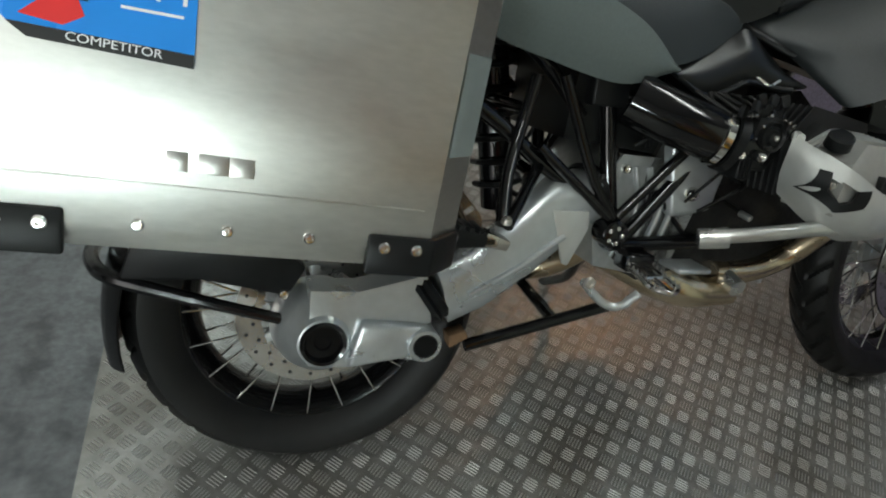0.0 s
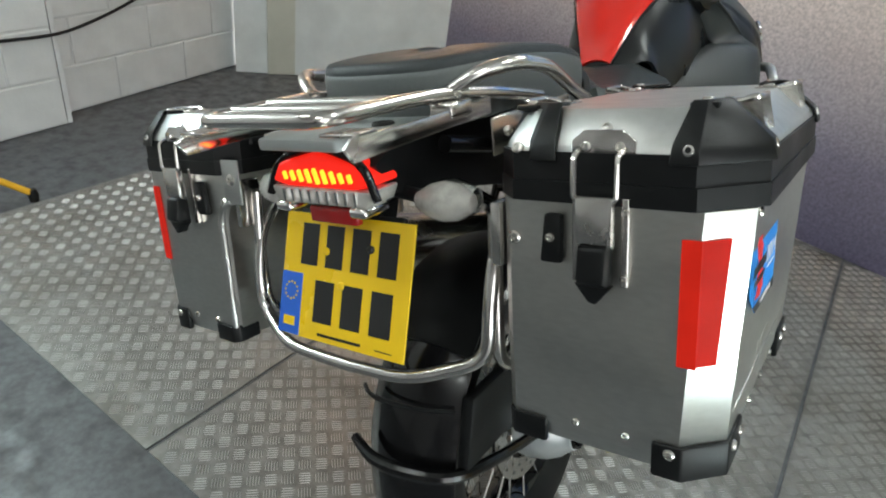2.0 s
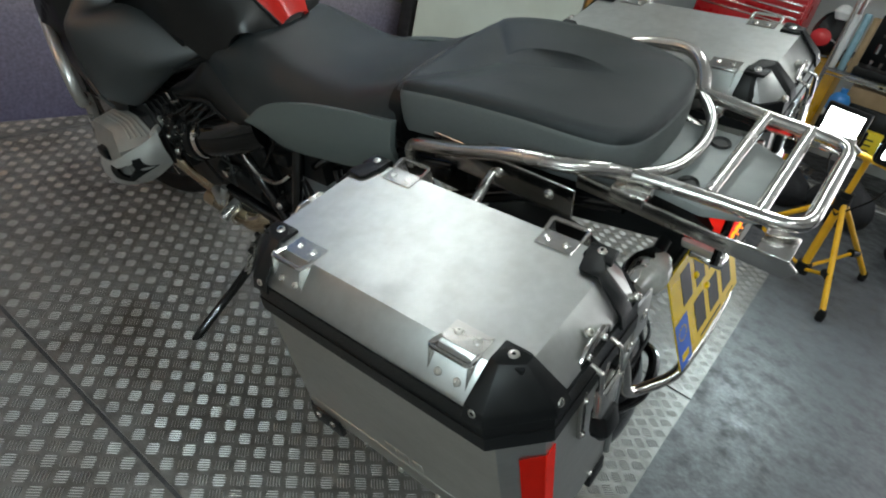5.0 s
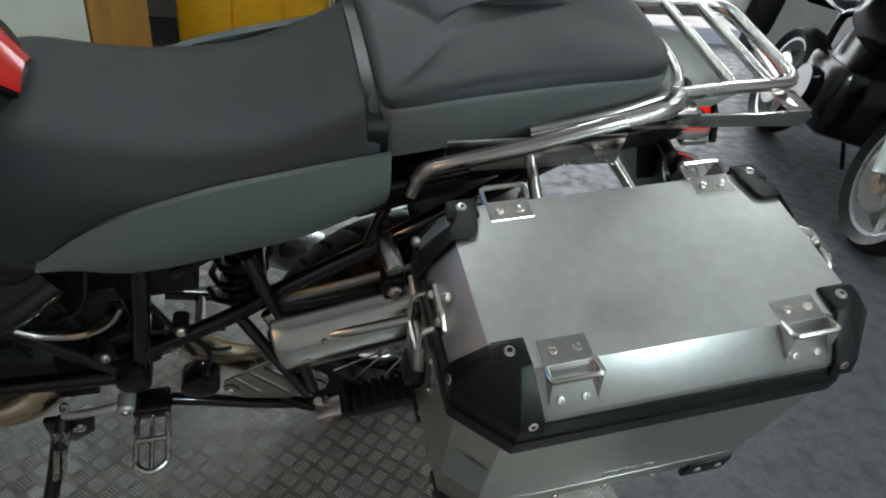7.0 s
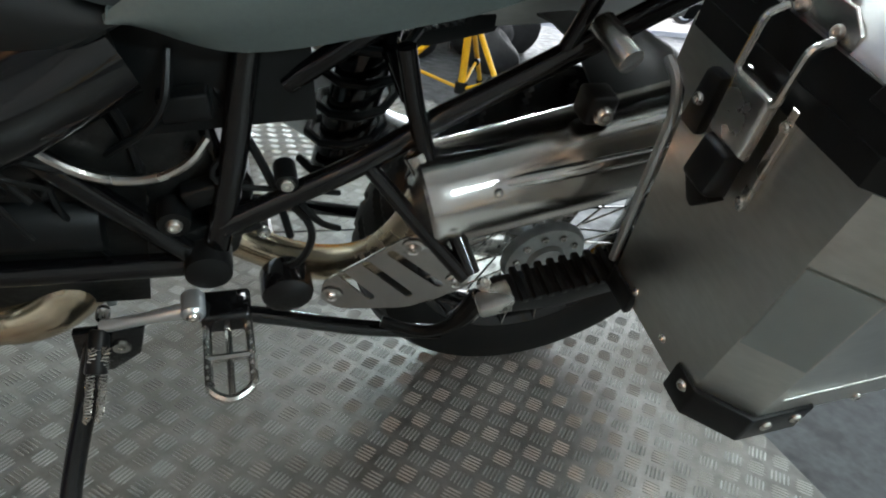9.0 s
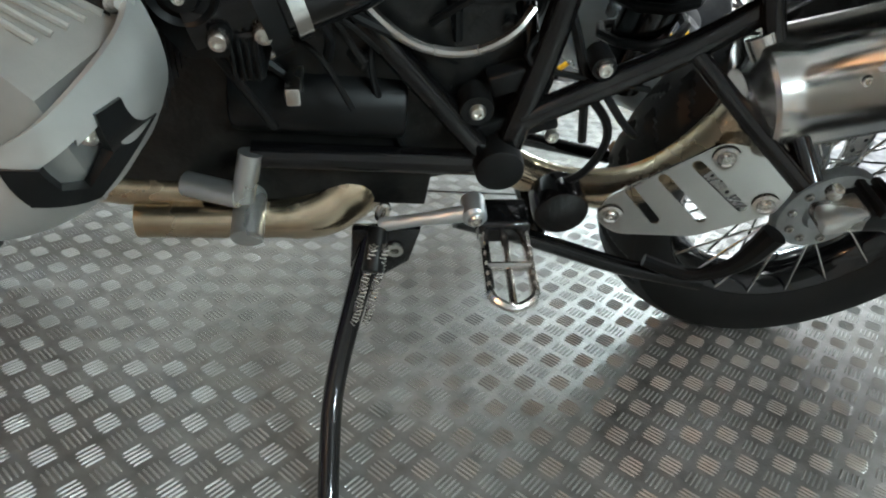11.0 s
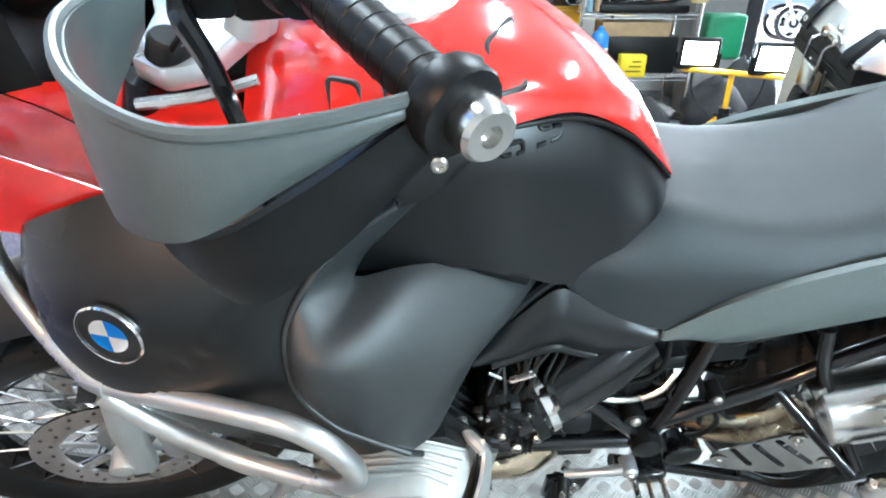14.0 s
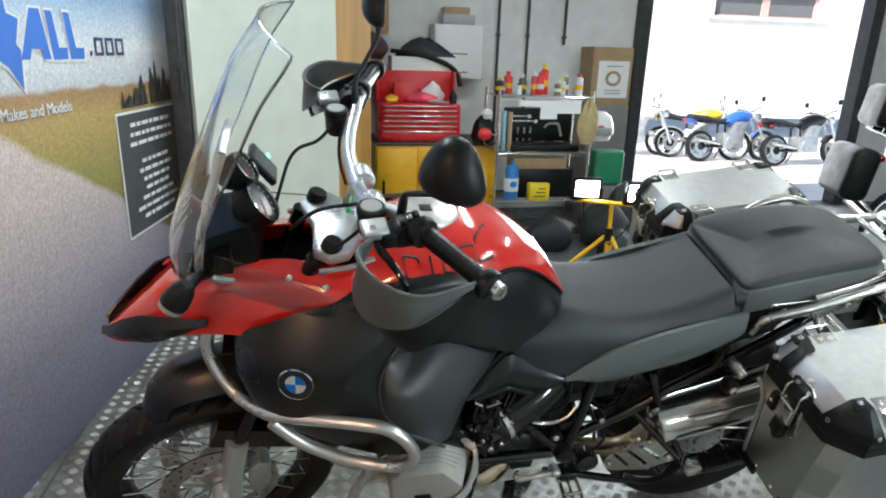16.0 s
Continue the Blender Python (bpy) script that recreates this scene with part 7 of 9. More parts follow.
for c, r in (((1.242, 0.000, 1.240), 0.046), ((1.268, -0.030, 1.302), 0.033)):
    g_ = part("gauge", lathe([(r, 0.012), (r * 1.08, 0.01), (r * 1.12, 0), (r * 1.05, -0.03), (r * 0.6, -0.05), (0, -0.05)], c, (-0.82, 0.06, 0.55), 32), BLACK, dash, "round black instrument")
    part("dial", lathe([(0, 0.005), (r * 0.98, 0.005), (r, 0.012), (r, 0)], c, (-0.82, 0.06, 0.55), 32), DIAL, g_)
    part("bezel", lathe([(r * 0.97, 0.010), (r * 1.0, 0.014), (r * 1.06, 0.012)], c, (-0.82, 0.06, 0.55), 32), STEEL, g_)
    Rm = axis_matrix(c, (-0.82, 0.06, 0.55))
    part("ticks", join(*[moved(box(-0.0008, r * 0.72, 0.0055, 0.0008, r * 0.9, 0.0062), Rm @ Matrix.Rotation(radians(i * 22.5), 4, "Z")) for i in range(14)]), WHITE, g_)
    part("needle", moved(box(-0.001, -0.004, 0.006, 0.001, r * 0.7, 0.007), Rm @ Matrix.Rotation(radians(130), 4, "Z")), STICKER_RED, g_)
disp = part("display", moved(bevel(box(-0.035, -0.04, -0.008, 0.035, 0.04, 0.008, 0.004), 0.002), axis_matrix((1.235, -0.095, 1.275), (-0.82, 0, 0.55))), BLACK, dash, "flat information display")
part("display_glass", moved(box(-0.028, -0.032, 0.0075, 0.028, 0.032, 0.009), axis_matrix((1.235, -0.095, 1.275), (-0.82, 0, 0.55))), material("lcd_grey", (0.10, 0.12, 0.115), 0.2), disp)
part("tell_tale", moved(box(-0.003, -0.003, 0.008, 0.003, 0.003, 0.0095), axis_matrix((1.225, -0.062, 1.308), (-0.82, 0, 0.55))), glow("green_lamp", (0.05, 1.0, 0.35), 6.0), disp)

# --- steering head, handlebar, hand guards (turned with the fork) ---
yoke = part("top_yoke", moved(bevel(prism([(1.175, -0.115), (1.205, -0.085), (1.19, 0.0), (1.205, 0.085), (1.175, 0.115), (1.135, 0.11), (1.09, 0.045), (1.07, 0.03), (1.07, -0.03), (1.09, -0.045), (1.135, -0.11)], "z", 1.195, 1.222), 0.007), YOKE), SILVER, moto, "silver top fork yoke")
for s in (1, -1):
    part("fork_cap", moved(lathe([(0, 0.012), (0.018, 0.012), (0.021, 0.008), (0.022, -0.01), (0, -0.01)], (1.165, s * 0.088, 1.228), (-0.4, 0, 1), 22), YOKE), BLACK, yoke)
    part("bar_riser", moved(tube([(1.10, s * 0.05, 1.215), (1.085, s * 0.05, 1.255), (1.07, s * 0.05, 1.285)], [0.022, 0.019, 0.02], 0, 18), YOKE), SILVER, yoke, "silver handlebar riser")
    part("riser_cap", moved(cyl((1.072, s * 0.028, 1.285), (1.072, s * 0.072, 1.285), 0.025, n=20, bev=0.004), YOKE), SILVER, yoke)
part("handlebar", moved(tube([(0.912, -0.43, 1.317), (1.00, -0.235, 1.33), (1.050, -0.12, 1.278), (1.050, -0.03, 1.258), (1.050, 0.03, 1.258), (1.050, 0.12, 1.278), (1.00, 0.235, 1.33), (0.912, 0.43, 1.317)], [0.011, 0.0125, 0.015, 0.0155, 0.0155, 0.015, 0.0125, 0.011], 0.07, 16), BARS), SILVER, moto, "silver tapered handlebar")
for s in (1, -1):
    grip = part("grip", moved(tube([(0.985, s * 0.290, 1.326), (0.920, s * 0.425, 1.318)], 0.0165, 0, 18), BARS), BLACK, moto, "black rubber handlebar grip")
    for i in range(9):
        p0 = Vector((0.985, s * 0.290, 1.326)).lerp(Vector((0.920, s * 0.425, 1.318)), 0.08 + i * 0.1)
        part("grip_ring", moved(lathe([(0.0163, -0.0015), (0.0170, 0), (0.0163, 0.0015)], p0, (-0.06, s * 0.13, -0.006), 18), BARS), BLACK, grip)
    SHIFT = BARS @ Matrix.Translation((0.0, s * 0.028, -0.022))
    part("switch_box", moved(bevel(prism([(0.985, 1.315), (1.03, 1.315), (1.05, 1.34), (1.03, 1.362), (0.99, 1.368), (0.975, 1.34)], "y", s * 0.215, s * 0.258), 0.008), SHIFT), BLACK, grip, "black switch housing")
    part("switch_collar", moved(lathe([(0.017, -0.012), (0.027, -0.010), (0.030, 0.0), (0.027, 0.012), (0.018, 0.016)], (0.987, s * 0.286, 1.327), (-0.43, s * 0.9, -0.05), 24), BARS), BLACK, grip)
    part("switch_nose", moved(bevel(box(1.03, s * 0.23, 1.322, 1.058, s * 0.262, 1.352, 0.005), 0.002), SHIFT), BLACK, grip)
    for k in range(3):
        part("switch", moved(bevel(box(0.985 + k * 0.014, s * (0.222 + k * 0.008), 1.362, 0.996 + k * 0.014, s * (0.236 + k * 0.008), 1.372, 0.002), 0.001), SHIFT), BOLT if k == 1 else INK, grip)
    part("fluid_pot", moved(lathe([(0, 0.052), (0.024, 0.052), (0.027, 0.048), (0.027, 0.036), (0.025, 0.034), (0.024, 0), (0.018, -0.012), (0, -0.012)], (1.060, s * 0.197, 1.280), (-0.05, 0, 1), 24), BARS), BLACK, grip, "black fluid reservoir")
    part("pot_cap", moved(lathe([(0, 0.0535), (0.019, 0.0535), (0.020, 0.052)], (1.060, s * 0.197, 1.280), (-0.05, 0, 1), 24), BARS), GREY_BOX, grip)
    part("lever", moved(tube([(1.058, s * 0.250, 1.318), (1.068, s * 0.285, 1.310), (1.048, s * 0.325, 1.296), (1.038, s * 0.352, 1.288), (1.03, s * 0.372, 1.258), (1.025, s * 0.385, 1.225)], [0.008, 0.008, 0.007, 0.006, 0.005, 0.005], 0.025, 10), BARS), BLACK_PAINT, grip, "black hand lever")
    part("lever_mount", moved(bevel(box(1.042, s * 0.238, 1.318, 1.088, s * 0.285, 1.336, 0.004), 0.002), BARS), CAST, grip)
    part("mount_bolt", moved(bolt((1.07, s * 0.27, 1.336), (0, 0, 1), 0.006, 0.004), BARS), BOLT, grip)
    # hand guard: a wrapped shell from the lever mount to the bar end
    rows_ = []
    for x, y, zt, zb in [tuple(q) for q in spline([(1.078, 0.295, 1.332, 1.305), (1.105, 0.325, 1.338, 1.270), (1.108, 0.365, 1.341, 1.250), (1.088, 0.415, 1.340, 1.252), (1.044, 0.452, 1.336, 1.270), (0.99, 0.448, 1.330, 1.294), (0.930, 0.431, 1.326, 1.315)], 5)]:
        rows_.append([(x + 0.012 * w, s * (y + 0.006 * math.sin(w * 3.1)), zt + (zb - zt) * w) for w in (0, 0.2, 0.4, 0.6, 0.8, 1)])
    hg = part("hand_guard", moved(shell(rows_, 0.005), BARS), HANDGUARD, moto, "grey plastic hand guard", 50)
    part("guard_lip", moved(tube([r_[0] for r_ in rows_], 0.004, 0, 8), BARS), HANDGUARD, hg)
    part("guard_support", moved(shell([[(x, s * y, zt), (x - 0.002, s * (y + 0.003), (zt + zb) / 2), (x - 0.006, s * (y - 0.004), zb)] for x, y, zt, zb in [tuple(q) for q in spline([(1.106, 0.335, 1.268, 1.248), (1.104, 0.37, 1.250, 1.228), (1.082, 0.418, 1.252, 1.212), (1.044, 0.453, 1.270, 1.208), (0.99, 0.449, 1.294, 1.240), (0.935, 0.437, 1.320, 1.288), (0.908, 0.432, 1.335, 1.302)], 4)]], 0.007), BARS), BLACK, hg, "black guard support", 50)
    part("bar_end_weight", moved(lathe([(0, 0.014), (0.005, 0.014), (0.006, 0.020), (0.013, 0.020), (0.0155, 0.017), (0.016, 0), (0.015, -0.012), (0, -0.012)], (0.910, s * 0.438, 1.316), (-0.35, s, 0.05), 24), BARS), STEEL, hg, "bright bar end screw")
    part("end_clamp", moved(cyl((0.922, s * 0.420, 1.318), (0.912, s * 0.438, 1.316), 0.026, n=20, bev=0.004), BARS), BLACK, hg)
    # mirror
    my, mz, mx = (0.405, 1.508, 0.985) if s > 0 else (0.335, 1.505, 0.935)
    mir = part("mirror", moved(tube([(1.009, s * 0.225, 1.325), (1.006, s * 0.235, 1.375), (mx, s * (my - 0.04), mz - 0.05), (mx, s * (my - 0.02), mz - 0.01)], [0.009, 0.006, 0.0055, 0.008], 0.02, 10), BARS), BLACK, moto, "black rear-view mirror")
    ml = []
    for d_, k in ((-0.020, 0.97), (-0.016, 1.0), (0.0, 0.98), (0.02, 0.80), (0.034, 0.5), (0.04, 0.12)):
        ml.append([(mx + d_ * 0.8, s * (my + k * ((0.052 if s > 0 else 0.060) - 0.015 * math.sin(a)) * math.copysign(abs(math.cos(a)) ** 0.85, math.cos(a))), mz + 0.004 + k * (0.058 if math.sin(a) > 0 else 0.042) * math.sin(a)) for a in [2 * math.pi * i / 32 for i in range(32)]])
    TILT = BARS @ Matrix.Translation((mx, s * my, mz)) @ Matrix.Rotation(radians(s * (38 if s > 0 else 8)), 4, "Z") @ Matrix.Rotation(radians(-6), 4, "Y") @ Matrix.Translation((-mx, -s * my, -mz))
    part("mirror_shell", moved(loft(ml), TILT), BLACK, mir, "black mirror back", 60)
    part("mirror_glass", moved(bevel(loft([[(mx - 0.0175, y, z) for _, y, z in ml[0]], [(mx - 0.0165, y, z) for _, y, z in ml[0]]]), 0.0003, 1), TILT), CHROME, mir)
for pts in ([(1.05, 0.19, 1.33), (1.09, 0.14, 1.30), (1.15, 0.10, 1.27), (1.20, 0.06, 1.20)], [(1.05, -0.19, 1.33), (1.10, -0.16, 1.27), (1.17, -0.11, 1.29), (1.22, -0.05, 1.19)], [(1.04, -0.20, 1.32), (1.07, -0.13, 1.25), (1.06, -0.08, 1.20)], [(1.05, 0.2, 1.31), (1.10, 0.15, 1.22), (1.16, 0.12, 1.16)]):
    part("cable", moved(tube(pts, 0.004, 0.05, 8), BARS), BLACK, moto)
part("clutch_line", moved(tube([(1.20, 0.13, 1.20), (1.14, 0.14, 1.205), (1.09, 0.13, 1.21)], 0.006, 0.02, 8), YOKE), STEEL, moto)
part("green_tag", moved(tube([(1.115, 0.0, 1.235), (1.10, -0.03, 1.25), (1.09, -0.06, 1.245)], 0.005, 0.02, 6), YOKE), material("green_cord", (0.02, 0.35, 0.10), 0.5), moto)

# ---- tail: rack, lights, number plate ----
rack = part("luggage_rack", tube([(-0.27, 0.128, 1.0), (-0.36, 0.116, 1.0), (-0.484, 0.108, 1.0), (-0.484, -0.108, 1.0), (-0.36, -0.116, 1.0), (-0.27, -0.128, 1.0), (-0.16, -0.150, 0.985), (-0.05, -0.152, 0.965)], 0.0098, 0.035, 14), STEEL, moto, "stainless steel luggage rack")
part("rack_side", tube([(-0.27, 0.128, 1.0), (-0.16, 0.150, 0.985), (-0.05, 0.152, 0.965)], 0.0098, 0.03, 14), STEEL, rack)
for x in (-0.365, -0.428):
    part("rack_bar", tube([(x, 0.113, 1.002), (x, -0.113, 1.002)], 0.0088, 0, 14), STEEL, rack)
part("rack_bar", tube([(-0.262, 0.128, 0.997), (-0.298, 0.085, 0.992), (-0.312, 0.03, 0.99), (-0.312, -0.03, 0.99), (-0.298, -0.085, 0.992), (-0.262, -0.128, 0.997)], 0.0088, 0.03, 14), STEEL, rack)
both(lambda: tube([(-0.262, 0.130, 1.0), (-0.245, 0.165, 1.022), (-0.205, 0.20, 1.03), (-0.12, 0.203, 1.015), (-0.02, 0.192, 0.972), (0.06, 0.182, 0.945), (0.095, 0.172, 0.925), (0.10, 0.165, 0.88)], 0.0105, 0.03, 14), "grab_rail", STEEL, moto, "stainless steel pillion grab rail")
both(lambda: bevel(prism([(-0.20, 0.985), (-0.20, 0.962), (-0.40, 0.958), (-0.485, 0.955), (-0.497, 0.972), (-0.48, 0.985), (-0.40, 0.980)], "y", 0.148, 0.153), 0.001), "rack_plate", STEEL, rack, "flat steel side plate")
both(lambda: bevel(box(-0.485, 0.105, 0.982, -0.445, 0.155, 0.986, 0.001), 0.0005), "rack_tab", STEEL, rack)
both(lambda: bevel(box(-0.30, 0.12, 0.97, -0.25, 0.155, 0.99, 0.003), 0.001), "rack_block", STEEL, rack)
both(lambda: bevel(box(-0.20, 0.148, 0.90, 0.06, 0.153, 0.955, 0.002), 0.001), "rail_bracket", STEEL, moto)
for s in (1, -1):
    for x in (-0.16, -0.07, 0.02):
        part("rail_bolt", bolt((x, s * 0.154, 0.93 + 0.0), (0, s, 0), 0.008, 0.005), BOLT, moto)
    part("carrier_strut", tube([(-0.06, s * 0.155, 0.925), (-0.06, s * 0.20, 0.90), (-0.06, s * 0.24, 0.88)], 0.0085, 0.02, 12), STEEL, moto)
tail = part("tail_deck", bevel(prism([(-0.20, -0.085), (-0.36, -0.10), (-0.43, -0.07), (-0.43, 0.07), (-0.36, 0.10), (-0.20, 0.085)], "z", 0.952, 0.968), 0.004), GREY_BOX, moto, "grey tail deck under the rack")
for p in ((-0.325, 0.06), (-0.325, -0.06)):
    # black dish with a raised rim, its colour standing for the hole's shade
    part("deck_hole", lathe([(0, 0.001), (0.010, 0.001), (0.014, 0.004), (0.016, 0.001), (0.016, -0.002)], (p[0], p[1], 0.968), (0, 0, 1), 20), INK, tail)
# tail lamp
tl = part("tail_light", bevel(prism([(-0.092, 0.903), (-0.072, 0.930), (0.0, 0.946), (0.072, 0.930), (0.092, 0.903), (0.06, 0.897), (-0.06, 0.897)], "x", -0.402, -0.34), 0.006, 3), RED_LIGHT, moto, "lit red tail light over a clear strip")
for i in range(9):
    y = -0.060 + i * 0.015
    part("light_cell", moved(box(-0.004, -0.0035, -0.010 + 0.004 * abs(i - 4) / 4, 0.001, 0.0035, 0.012 - 0.006 * abs(i - 4) / 4, 0.002), Matrix.Translation((-0.4015, y, 0.913)) @ Matrix.Rotation(radians(-14), 4, "X")), AMBER_LIGHT, tl)
part("lower_lens", bevel(prism([(-0.094, 0.898), (0.094, 0.898), (0.082, 0.874), (-0.082, 0.874)], "x", -0.404, -0.345), 0.005), PALE_LENS, tl, "pale clear lower lens")
for i in range(9):
    part("lens_rib", box(-0.4075, -0.070 + i * 0.0165, 0.878, -0.404, -0.066 + i * 0.0165, 0.895), CHROME, tl)
for s in (1, -1):
    part("lamp_corner", bevel(box(-0.410, s * 0.055, 0.862, -0.36, s * 0.085, 0.876, 0.004), 0.002), CHROME, tl)
part("lamp_rim", tube([(-0.40, -0.10, 0.885), (-0.395, -0.08, 0.932), (-0.39, 0, 0.953), (-0.395, 0.08, 0.932), (-0.40, 0.10, 0.885)], 0.006, 0.03, 10), FRAME, tl)
part("rear_reflector", bevel(box(-0.385, -0.045, 0.842, -0.372, 0.045, 0.866, 0.003), 0.001), RED_LENS, moto, "dark red reflector")
for s in (1, -1):
    ri = part("rear_indicator", tube([(-0.32, s * 0.05, 0.878), (-0.325, s * 0.115, 0.873)], 0.010, 0, 12), BLACK, moto, "clear rear indicator on a black stalk")
    part("indicator_lens", lathe([(0, -0.045), (0.012, -0.042), (0.024, -0.02), (0.027, 0.0), (0.024, 0.02), (0.012, 0.04), (0, 0.045)], (-0.335, s * 0.158, 0.872), (0.05, s, 0), 24), PALE_LENS, ri)
    part("indicator_bulb", lathe([(0, -0.02), (0.008, -0.016), (0.011, 0), (0.008, 0.012), (0, 0.015)], (-0.333, s * 0.158, 0.872), (0.05, s, 0), 14), material("amber_bulb", (0.7, 0.25, 0.05), 0.2), ri)
    part("indicator_back", lathe([(0.0, -0.045), (0.016, -0.04), (0.027, -0.01), (0.027, 0.01), (0.016, 0.038), (0, 0.045)], (-0.323, s * 0.158, 0.872), (0.05, s, 0), 20), CHROME, ri)
# number plate with plain bars for its characters
PW, PH = 0.246, 0.186
NP = Matrix.Translation((-0.385, 0.003, 0.755)) @ Matrix.Rotation(math.atan2(0.063, 0.175), 4, "Y") @ pose(0, 0, 0, 90, 0, -90)
plate = part("number_plate", moved(bevel(prism([(-PW / 2, -PH / 2), (PW / 2, -PH / 2), (PW / 2, PH / 2), (-PW / 2, PH / 2)], "z", -0.002, 0.001), 0.0005, 1), NP), YELLOW_PLATE, moto, "yellow number plate with blue band")
part("blue_band", moved(box(-PW / 2, -PH / 2 + 0.001, 0.001, -PW / 2 + 0.044, 0.002, 0.0016), NP), EU_BLUE, plate)
part("star_ring", moved(join(*[moved(box(-0.0015, -0.0015, 0.0015, 0.0015, 0.0015, 0.002), Matrix.Translation((-PW / 2 + 0.022 + 0.013 * math.cos(i * math.pi / 6), -0.026 + 0.013 * math.sin(i * math.pi / 6), 0))) for i in range(12)]), NP), YELLOW_PLATE, plate)
part("country_bar", moved(box(-PW / 2 + 0.010, -PH / 2 + 0.014, 0.0014, -PW / 2 + 0.034, -PH / 2 + 0.028, 0.002), NP), YELLOW_PLATE, plate)
for i in range(4):
    part("character_bar", moved(box(-0.086 + i * 0.050, 0.016, 0.001, -0.052 + i * 0.050, 0.078, 0.0016, 0.0), NP), INK, plate)
for i in range(3):
    part("character_bar", moved(box(-0.052 + i * 0.055, -0.066, 0.001, -0.014 + i * 0.055, -0.004, 0.0016, 0.0), NP), INK, plate)
part("maker_bar", moved(box(-0.04, -PH / 2 + 0.008, 0.001, 0.045, -PH / 2 + 0.012, 0.0015), NP), INK, plate)
part("maker_bar", moved(box(0.072, -PH / 2 + 0.008, 0.001, 0.102, -PH / 2 + 0.0095, 0.0015), NP), INK, plate)
for x, y in ((-0.034, 0.040), (0.0, -0.006), (0.05, 0.052)):
    part("plate_screw", moved(lathe([(0, 0.004), (0.004, 0.004), (0.006, 0.002), (0.006, 0)], (x, y, 0.001), (0, 0, 1), 14), NP), YELLOW_PLATE if x < 0.04 else INK, plate)
part("plate_holder", moved(bevel(box(-0.10, -0.08, -0.012, 0.10, 0.10, -0.003, 0.003), 0.001), NP), BLACK, plate)
part("plate_arm", bevel(loft([[(-0.345, -0.05, 0.86), (-0.345, 0.05, 0.86), (-0.372, 0.05, 0.76), (-0.372, -0.05, 0.76)], [(-0.30, -0.05, 0.86), (-0.30, 0.05, 0.86), (-0.34, 0.05, 0.76), (-0.34, -0.05, 0.76)]]), 0.006), BLACK, moto)
# pannier carrier hoop behind the plate
part("carrier_hoop", tube([(-0.19, 0.222, 0.90), (-0.25, 0.226, 0.86), (-0.335, 0.226, 0.80), (-0.36, 0.225, 0.72), (-0.365, 0.22, 0.67), (-0.41, 0.12, 0.642), (-0.415, 0.0, 0.640), (-0.41, -0.12, 0.642), (-0.365, -0.22, 0.67), (-0.36, -0.225, 0.74), (-0.335, -0.226, 0.82), (-0.25, -0.226, 0.88), (-0.19, -0.222, 0.90)], 0.0095, 0.035, 14), STEEL, moto, "stainless steel pannier carrier hoop")
for s in (1, -1):
    part("carrier_upright", tube([(-0.33, s * 0.226, 0.86), (-0.345, s * 0.228, 0.76), (-0.352, s * 0.228, 0.665), (-0.28, s * 0.228, 0.62)], 0.0095, 0.03, 12), STEEL, moto)
    part("carrier_lug", cyl((0.135, s * 0.17, 0.80), (0.125, s * 0.225, 0.79), 0.014, n=14, bev=0.002), STEEL, moto)

# ---- banner slogan ----
text_mesh("Makes and Models", 0.055, 0.001, WHITE, "slogan", banner, on_banner(-0.655, 1.193, 0.004))
text_mesh("Makes and Models", 0.055, 0.0005, NAVY, "slogan_shadow", banner, on_banner(-0.6585, 1.190, 0.003))

# ---- workshop things round the motorcycle ----
YELLOW = material("yellow_enamel", (0.80, 0.42, 0.01), 0.35, 0, 0.05, 20, 0.03, 200, 0.25, 6, (0.45, 0.24, 0.02))
RED_STEEL = material("red_enamel", (0.55, 0.015, 0.02), 0.32, 0, 0.05, 20, 0.03, 200, 0.2, 6, (0.3, 0.02, 0.02))
LED = glow("led_panel", (0.92, 1.0, 0.97), 18.0)
TUBE = glow("fluorescent_tube", (0.97, 1.0, 0.97), 9.0)
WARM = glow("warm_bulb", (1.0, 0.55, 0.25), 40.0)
CARD = material("cardboard", (0.36, 0.25, 0.14), 0.8, 0, 0.1, 20, 0.1, 120, 0.25, 6, (0.24, 0.16, 0.09))
PAINT_WHITE = material("white_enamel", (0.72, 0.72, 0.71), 0.4, 0, 0.04, 10, 0.03, 100, 0.25, 5, (0.55, 0.54, 0.5))
CLOTH = material("tan_cloth", (0.42, 0.33, 0.16), 0.9, 0, 0.15, 30, 0.5, 60, 0.3, 9, (0.28, 0.21, 0.1))
BAG = material("black_nylon", (0.018, 0.018, 0.02), 0.65, 0, 0.3, 20, 0.6, 40, 0.2, 8, (0.06, 0.06, 0.065))
PINK = material("pink_cloth", (0.75, 0.08, 0.14), 0.85, 0, 0.1, 20, 0.4, 60)
GREEN = material("green_plastic", (0.02, 0.22, 0.10), 0.4, 0, 0.1, 20)
GREY_STEEL = material("grey_enamel", (0.20, 0.19, 0.185), 0.5, 0.2, 0.08, 12, 0.05, 100, 0.3, 4, (0.12, 0.11, 0.10))
BLUE_TIN = material("blue_enamel", (0.03, 0.19, 0.50), 0.35, 0, 0.05, 20)
rng = random.Random(7)


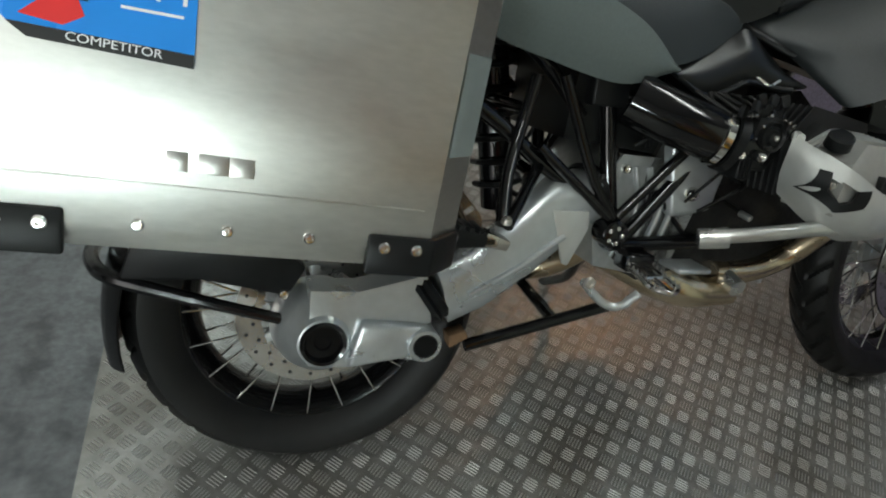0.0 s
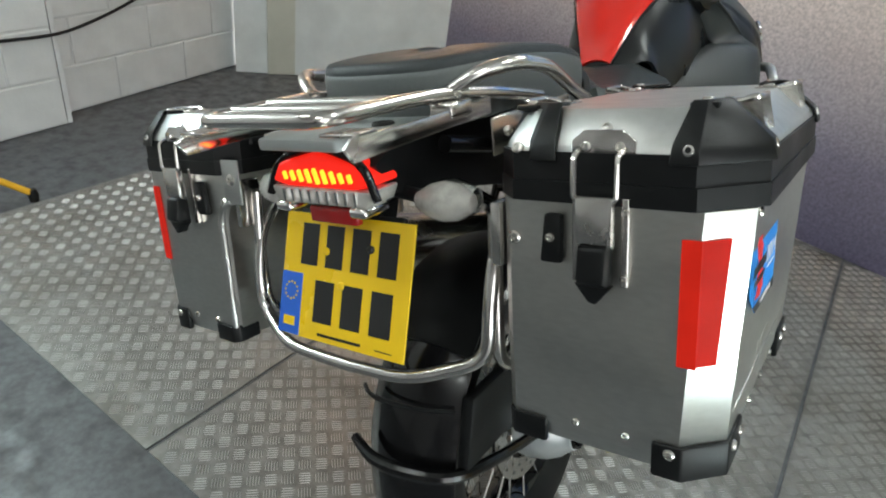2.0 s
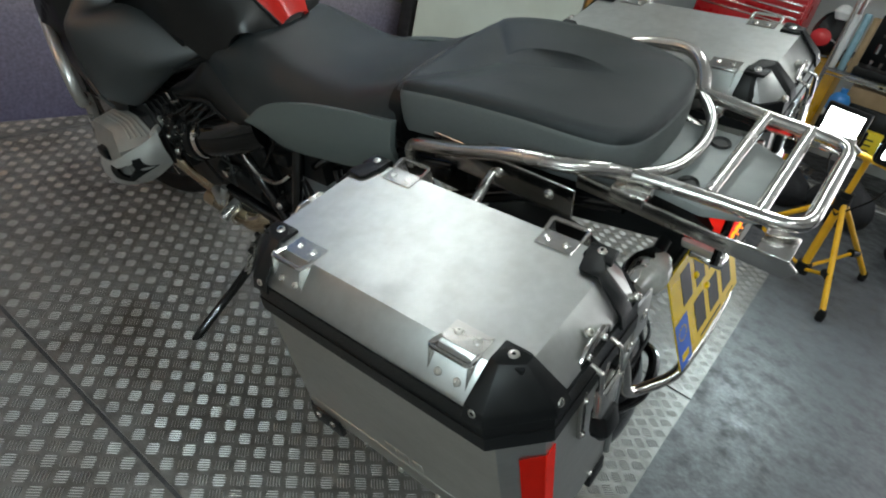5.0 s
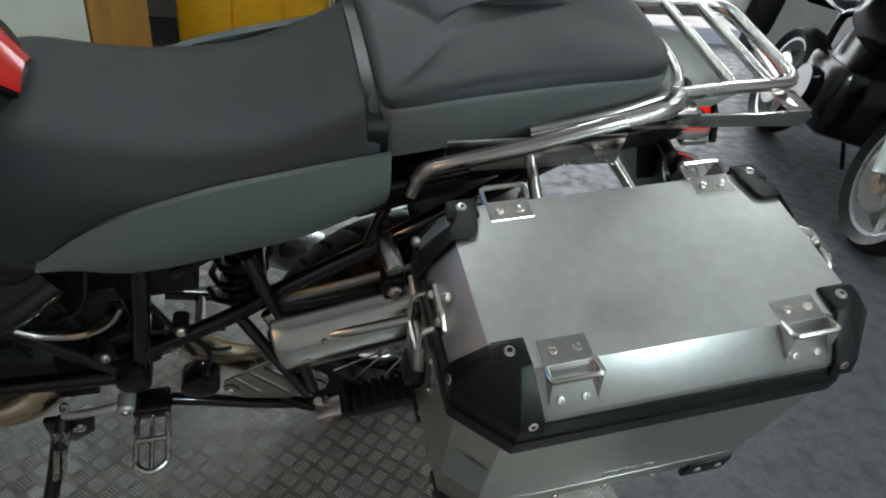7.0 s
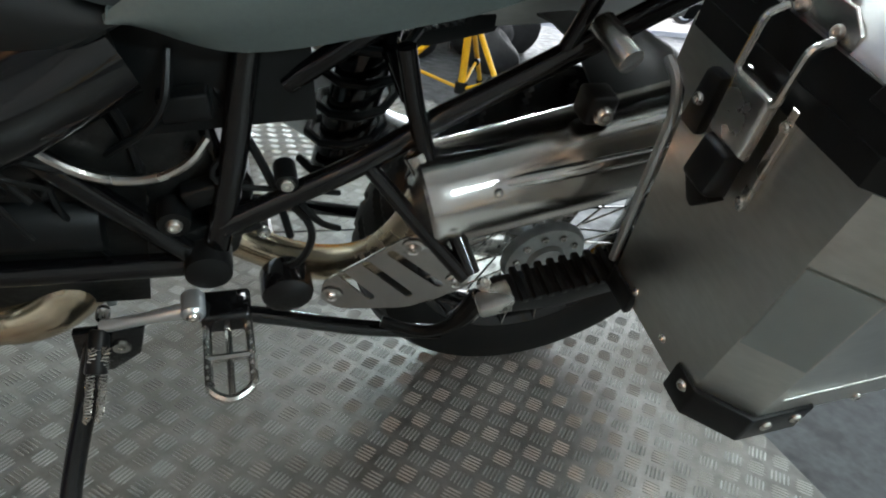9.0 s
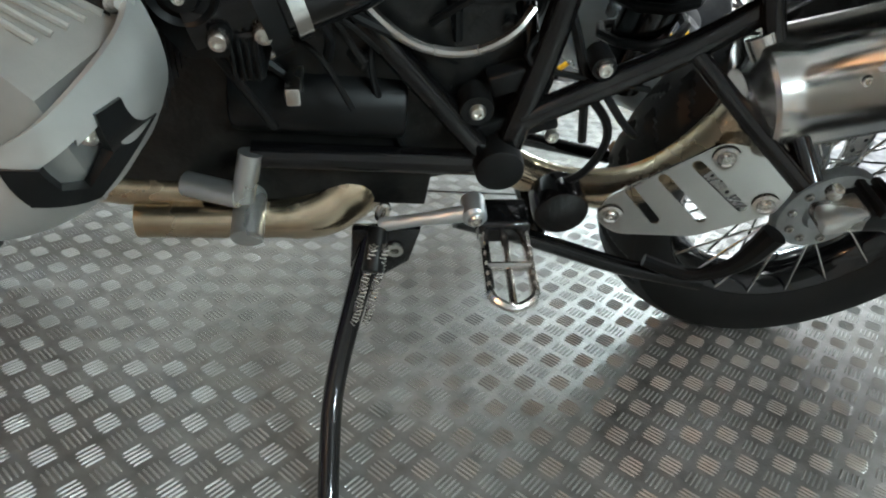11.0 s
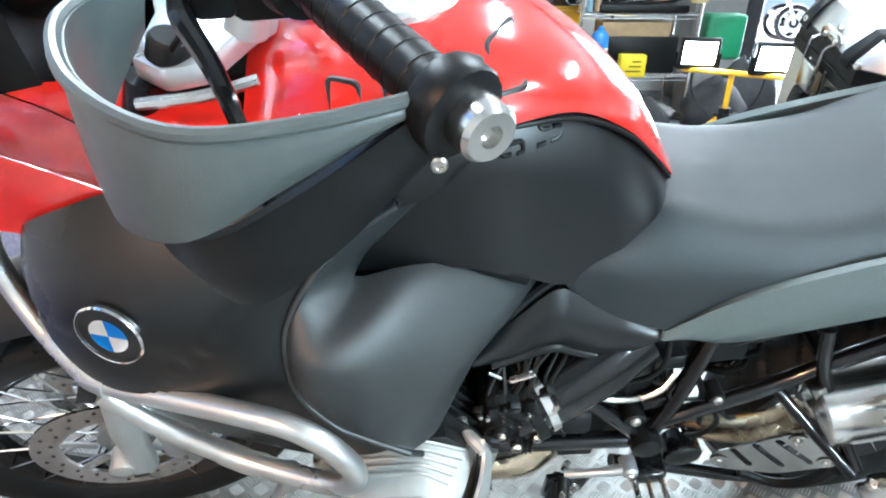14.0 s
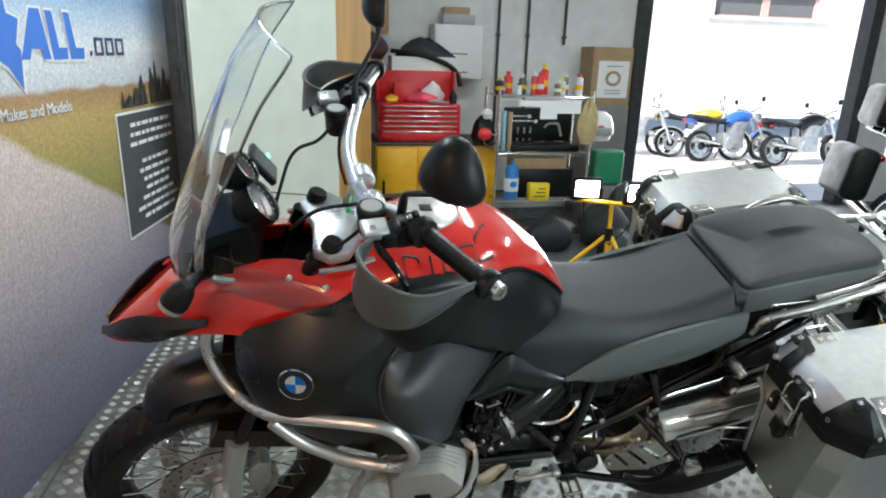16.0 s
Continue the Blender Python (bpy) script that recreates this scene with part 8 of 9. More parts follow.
def work_light(label, hub, feet, top, heads):
    w = thing("work_light", label, "work light", group="tripod work lights")
    hub, top = Vector(hub), Vector(top)
    pole = part("pole", cyl((top.x, top.y, 0.10), (top.x, top.y, top.z - 0.25), 0.017), YELLOW, w)
    part("pole", cyl((top.x, top.y, top.z - 0.3), (top.x, top.y, top.z - 0.06), 0.012), YELLOW, w)
    part("collar", join(lathe([(0.017, -0.03), (0.026, -0.03), (0.026, 0.03), (0.017, 0.03)], (top.x, top.y, 0.42), (0, 0, 1), 18, True),
                        cyl((top.x, top.y, 0.42), (top.x + 0.05, top.y, 0.42), 0.007)), BLACK, w, "black clamp collar")
    part("collar", lathe([(0.016, -0.025), (0.028, -0.025), (0.028, 0.025), (0.016, 0.025)], (top.x, top.y, top.z - 0.27), (0, 0, 1), 18, True), BLACK, w)
    part("collar", lathe([(0.016, -0.025), (0.03, -0.025), (0.03, 0.025), (0.016, 0.025)], (top.x, top.y, 0.085), (0, 0, 1), 18, True), BLACK, w)
    for f in feet:
        f = Vector(f)
        d = (f - Vector((top.x, top.y, f.z))).normalized()
        part("leg", tube([Vector((top.x, top.y, 0.40)) + d * 0.02, f + Vector((0, 0, 0.03))], 0.012, 0, 10), YELLOW, w)
        mid = Vector((top.x, top.y, 0.40)).lerp(f, 0.62)
        part("strut", tube([Vector((top.x, top.y, 0.085)) + d * 0.02, mid], 0.008, 0, 8), YELLOW, w)
        part("clamp", cyl(mid - d * 0.02, mid + d * 0.02, 0.018), BLACK, w)
        part("foot", lathe([(0, -0.012), (0.016, -0.012), (0.018, 0.015), (0.012, 0.035), (0, 0.035)], f + Vector((0, 0, 0.012)), (0, 0, 1), 14), RUBBER, w)
    a, b = Vector(heads[0][0]), Vector(heads[1][0])
    bar_a, bar_b = a + Vector((0, 0, -0.075)), b + Vector((0, 0, -0.075))
    part("crossbar", join(tube([bar_a + (bar_a - bar_b) * 0.2, bar_b + (bar_b - bar_a) * 0.2], 0.012, 0, 10),
                          tube([(top.x, top.y, top.z - 0.08), (bar_a + bar_b) / 2], 0.014, 0, 10)), YELLOW, w)
    for p, t in heads:
        m = look(p, t)
        h = part("lamp_head", box(-0.085, -0.065, -0.012, 0.085, 0.065, 0.012, 0.006), BLACK, w, "black finned lamp head")
        h.matrix_local = m
        for i in range(9):
            part("fin", box(-0.075 + 0.019 * i, -0.055, 0.012, -0.069 + 0.019 * i, 0.055, 0.04), BLACK, h)
        part("lens", box(-0.068, -0.048, -0.016, 0.068, 0.048, -0.0125, 0.002), LED, h, "glaring white light panel")
        part("bracket", tube([(-0.092, 0, 0), (-0.092, -0.07, 0.0), (0.092, -0.07, 0.0), (0.092, 0, 0)], 0.006, 0.02, 8), BLACK, h)
        c = part("cable", tube([Vector(p) + Vector((0, 0, -0.02)) - (Vector(t) - Vector(p)).normalized() * 0.05, Vector(p) + Vector((0, 0, -0.2)) - (Vector(t) - Vector(p)).normalized() * 0.06,
                                (top.x, top.y + 0.02, 0.35)], 0.004, 0.08, 8), RUBBER, w)
    return w


work_light("yellow tripod work light with two lit white heads on the concrete", (-0.50, -1.66, 0), [(-0.64, -1.43, 0), (-0.74, -2.03, 0), (-0.12, -1.78, 0)], (-0.50, -1.66, 0.67), LED_HEADS)
work_light("tall yellow tripod work light standing by the white block wall", (-0.50, 2.19, 0), [(-0.02, 2.03, 0), (-0.91, 2.00, 0), (-0.58, 2.42, 0)], (-0.50, 2.19, 1.41), LED_HEADS_B)

for x, y, a in BATTENS:
    c = thing("ceiling_light", "white batten fitting with two lit fluorescent tubes", "ceiling light", pose(x, y, 2.98, 0, 0, a), "ceiling lights")
    part("housing", prism([(-0.11, 0), (0.11, 0), (0.05, -0.055), (-0.05, -0.055)], "x", -0.62, 0.62, 0.004), PAINT_WHITE, c)
    for s in (-1, 1):
        part("tube", cyl((-0.58, s * 0.07, -0.075), (0.58, s * 0.07, -0.075), 0.013), TUBE, c, "lit white tube")
        for e in (-1, 1):
            part("holder", box(e * 0.59 - 0.012, s * 0.07 - 0.014, -0.095, e * 0.59 + 0.012, s * 0.07 + 0.014, -0.03, 0.003), PAINT_WHITE, c)

# assumed fixture for the unseen warm lamp; its form is made up
wl = thing("spotlight", "assumed small black spotlight with a warm bulb, unseen on the corner wall", "spotlight")
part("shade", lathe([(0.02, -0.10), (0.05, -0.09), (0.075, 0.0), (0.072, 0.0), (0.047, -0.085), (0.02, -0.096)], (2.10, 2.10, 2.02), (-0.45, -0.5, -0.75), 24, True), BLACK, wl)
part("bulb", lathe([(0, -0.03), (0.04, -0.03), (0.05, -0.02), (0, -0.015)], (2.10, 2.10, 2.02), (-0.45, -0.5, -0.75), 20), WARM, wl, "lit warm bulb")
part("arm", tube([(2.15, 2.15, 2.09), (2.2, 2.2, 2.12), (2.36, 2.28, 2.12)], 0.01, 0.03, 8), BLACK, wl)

lc = thing("wall_cable", "black cable sagging along the white block wall", "cable")
part("cable", tube([(-0.9, 2.45, 0.52), (-0.2, 2.53, 0.43), (0.2, 2.57, 0.41), (0.43, 2.60, 0.40), (0.6, 2.69, 0.40), (0.85, 2.76, 0.45), (1.15, 2.81, 0.56), (1.55, 2.88, 0.75)], 0.007, 0.25, 8), RUBBER, lc)

# ---- bench side ----
before_bench = set(scene.collection.all_objects)
cab = thing("tool_cabinet", "yellow steel tool cabinet with dark seams", "cabinet")
part("body", box(-0.08, -3.60, 0.06, 0.93, -3.02, 0.90, 0.008), YELLOW, cab)
part("plinth", box(-0.05, -3.57, 0.0, 0.90, -3.06, 0.06), BLACK, cab)
for i in range(3):
    x0 = -0.065 + i * 0.331
    d = part("door", box(x0, -3.03, 0.09, x0 + 0.322, -3.005, 0.87, 0.004), YELLOW, cab)
    part("handle", box(x0 + 0.26, -3.006, 0.45, x0 + 0.28, -2.992, 0.58, 0.004), BLACK, d, "black pull handle")
part("label", box(0.12, -3.004, 0.66, 0.24, -3.0025, 0.80), WHITE, cab, "white paper label")
part("top", box(-0.09, -3.61, 0.90, 0.94, -3.0, 0.925, 0.005), material("dark_bench_top", (0.05, 0.045, 0.04), 0.6, 0, 0.2, 20, 0.1, 100), cab, "dark worktop")

ch = thing("tool_chest", "red steel tool chest with silver drawer pulls and open lid", "tool chest")
part("body", box(0.235, -3.42, 0.927, 0.90, -3.06, 1.265, 0.006), RED_STEEL, ch)
for i, (z0, z1) in enumerate([(0.945, 1.03), (1.036, 1.076), (1.082, 1.122), (1.128, 1.168), (1.174, 1.214), (1.220, 1.255)]):
    d = part("drawer", box(0.25, -3.065, z0, 0.885, -3.04, z1, 0.003), RED_STEEL, ch)
    part("pull", box(0.27, -3.04, z1 - 0.013, 0.865, -3.030, z1 - 0.003, 0.002), CHROME, d, "silver drawer pull")
part("lid", join(box(0.235, -3.43, 1.265, 0.90, -3.415, 1.545, 0.004), box(0.235, -3.43, 1.265, 0.25, -3.30, 1.54, 0.003), box(0.885, -3.43, 1.265, 0.90, -3.30, 1.54, 0.003)), RED_STEEL, ch, "open red lid")


def lump(sx, sy, sz, seed, rough=0.25, n=16):
    """A soft uneven bundle standing on z 0."""
    r = random.Random(seed)
    ph = [r.uniform(0, 6.28) for _ in range(6)]
    loops = []
    for j in range(11):
        v = j / 10
        prof = math.sin(math.pi * min(1, 0.12 + 0.86 * v)) ** 0.55
        loops.append([(sx * prof * (1 + rough * math.sin(2 * a + ph[0] + 3 * v) * 0.6 + rough * 0.4 * math.sin(5 * a + ph[1] - 4 * v)) * math.cos(a),
                       sy * prof * (1 + rough * math.sin(3 * a + ph[2] + 2 * v) * 0.6) * math.sin(a),
                       sz * v * (1 + rough * 0.5 * math.sin(2 * a + ph[3])) if j else 0.0) for a in [2 * math.pi * k / n for k in range(n)]])
    return loft(loops)


def single(name, bm, mat, label, category, m, group="", smooth=40.0):
    ob = mesh_object(name, bm, mat, smooth)
    ob.matrix_world = m
    return tagged(ob, label, category, group)


single("cloth", lump(0.12, 0.09, 0.09, 3), PINK, "crumpled pink cloth on the red tool chest", "cloth", pose(0.53, -3.2, 1.265))
single("plastic_box", box(-0.10, -0.05, 0, 0.10, 0.05, 0.17, 0.012), RED_STEEL, "red plastic box in the open tool chest", "box", pose(0.66, -3.3, 1.265))
single("glove", lump(0.06, 0.05, 0.07, 5), YELLOW, "yellow glove on the red tool chest", "glove", pose(0.79, -3.14, 1.265))
single("dust_mask", lump(0.09, 0.03, 0.17, 8), PAINT_WHITE, "white rag in the open tool chest", "rag", pose(0.42, -3.36, 1.265))
single("cloth", lump(0.10, 0.06, 0.035, 9), material("grey_rag", (0.35, 0.38, 0.36), 0.9, 0, 0.2, 30, 0.4, 60), "pale grey rag on the tool chest", "cloth", pose(0.42, -3.14, 1.265))
st = thing("spray_bottle", "small red and white bottle on the tool chest", "bottle", pose(0.29, -3.12, 1.265))
part("body", lathe([(0, 0), (0.03, 0), (0.032, 0.08), (0.012, 0.11), (0.012, 0.13), (0, 0.13)], (0, 0, 0), (0, 0, 1), 16), BLACK, st)
part("cap", cyl((0, 0, 0.13), (0, 0, 0.16), 0.014), RED_STEEL, st)

# goods between the cabinet and the wire shelf
eng = thing("parts_stack", "stack of black and red machine parts beside the cabinet", "machine parts", pose(0.06, -2.96, 0.925))
part("block", lump(0.10, 0.10, 0.24, 12), BLACK, eng)
part("clutch", lathe([(0, 0), (0.05, 0), (0.055, 0.03), (0.02, 0.05), (0, 0.05)], (0.02, 0.1, 0.10), (0, 1, 0.2), 20), RED_STEEL, eng)
part("head", lathe([(0, 0), (0.04, 0.01), (0.05, 0.05), (0.03, 0.09), (0, 0.10)], (-0.02, 0, 0.22), (0, 0, 1), 20), PAINT_WHITE, eng)
part("rim", lathe([(0.05, 0), (0.06, 0.006), (0.05, 0.012)], (-0.03, 0.1, 0.05), (0, 1, 0.1), 24, True), CHROME, eng)

sh = thing("wire_shelf", "chrome wire shelving unit crowded with cans and tools", "shelving")
for x in (-0.02, -0.80):
    for y in (-2.82, -3.24):
        part("post", cyl((x, y, 0), (x, y, 1.42), 0.0125, n=14), CHROME, sh)
for z in (0.12, 0.42, 0.86, 1.36):
    rim = part("shelf", tube([(-0.02, -2.82, z), (-0.80, -2.82, z), (-0.80, -3.24, z), (-0.02, -3.24, z)], 0.005, 0, 6, True), CHROME, sh)
    part("lip", box(-0.80, -2.822, z - 0.028, -0.02, -2.818, z - 0.02), CHROME, rim)
    for i in range(14):
        part("wire", tube([(-0.02, -2.84 - 0.03 * i, z + 0.004), (-0.80, -2.84 - 0.03 * i, z + 0.004)], 0.0028, 0, 5), CHROME, rim)
CANS = [(-0.06, 0.15, (0.03, 0.03, 0.03), 0.034), (-0.10, 0.12, (0.04, 0.20, 0.55), 0.026), (-0.17, 0.20, (0.70, 0.06, 0.03), 0.036), (-0.22, 0.10, (0.7, 0.7, 0.7), 0.026),
        (-0.27, 0.18, (0.05, 0.06, 0.06), 0.03), (-0.31, 0.14, (0.15, 0.45, 0.12), 0.024), (-0.345, 0.2, (0.45, 0.03, 0.04), 0.024), (-0.42, 0.2, (0.62, 0.02, 0.02), 0.034),
        (-0.48, 0.27, (0.62, 0.02, 0.02), 0.036), (-0.55, 0.13, (0.2, 0.16, 0.06), 0.03), (-0.61, 0.15, (0.55, 0.62, 0.62), 0.034), (-0.67, 0.19, (0.1, 0.1, 0.12), 0.026), (-0.73, 0.20, (0.50, 0.55, 0.60), 0.034)]
CAPS = [(0.62, 0.5, 0.05), (0.75, 0.75, 0.72), (0.55, 0.04, 0.03), (0.03, 0.03, 0.03), (0.75, 0.75, 0.72)]
CAP_MATS = [material("can_cap_%d" % i, c, 0.4, 0, 0.05, 20) for i, c in enumerate(CAPS)]
for i, (x, h, c, r) in enumerate(CANS):
    k = thing("spray_can", "printed spray can standing on the top wire shelf", "can", pose(x, -2.98 - 0.07 * (i % 3), 1.369), "cans on the shelf")
    part("body", lathe([(0, 0), (r, 0), (r, h * 0.75), (r * 0.8, h * 0.8), (r * 0.45, h * 0.84), (0, h * 0.84)], (0, 0, 0), (0, 0, 1), 18), material("can_print_%d" % i, c, 0.35, 0.2, 0.1, 30), k)
    part("band", lathe([(r * 1.005, 0), (r * 1.02, 0.002), (r * 1.02, h * 0.22), (r * 1.005, h * 0.222)], (0, 0, h * 0.25), (0, 0, 1), 18, True), WHITE if i % 2 else YELLOW, k, "printed label band")
    part("cap", lathe([(0, h), (r * 0.45, h), (r * 0.5, h * 0.97), (r * 0.5, h * 0.82), (0, h * 0.82)], (0, 0, 0), (0, 0, 1), 16), CAP_MATS[8 // 2 if i == 9 else (0 if i == 8 else i % 5)], k)
# papers hanging under the top shelf
for x0, x1, z0, z1 in ((-0.36, -0.50, 1.17, 1.33), (-0.50, -0.70, 1.22, 1.34), (-0.18, -0.36, 1.28, 1.33)):
    single("paper_tag", box(x1, -2.815, z0, x0, -2.811, z1), WHITE, "white paper tag hanging on the shelf edge", "paper", Matrix.Identity(4), "shelf papers")
rolls = [(-0.04, 0.34, PAINT_WHITE), (-0.09, 0.36, material("blue_tube", (0.25, 0.42, 0.5), 0.4)), (-0.14, 0.35, CARD)]
for x, h, m in rolls:
    single("paper_roll", cyl((0, 0, 0), (0, 0, h), 0.02, n=16, bev=0.004), m, "upright roll leaning at the shelf end", "roll", pose(x, -2.90, 0.87), "upright rolls")

tc = thing("tool_case", "open black tool case with chrome spanners and sockets", "tool case")
part("lid", box(-0.74, -3.16, 0.88, -0.15, -3.10, 1.24, 0.012), BLACK, tc)
part("tray", box(-0.74, -3.10, 0.87, -0.15, -2.86, 0.925, 0.01), BLACK, tc)
for i in range(2):
    z = 1.155 - 0.045 * i
    part("spanner", join(box(-0.36 - 0.06 * i, -3.10, z, -0.20, -3.092, z + 0.016, 0.003), cyl((-0.36 - 0.06 * i, -3.10, z + 0.008), (-0.36 - 0.06 * i, -3.09, z + 0.008), 0.018, n=14)), CHROME, tc, "chrome spanner")
for j in range(2):
    for i in range(4):
        part("socket", cyl((-0.21 - 0.055 * i, -3.09, 1.005 - 0.105 * j), (-0.21 - 0.055 * i, -3.09, 1.065 - 0.105 * j), 0.013, n=12), CHROME, tc, "chrome socket")
for i in range(5):
    part("tool", tube([(-0.28 - 0.085 * i, -3.0, 0.935), (-0.36 - 0.085 * i, -2.92, 0.955)], 0.008, 0, 8), CHROME if i % 2 else BLACK, tc)
part("ratchet", tube([(-0.50, -3.09, 1.06), (-0.53, -3.085, 1.10), (-0.62, -3.085, 1.10), (-0.65, -3.085, 0.98)], 0.012, 0.02, 8), CAST, tc)
single("cloth", lump(0.075, 0.035, 0.36, 21, 0.3), CLOTH, "tan cloth draped from the shelf end", "cloth", pose(-0.76, -2.79, 0.95))
hm = thing("helmet", "white crash helmet with a red spot on the shelf", "helmet", pose(-0.93, -2.98, 0.965))
part("shell", lathe([(0, 0.27), (0.06, 0.262), (0.11, 0.22), (0.13, 0.15), (0.125, 0.06), (0.105, 0.0), (0.09, 0.0), (0.11, 0.06), (0.115, 0.15), (0.09, 0.21), (0, 0.25)], (0, 0, 0), (0, 0, 1), 28), material("helmet_white", (0.75, 0.75, 0.75), 0.15, 0, 0.02, 20, coat=0.5), hm)
part("spot", lathe([(0, 0.004), (0.03, 0.002), (0.032, -0.004)], (0.02, 0.127, 0.12), (0.1, 1, 0.05), 18), RED_STEEL, hm, "red spot")
part("visor", lathe([(0.1335, -0.035), (0.136, -0.03), (0.136, 0.03), (0.1335, 0.035)], (0, 0.002, 0.09), (0, 0, 1), 28, True), GREY_BOX, hm)

single("carton", box(-0.23, -0.1, 0, 0.23, 0.1, 0.10, 0.004), CARD, "long brown cardboard carton under the shelf", "carton", pose(-0.42, -3.0, 0.70))
single("crate", box(-0.25, -0.14, 0, 0.25, 0.14, 0.272, 0.012), BLACK, "black plastic crate on the wire shelf", "crate", pose(-0.47, -3.04, 0.428))
bl = thing("bottle", "blue and white canister with a printed band", "bottle", pose(-0.17, -2.86, 0.428))
part("body", lathe([(0, 0), (0.055, 0), (0.058, 0.28), (0.04, 0.31), (0.02, 0.32), (0.02, 0.35), (0, 0.35)], (0, 0, 0), (0, 0, 1), 22), BLUE_TIN, bl)
part("band", lathe([(0.0585, 0.08), (0.0595, 0.081), (0.0595, 0.2), (0.0585, 0.201)], (0, 0, 0), (0, 0, 1), 22, True), WHITE, bl, "white printed band")
part("spot", lathe([(0, 0.003), (0.03, 0.001), (0.03, -0.002)], (0.0, 0.06, 0.15), (0, 1, 0), 16), STICKER_BLUE, bl)
yb = thing("carton", "small yellow carton with black lettering on the shelf", "carton", pose(-0.385, -2.80, 0.428))
part("body", box(-0.085, -0.04, 0, 0.085, 0.04, 0.16, 0.004), material("yellow_carton", (0.78, 0.60, 0.02), 0.5, 0, 0.04, 20), yb)
for i in range(3):
    part("print", box(-0.05, 0.0405, 0.04 + 0.035 * i, 0.05 - 0.02 * i, 0.0415, 0.05 + 0.035 * i), INK, yb)
for i, (x, y, sx, sy, h) in enumerate(((-0.45, -2.65, 0.2, 0.16, 0.30), (-0.98, -2.75, 0.20, 0.2, 0.40), (-0.12, -2.62, 0.16, 0.15, 0.24), (-1.30, -3.0, 0.22, 0.2, 0.5), (-0.9, -2.3, 0.17, 0.15, 0.26))):
    single("kit_bag", lump(sx, sy, h, 30 + i, 0.22, 24), BAG, "slumped black nylon bag on the concrete", "bag", pose(x, y, 0.0), "bags by the bench")
single("jerrycan", box(-0.14, -0.08, 0, 0.14, 0.08, 0.34, 0.03, 3), GREEN, "green plastic fuel can by the bench", "fuel can", pose(-1.12, -3.15, 0.5))
single("crate", box(-0.2, -0.16, 0, 0.2, 0.16, 0.5, 0.012), GREY_STEEL, "grey steel crate under the fuel can", "crate", pose(-1.12, -3.18, 0))

# back wall
wc = thing("wall_cabinet", "white metal wall cabinet with a slot", "cabinet")
part("body", box(-0.12, -4.09, 1.45, 0.33, -3.86, 1.99, 0.006), PAINT_WHITE, wc)
part("door", box(-0.11, -3.86, 1.46, 0.32, -3.848, 1.98, 0.004), PAINT_WHITE, wc)
part("slot", box(0.02, -3.847, 1.70, 0.26, -3.845, 1.71), INK, wc)
part("slot", box(0.02, -3.847, 1.52, 0.26, -3.845, 1.53), INK, wc)
single("carton", box(-0.15, -0.08, 0, 0.15, 0.08, 0.10, 0.004), GREY_BOX, "grey carton on the wall cabinet", "carton", pose(0.10, -3.97, 1.99))
single("carton", box(-0.12, -0.06, 0, 0.12, 0.06, 0.07, 0.004), CARD, "brown carton on the wall cabinet", "carton", pose(0.12, -3.97, 2.09))
for x, z0 in ((-0.32, 0.5), (-0.61, 0.5), (-0.98, 1.83)):
    p = thing("wall_pipe", "dark steel conduit clipped up the white wall", "pipe", group="wall conduits")
    part("pipe", cyl((x, -4.075, z0), (x, -4.075, 2.95), 0.014, n=12), POST, p)
    for z in (1.9, 2.6):
        part("clip", box(x - 0.022, -4.098, z, x + 0.022, -4.058, z + 0.02, 0.003), POST, p)
lk = thing("locker", "grey steel locker beside the doorway", "locker")
part("body", box(-1.56, -4.09, 0.0, -1.15, -3.72, 1.22, 0.006), GREY_STEEL, lk)
part("door", box(-1.545, -3.72, 0.05, -1.165, -3.705, 1.20, 0.004), GREY_STEEL, lk)
part("handle", box(-1.20, -3.705, 0.7, -1.19, -3.69, 0.82, 0.003), CHROME, lk)
cb = thing("carton", "tall brown cardboard carton with a white printed notice", "carton")
part("body", box(-1.56, -4.06, 1.22, -1.16, -3.74, 1.82, 0.005), CARD, cb)
part("notice", box(-1.53, -3.739, 1.30, -1.22, -3.737, 1.68), WHITE, cb, "white printed notice")
part("print", lathe([(0.05, 0), (0.08, 0.001), (0.08, 0), (0.05, -0.001)], (-1.375, -3.736, 1.50), (0, 1, 0), 24, True), CARD, cb)
for z in (1.62, 1.37, 1.34):
    part("print", box(-1.46, -3.7365, z, -1.30, -3.7355, z + 0.012), GREY_BOX, cb)

sf = thing("wall_shelf", "wooden wall shelf holding a white tray", "shelf")
part("board", box(0.15, -4.09, 1.52, 1.35, -3.5, 1.54, 0.003), ORANGE, sf)
for x in (0.25, 1.25):
    part("bracket", join(box(x, -4.09, 1.28, x + 0.02, -4.07, 1.52), box(x, -4.09, 1.50, x + 0.02, -3.6, 1.52)), POST, sf)
ty = thing("tray", "long white plastic tray", "tray", pose(0.45, -3.68, 1.54))
part("shell", join(box(-0.3, -0.15, 0, 0.3, 0.15, 0.012), box(-0.3, -0.15, 0.012, 0.3, -0.14, 0.13), box(-0.3, 0.14, 0.012, 0.3, 0.15, 0.13), box(-0.3, -0.14, 0.012, -0.29, 0.14, 0.13), box(0.29, -0.14, 0.012, 0.3, 0.14, 0.13)), PAINT_WHITE, ty)
single("rucksack", lump(0.28, 0.12, 0.26, 41, 0.3, 24), BAG, "black rucksack heaped in the white tray", "bag", pose(0.45, -3.68, 1.555))
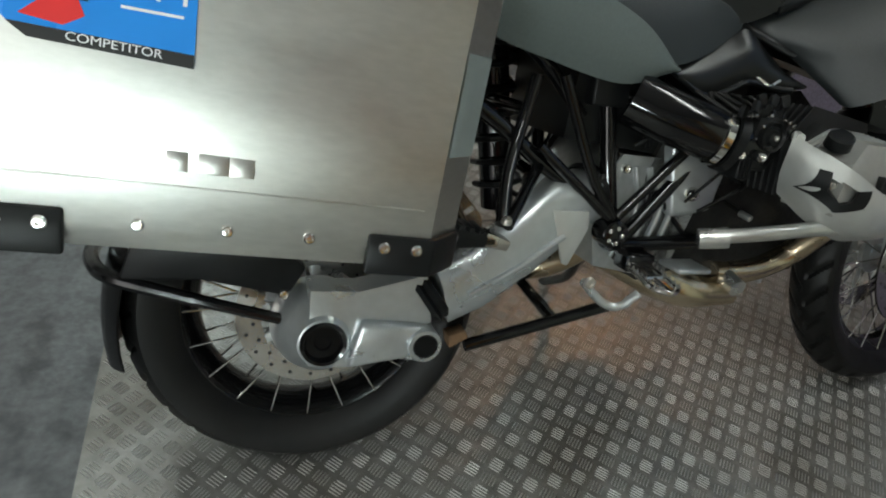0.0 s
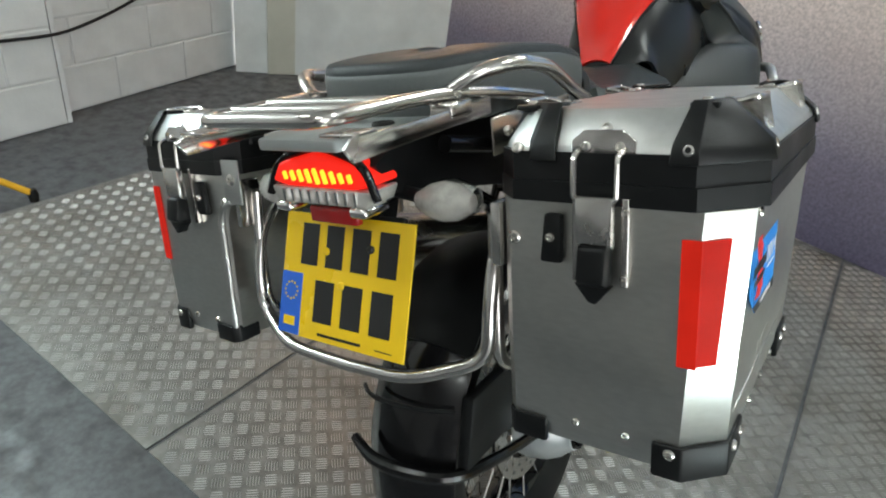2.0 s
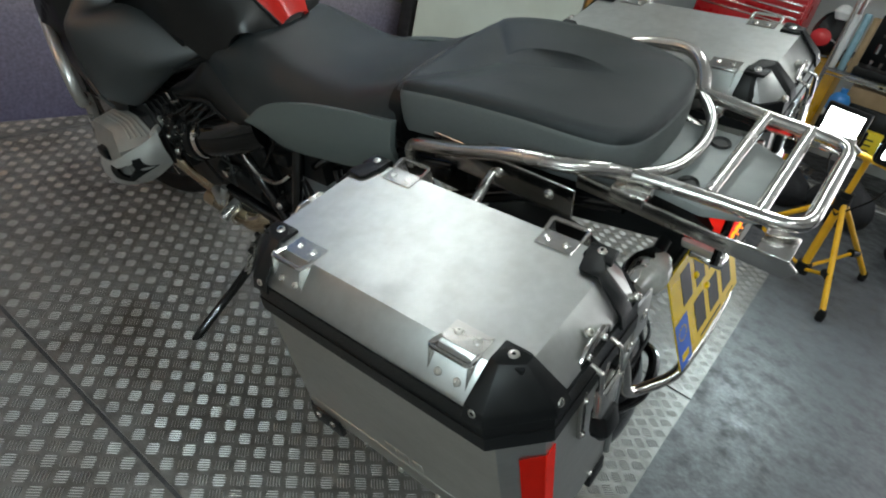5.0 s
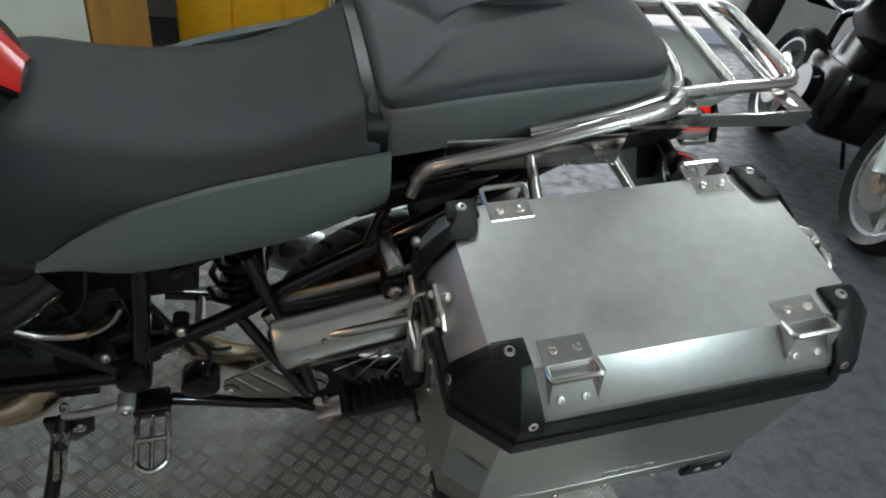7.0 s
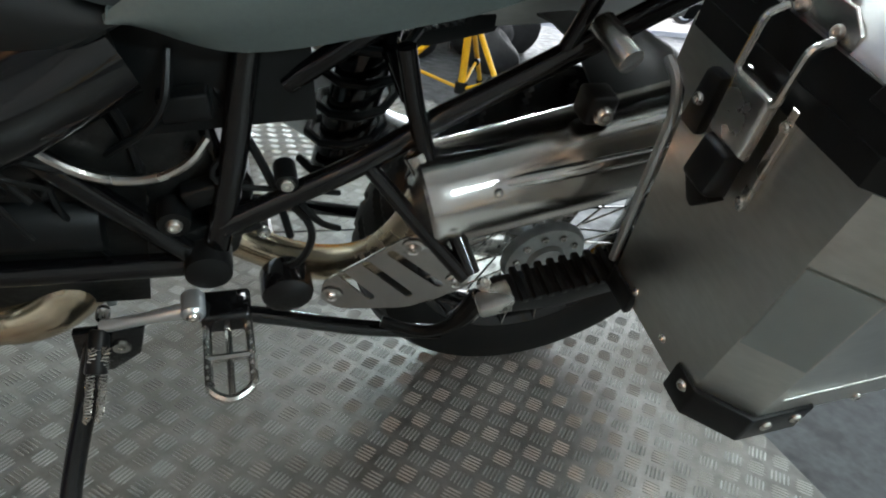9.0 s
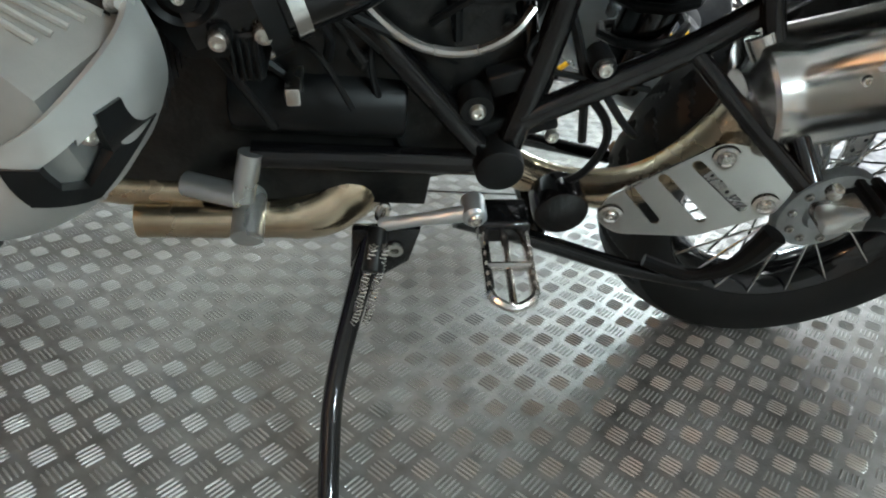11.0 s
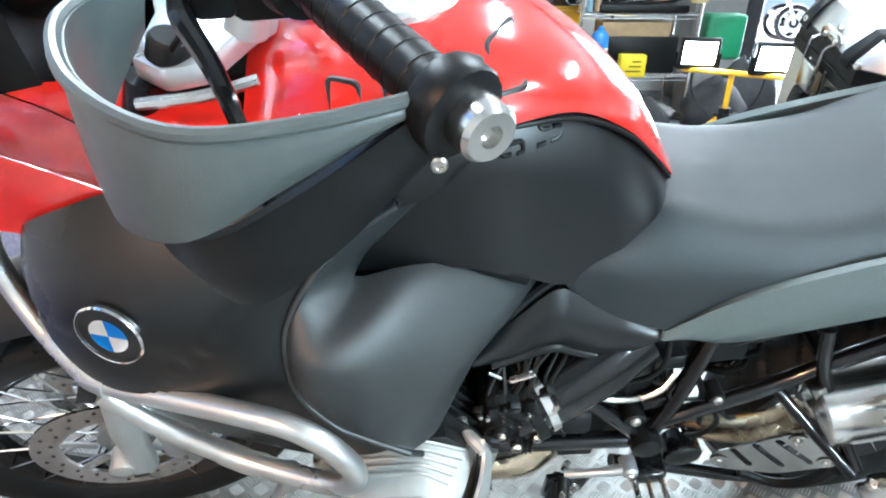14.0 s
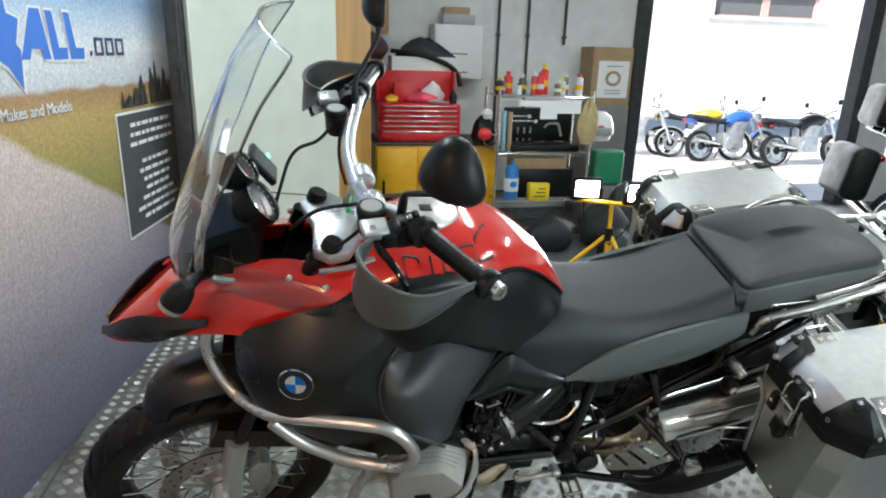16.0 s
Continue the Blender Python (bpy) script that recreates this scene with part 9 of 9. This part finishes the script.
single("hose", tube([(0.75, -3.6, 1.72), (0.45, -3.52, 1.68), (0.25, -3.5, 1.60), (0.18, -3.48, 1.52), (0.16, -3.47, 1.40)], 0.022, 0.1, 10), RUBBER, "black rubber hose hanging off the tray", "hose", Matrix.Identity(4))
single("carton", box(-0.14, -0.1, 0, 0.14, 0.1, 0.08, 0.004), YELLOW, "flat yellow carton on the wall shelf", "carton", pose(0.95, -3.62, 1.54))
single("helmet_bag", lump(0.17, 0.13, 0.24, 45, 0.25, 20), material("dark_red_bag", (0.06, 0.02, 0.025), 0.7, 0, 0.4, 12, 0.4, 50), "dark bag with red trim on the wall shelf", "bag", pose(0.95, -3.64, 1.622))
pf = thing("picture_frame", "wooden picture frame with a faded print on the wall", "picture")
part("frame", join(box(0.72, -4.095, 1.88, 0.75, -4.07, 2.5), box(1.12, -4.095, 1.88, 1.15, -4.07, 2.5), box(0.75, -4.095, 1.88, 1.12, -4.07, 1.91), box(0.75, -4.095, 2.47, 1.12, -4.07, 2.5)), ORANGE, pf)
part("print", box(0.75, -4.094, 1.91, 1.12, -4.082, 2.47), material("faded_print", (0.40, 0.30, 0.26), 0.5, 0, 0.5, 8, 0, 100, 0.8, 6, (0.15, 0.12, 0.12)), pf)


# the bench side is low and close-set: bring its things to their true places together
BENCH = Matrix.Translation((-0.095, -0.29, 0)) @ Matrix.Diagonal((0.93, 0.90, 0.825, 1))
for ob in [o for o in scene.collection.all_objects if o.parent is None and o not in before_bench]:
    ob.matrix_world = BENCH @ ob.matrix_world


# ---- parked motorcycles ----
def parked_bike(label, m, paint, big=False, lean=9):
    w = thing("motorcycle", label, "motorcycle", m @ pose(0, 0, 0, -lean, 0, 0), "parked motorcycles")
    R = 0.31
    for name, x, wd in (("rear_wheel", 0, 0.075), ("front_wheel", 1.45, 0.06)):
        tyre = lathe([(R - 0.075, -wd * 0.6), (R - 0.03, -wd), (R - 0.008, -wd * 0.5), (R, 0), (R - 0.008, wd * 0.5), (R - 0.03, wd), (R - 0.075, wd * 0.6)], (x, 0, R), (0, 1, 0), 36, True)
        wh = part(name, tyre, RUBBER, w)
        part("rim", lathe([(R - 0.085, -wd * 0.6), (R - 0.07, -wd * 0.65), (R - 0.07, wd * 0.65), (R - 0.085, wd * 0.6)], (x, 0, R), (0, 1, 0), 36, True), SILVER, wh, "silver rim")
        part("hub", join(cyl((x, -0.06, R), (x, 0.06, R), 0.035, n=18), *[cyl((x + 0.03 * math.cos(a), 0, R + 0.03 * math.sin(a)), (x + (R - 0.08) * math.cos(a), 0, R + (R - 0.08) * math.sin(a)), 0.016, n=8) for a in [k * 1.2566 for k in range(5)]]), SILVER, wh)
        for s in (-1, 1):
            part("disc", lathe([(0.075, 0.002), (0.15, 0.002), (0.15, -0.002), (0.075, -0.002)], (x, s * 0.068, R), (0, 1, 0), 30, True), STEEL, wh)
            part("disc_carrier", lathe([(0.03, 0.003), (0.08, 0.003), (0.08, -0.003), (0.03, -0.003)], (x, s * 0.068, R), (0, 1, 0), 24, True), GOLD_PIPE if big else BLACK_PAINT, wh)
    for s in (-1, 1):
        part("fork_leg", tube([(1.45, s * 0.095, R), (1.20, s * 0.095, 0.95)], [0.03, 0.022], 0, 12), SILVER, w)
        part("swing_arm", box(0, s * 0.10 - 0.015, R - 0.03, 0.55, s * 0.10 + 0.015, R + 0.03, 0.008), BLACK_PAINT, w)
        part("mirror", join(lathe([(0, 0), (0.05, 0.006), (0.055, 0.015), (0.03, 0.03), (0, 0.035)], (1.10, s * 0.40, 1.22), (1, 0, 0), 18), tube([(1.13, s * 0.28, 1.04), (1.12, s * 0.39, 1.2)], 0.006, 0, 8)), BLACK, w)
        part("silencer", tube([(0.35, s * 0.17, 0.36), (-0.25, s * 0.2, 0.46)], [0.035, 0.055, 0.05], 0.02, 14), STEEL, w)
        part("indicator", lathe([(0, 0.05), (0.02, 0.045), (0.028, 0.02), (0.02, 0)], (-0.22, s * 0.12, 0.78), (0, s, 0), 14), RED_LENS, w)
    part("engine", join(box(0.45, -0.16, 0.26, 0.92, 0.16, 0.58, 0.04), prism([(0.60, 0.56), (0.88, 0.50), (0.98, 0.78), (0.72, 0.82)], "y", -0.14, 0.14, 0.02), cyl((0.62, -0.2, 0.40), (0.62, 0.2, 0.40), 0.11, n=20)), BLACK_PAINT if big else CAST, w)
    part("frame", join(tube([(0.5, 0.12, 0.4), (0.48, 0.12, 0.75), (1.15, 0.05, 0.95)], 0.02, 0.06, 8), tube([(0.5, -0.12, 0.4), (0.48, -0.12, 0.75), (1.15, -0.05, 0.95)], 0.02, 0.06, 8), tube([(0.48, 0.1, 0.75), (-0.2, 0.1, 0.82)], 0.014, 0, 8), tube([(0.48, -0.1, 0.75), (-0.2, -0.1, 0.82)], 0.014, 0, 8)), FRAME, w)
    secs = spline([(0.50, 0.10, 0.80, 0.02), (0.62, 0.15, 0.93, 0.1), (0.85, 0.19, 1.02, 0.12), (1.05, 0.16, 1.0, 0.10), (1.16, 0.08, 0.94, 0.03)], 4)
    part("tank", loft([[(x, wdt * math.cos(a), zt - hh + hh * math.sin(a) * (1.0 if math.sin(a) > 0 else 1.2)) for a in [2 * math.pi * k / 18 for k in range(18)]] for x, wdt, zt, hh in secs]), paint, w)
    part("seat", loft([[(x, wd * math.cos(a) * abs(math.cos(a)) ** -0.4 if abs(math.cos(a)) > 1e-3 else 0, z + 0.05 * math.sin(a)) for a in [2 * math.pi * k / 14 for k in range(14)]] for x, wd, z in spline([(0.56, 0.09, 0.82), (0.35, 0.14, 0.80), (0.1, 0.13, 0.86), (-0.25, 0.10, 0.90)], 4)]), SEAT, w)
    part("mudguard", shell([[(1.45 + (R + 0.03) * math.cos(a), y, R + (R + 0.03) * math.sin(a) - abs(y) * 0.3) for y in (-0.07, -0.03, 0.03, 0.07)] for a in [radians(20 + 12 * k) for k in range(12)]], 0.004), paint, w)
    part("tail", prism([(-0.10, 0.72), (-0.34, 0.80), (-0.36, 0.86), (-0.1, 0.84)], "y", -0.09, 0.09, 0.015), paint, w)
    part("tail_light", box(-0.375, -0.06, 0.80, -0.35, 0.06, 0.85, 0.006), RED_LENS, w, "red tail light")
    part("handlebar", tube([(1.08, 0.38, 1.06), (1.13, 0.2, 1.05), (1.17, 0.08, 1.0), (1.17, -0.08, 1.0), (1.13, -0.2, 1.05), (1.08, -0.38, 1.06)], 0.013, 0.05, 10), BLACK_PAINT, w)
    part("headlight", lathe([(0, 0.05), (0.07, 0.045), (0.085, 0.02), (0.08, -0.05), (0, -0.09)], (1.33, 0, 0.90), (1, 0, -0.1), 22), CHROME, w)
    part("stand", tube([(0.6, 0.12, 0.3), (0.55, 0.27, 0.06)], 0.012, 0, 8), BLACK_PAINT, w)
    if big:
        part("fairing", loft([[(x, wdt * math.cos(a), zc + hh * math.sin(a)) for a in [2 * math.pi * k / 18 for k in range(18)]] for x, wdt, zc, hh in spline([(0.95, 0.30, 0.82, 0.18), (1.15, 0.33, 0.92, 0.24), (1.35, 0.22, 0.98, 0.18), (1.48, 0.05, 0.96, 0.05)], 4)]), paint, w)
        part("screen", shell([[(1.28 - 0.16 * v, y * (1 - 0.3 * v), 1.14 + 0.28 * v - abs(y) * 0.25) for y in (-0.22, -0.12, 0, 0.12, 0.22)] for v in (0, 0.33, 0.66, 1)], 0.004), SCREEN, w)
        part("top_box", box(-0.72, -0.22, 0.98, -0.30, 0.22, 1.28, 0.05, 3), RUBBER, w, "black plastic top box")
        part("rack", join(tube([(0.0, 0.12, 0.92), (-0.7, 0.12, 0.96)], 0.01, 0, 8), tube([(0.0, -0.12, 0.92), (-0.7, -0.12, 0.96)], 0.01, 0, 8), box(-0.6, -0.13, 0.955, -0.58, 0.13, 0.98), box(-0.4, -0.13, 0.945, -0.38, 0.13, 0.98)), BLACK_PAINT, w)
        for s in (-1, 1):
            part("side_case", box(-0.45, s * 0.33 - 0.09, 0.48, 0.08, s * 0.33 + 0.09, 0.84, 0.06, 3), RUBBER, w, "black side case")
    return w


_dir = math.degrees(math.atan2(1.35, 0.6))
parked_bike("big black touring motorcycle with a top box on the concrete", pose(-2.62, -1.85, -0.0, 0, 0, _dir), BLACK_PAINT, True)
BLUE_PAINT = material("blue_bike_paint", (0.03, 0.12, 0.45), 0.2, 0, 0.05, 20, coat=0.6)
YELLOW_PAINT = material("yellow_bike_paint", (0.75, 0.50, 0.03), 0.2, 0, 0.05, 20, coat=0.6)
for lb, x, y, a, pm in (("yellow motorcycle parked in the bright yard", -5.9, -10.6, 150, YELLOW_PAINT), ("blue motorcycle parked in the bright yard", -6.35, -9.8, 182, BLUE_PAINT),
                        ("black motorcycle parked in the bright yard", -7.6, -9.2, 184, BLACK_PAINT), ("white motorcycle parked at the end of the row", -4.6, -10.8, 160, PAINT_WHITE)):
    parked_bike(lb, pose(x, y, -0.555, 0, 0, a), pm)

# house across the yard
PALE = material("pale_render", (0.78, 0.77, 0.74), 0.85, 0, 0.04, 5, 0.2, 40, 0.2, 2, (0.62, 0.6, 0.57))
PINKISH = material("pale_brick", (0.62, 0.42, 0.38), 0.85, 0, 0.08, 12, 0.2, 40, 0.3, 3, (0.45, 0.32, 0.28))
hs = thing("house", "pale rendered building with a strip window across the yard", "building", kind="structure")
part("wall", join(box(-20, -13.6, 0, -11.4, -13.2, 6), box(-8.4, -13.6, 0, 4, -13.2, 6), box(-11.4, -13.6, 0, -8.4, -13.2, 2.45), box(-11.4, -13.6, 3.1, -8.4, -13.2, 6)), PALE, hs)
part("roof", prism([(-13.9, 6.0), (-12.9, 6.0), (-16.5, 8.2), (-17.5, 8.2)], "x", -20.4, 4.4), GREY_STEEL, hs)
wn = part("window", join(box(-11.4, -13.42, 2.45, -8.4, -13.34, 2.51), box(-11.4, -13.42, 3.04, -8.4, -13.34, 3.1), box(-10.0, -13.42, 2.51, -9.8, -13.34, 3.04), box(-11.4, -13.42, 2.51, -11.3, -13.34, 3.04), box(-8.5, -13.42, 2.51, -8.4, -13.34, 3.04)), PINKISH, hs)
for x0, x1 in ((-11.3, -10.0), (-9.8, -8.5)):
    part("pane", box(x0, -13.40, 2.51, x1, -13.385, 3.04), material("window_glass", (0.15, 0.15, 0.16), 0.08, 0, 0.05, 5), wn)
part("sill", box(-11.6, -13.3, 2.40, -8.2, -13.12, 2.45), PALE, hs)
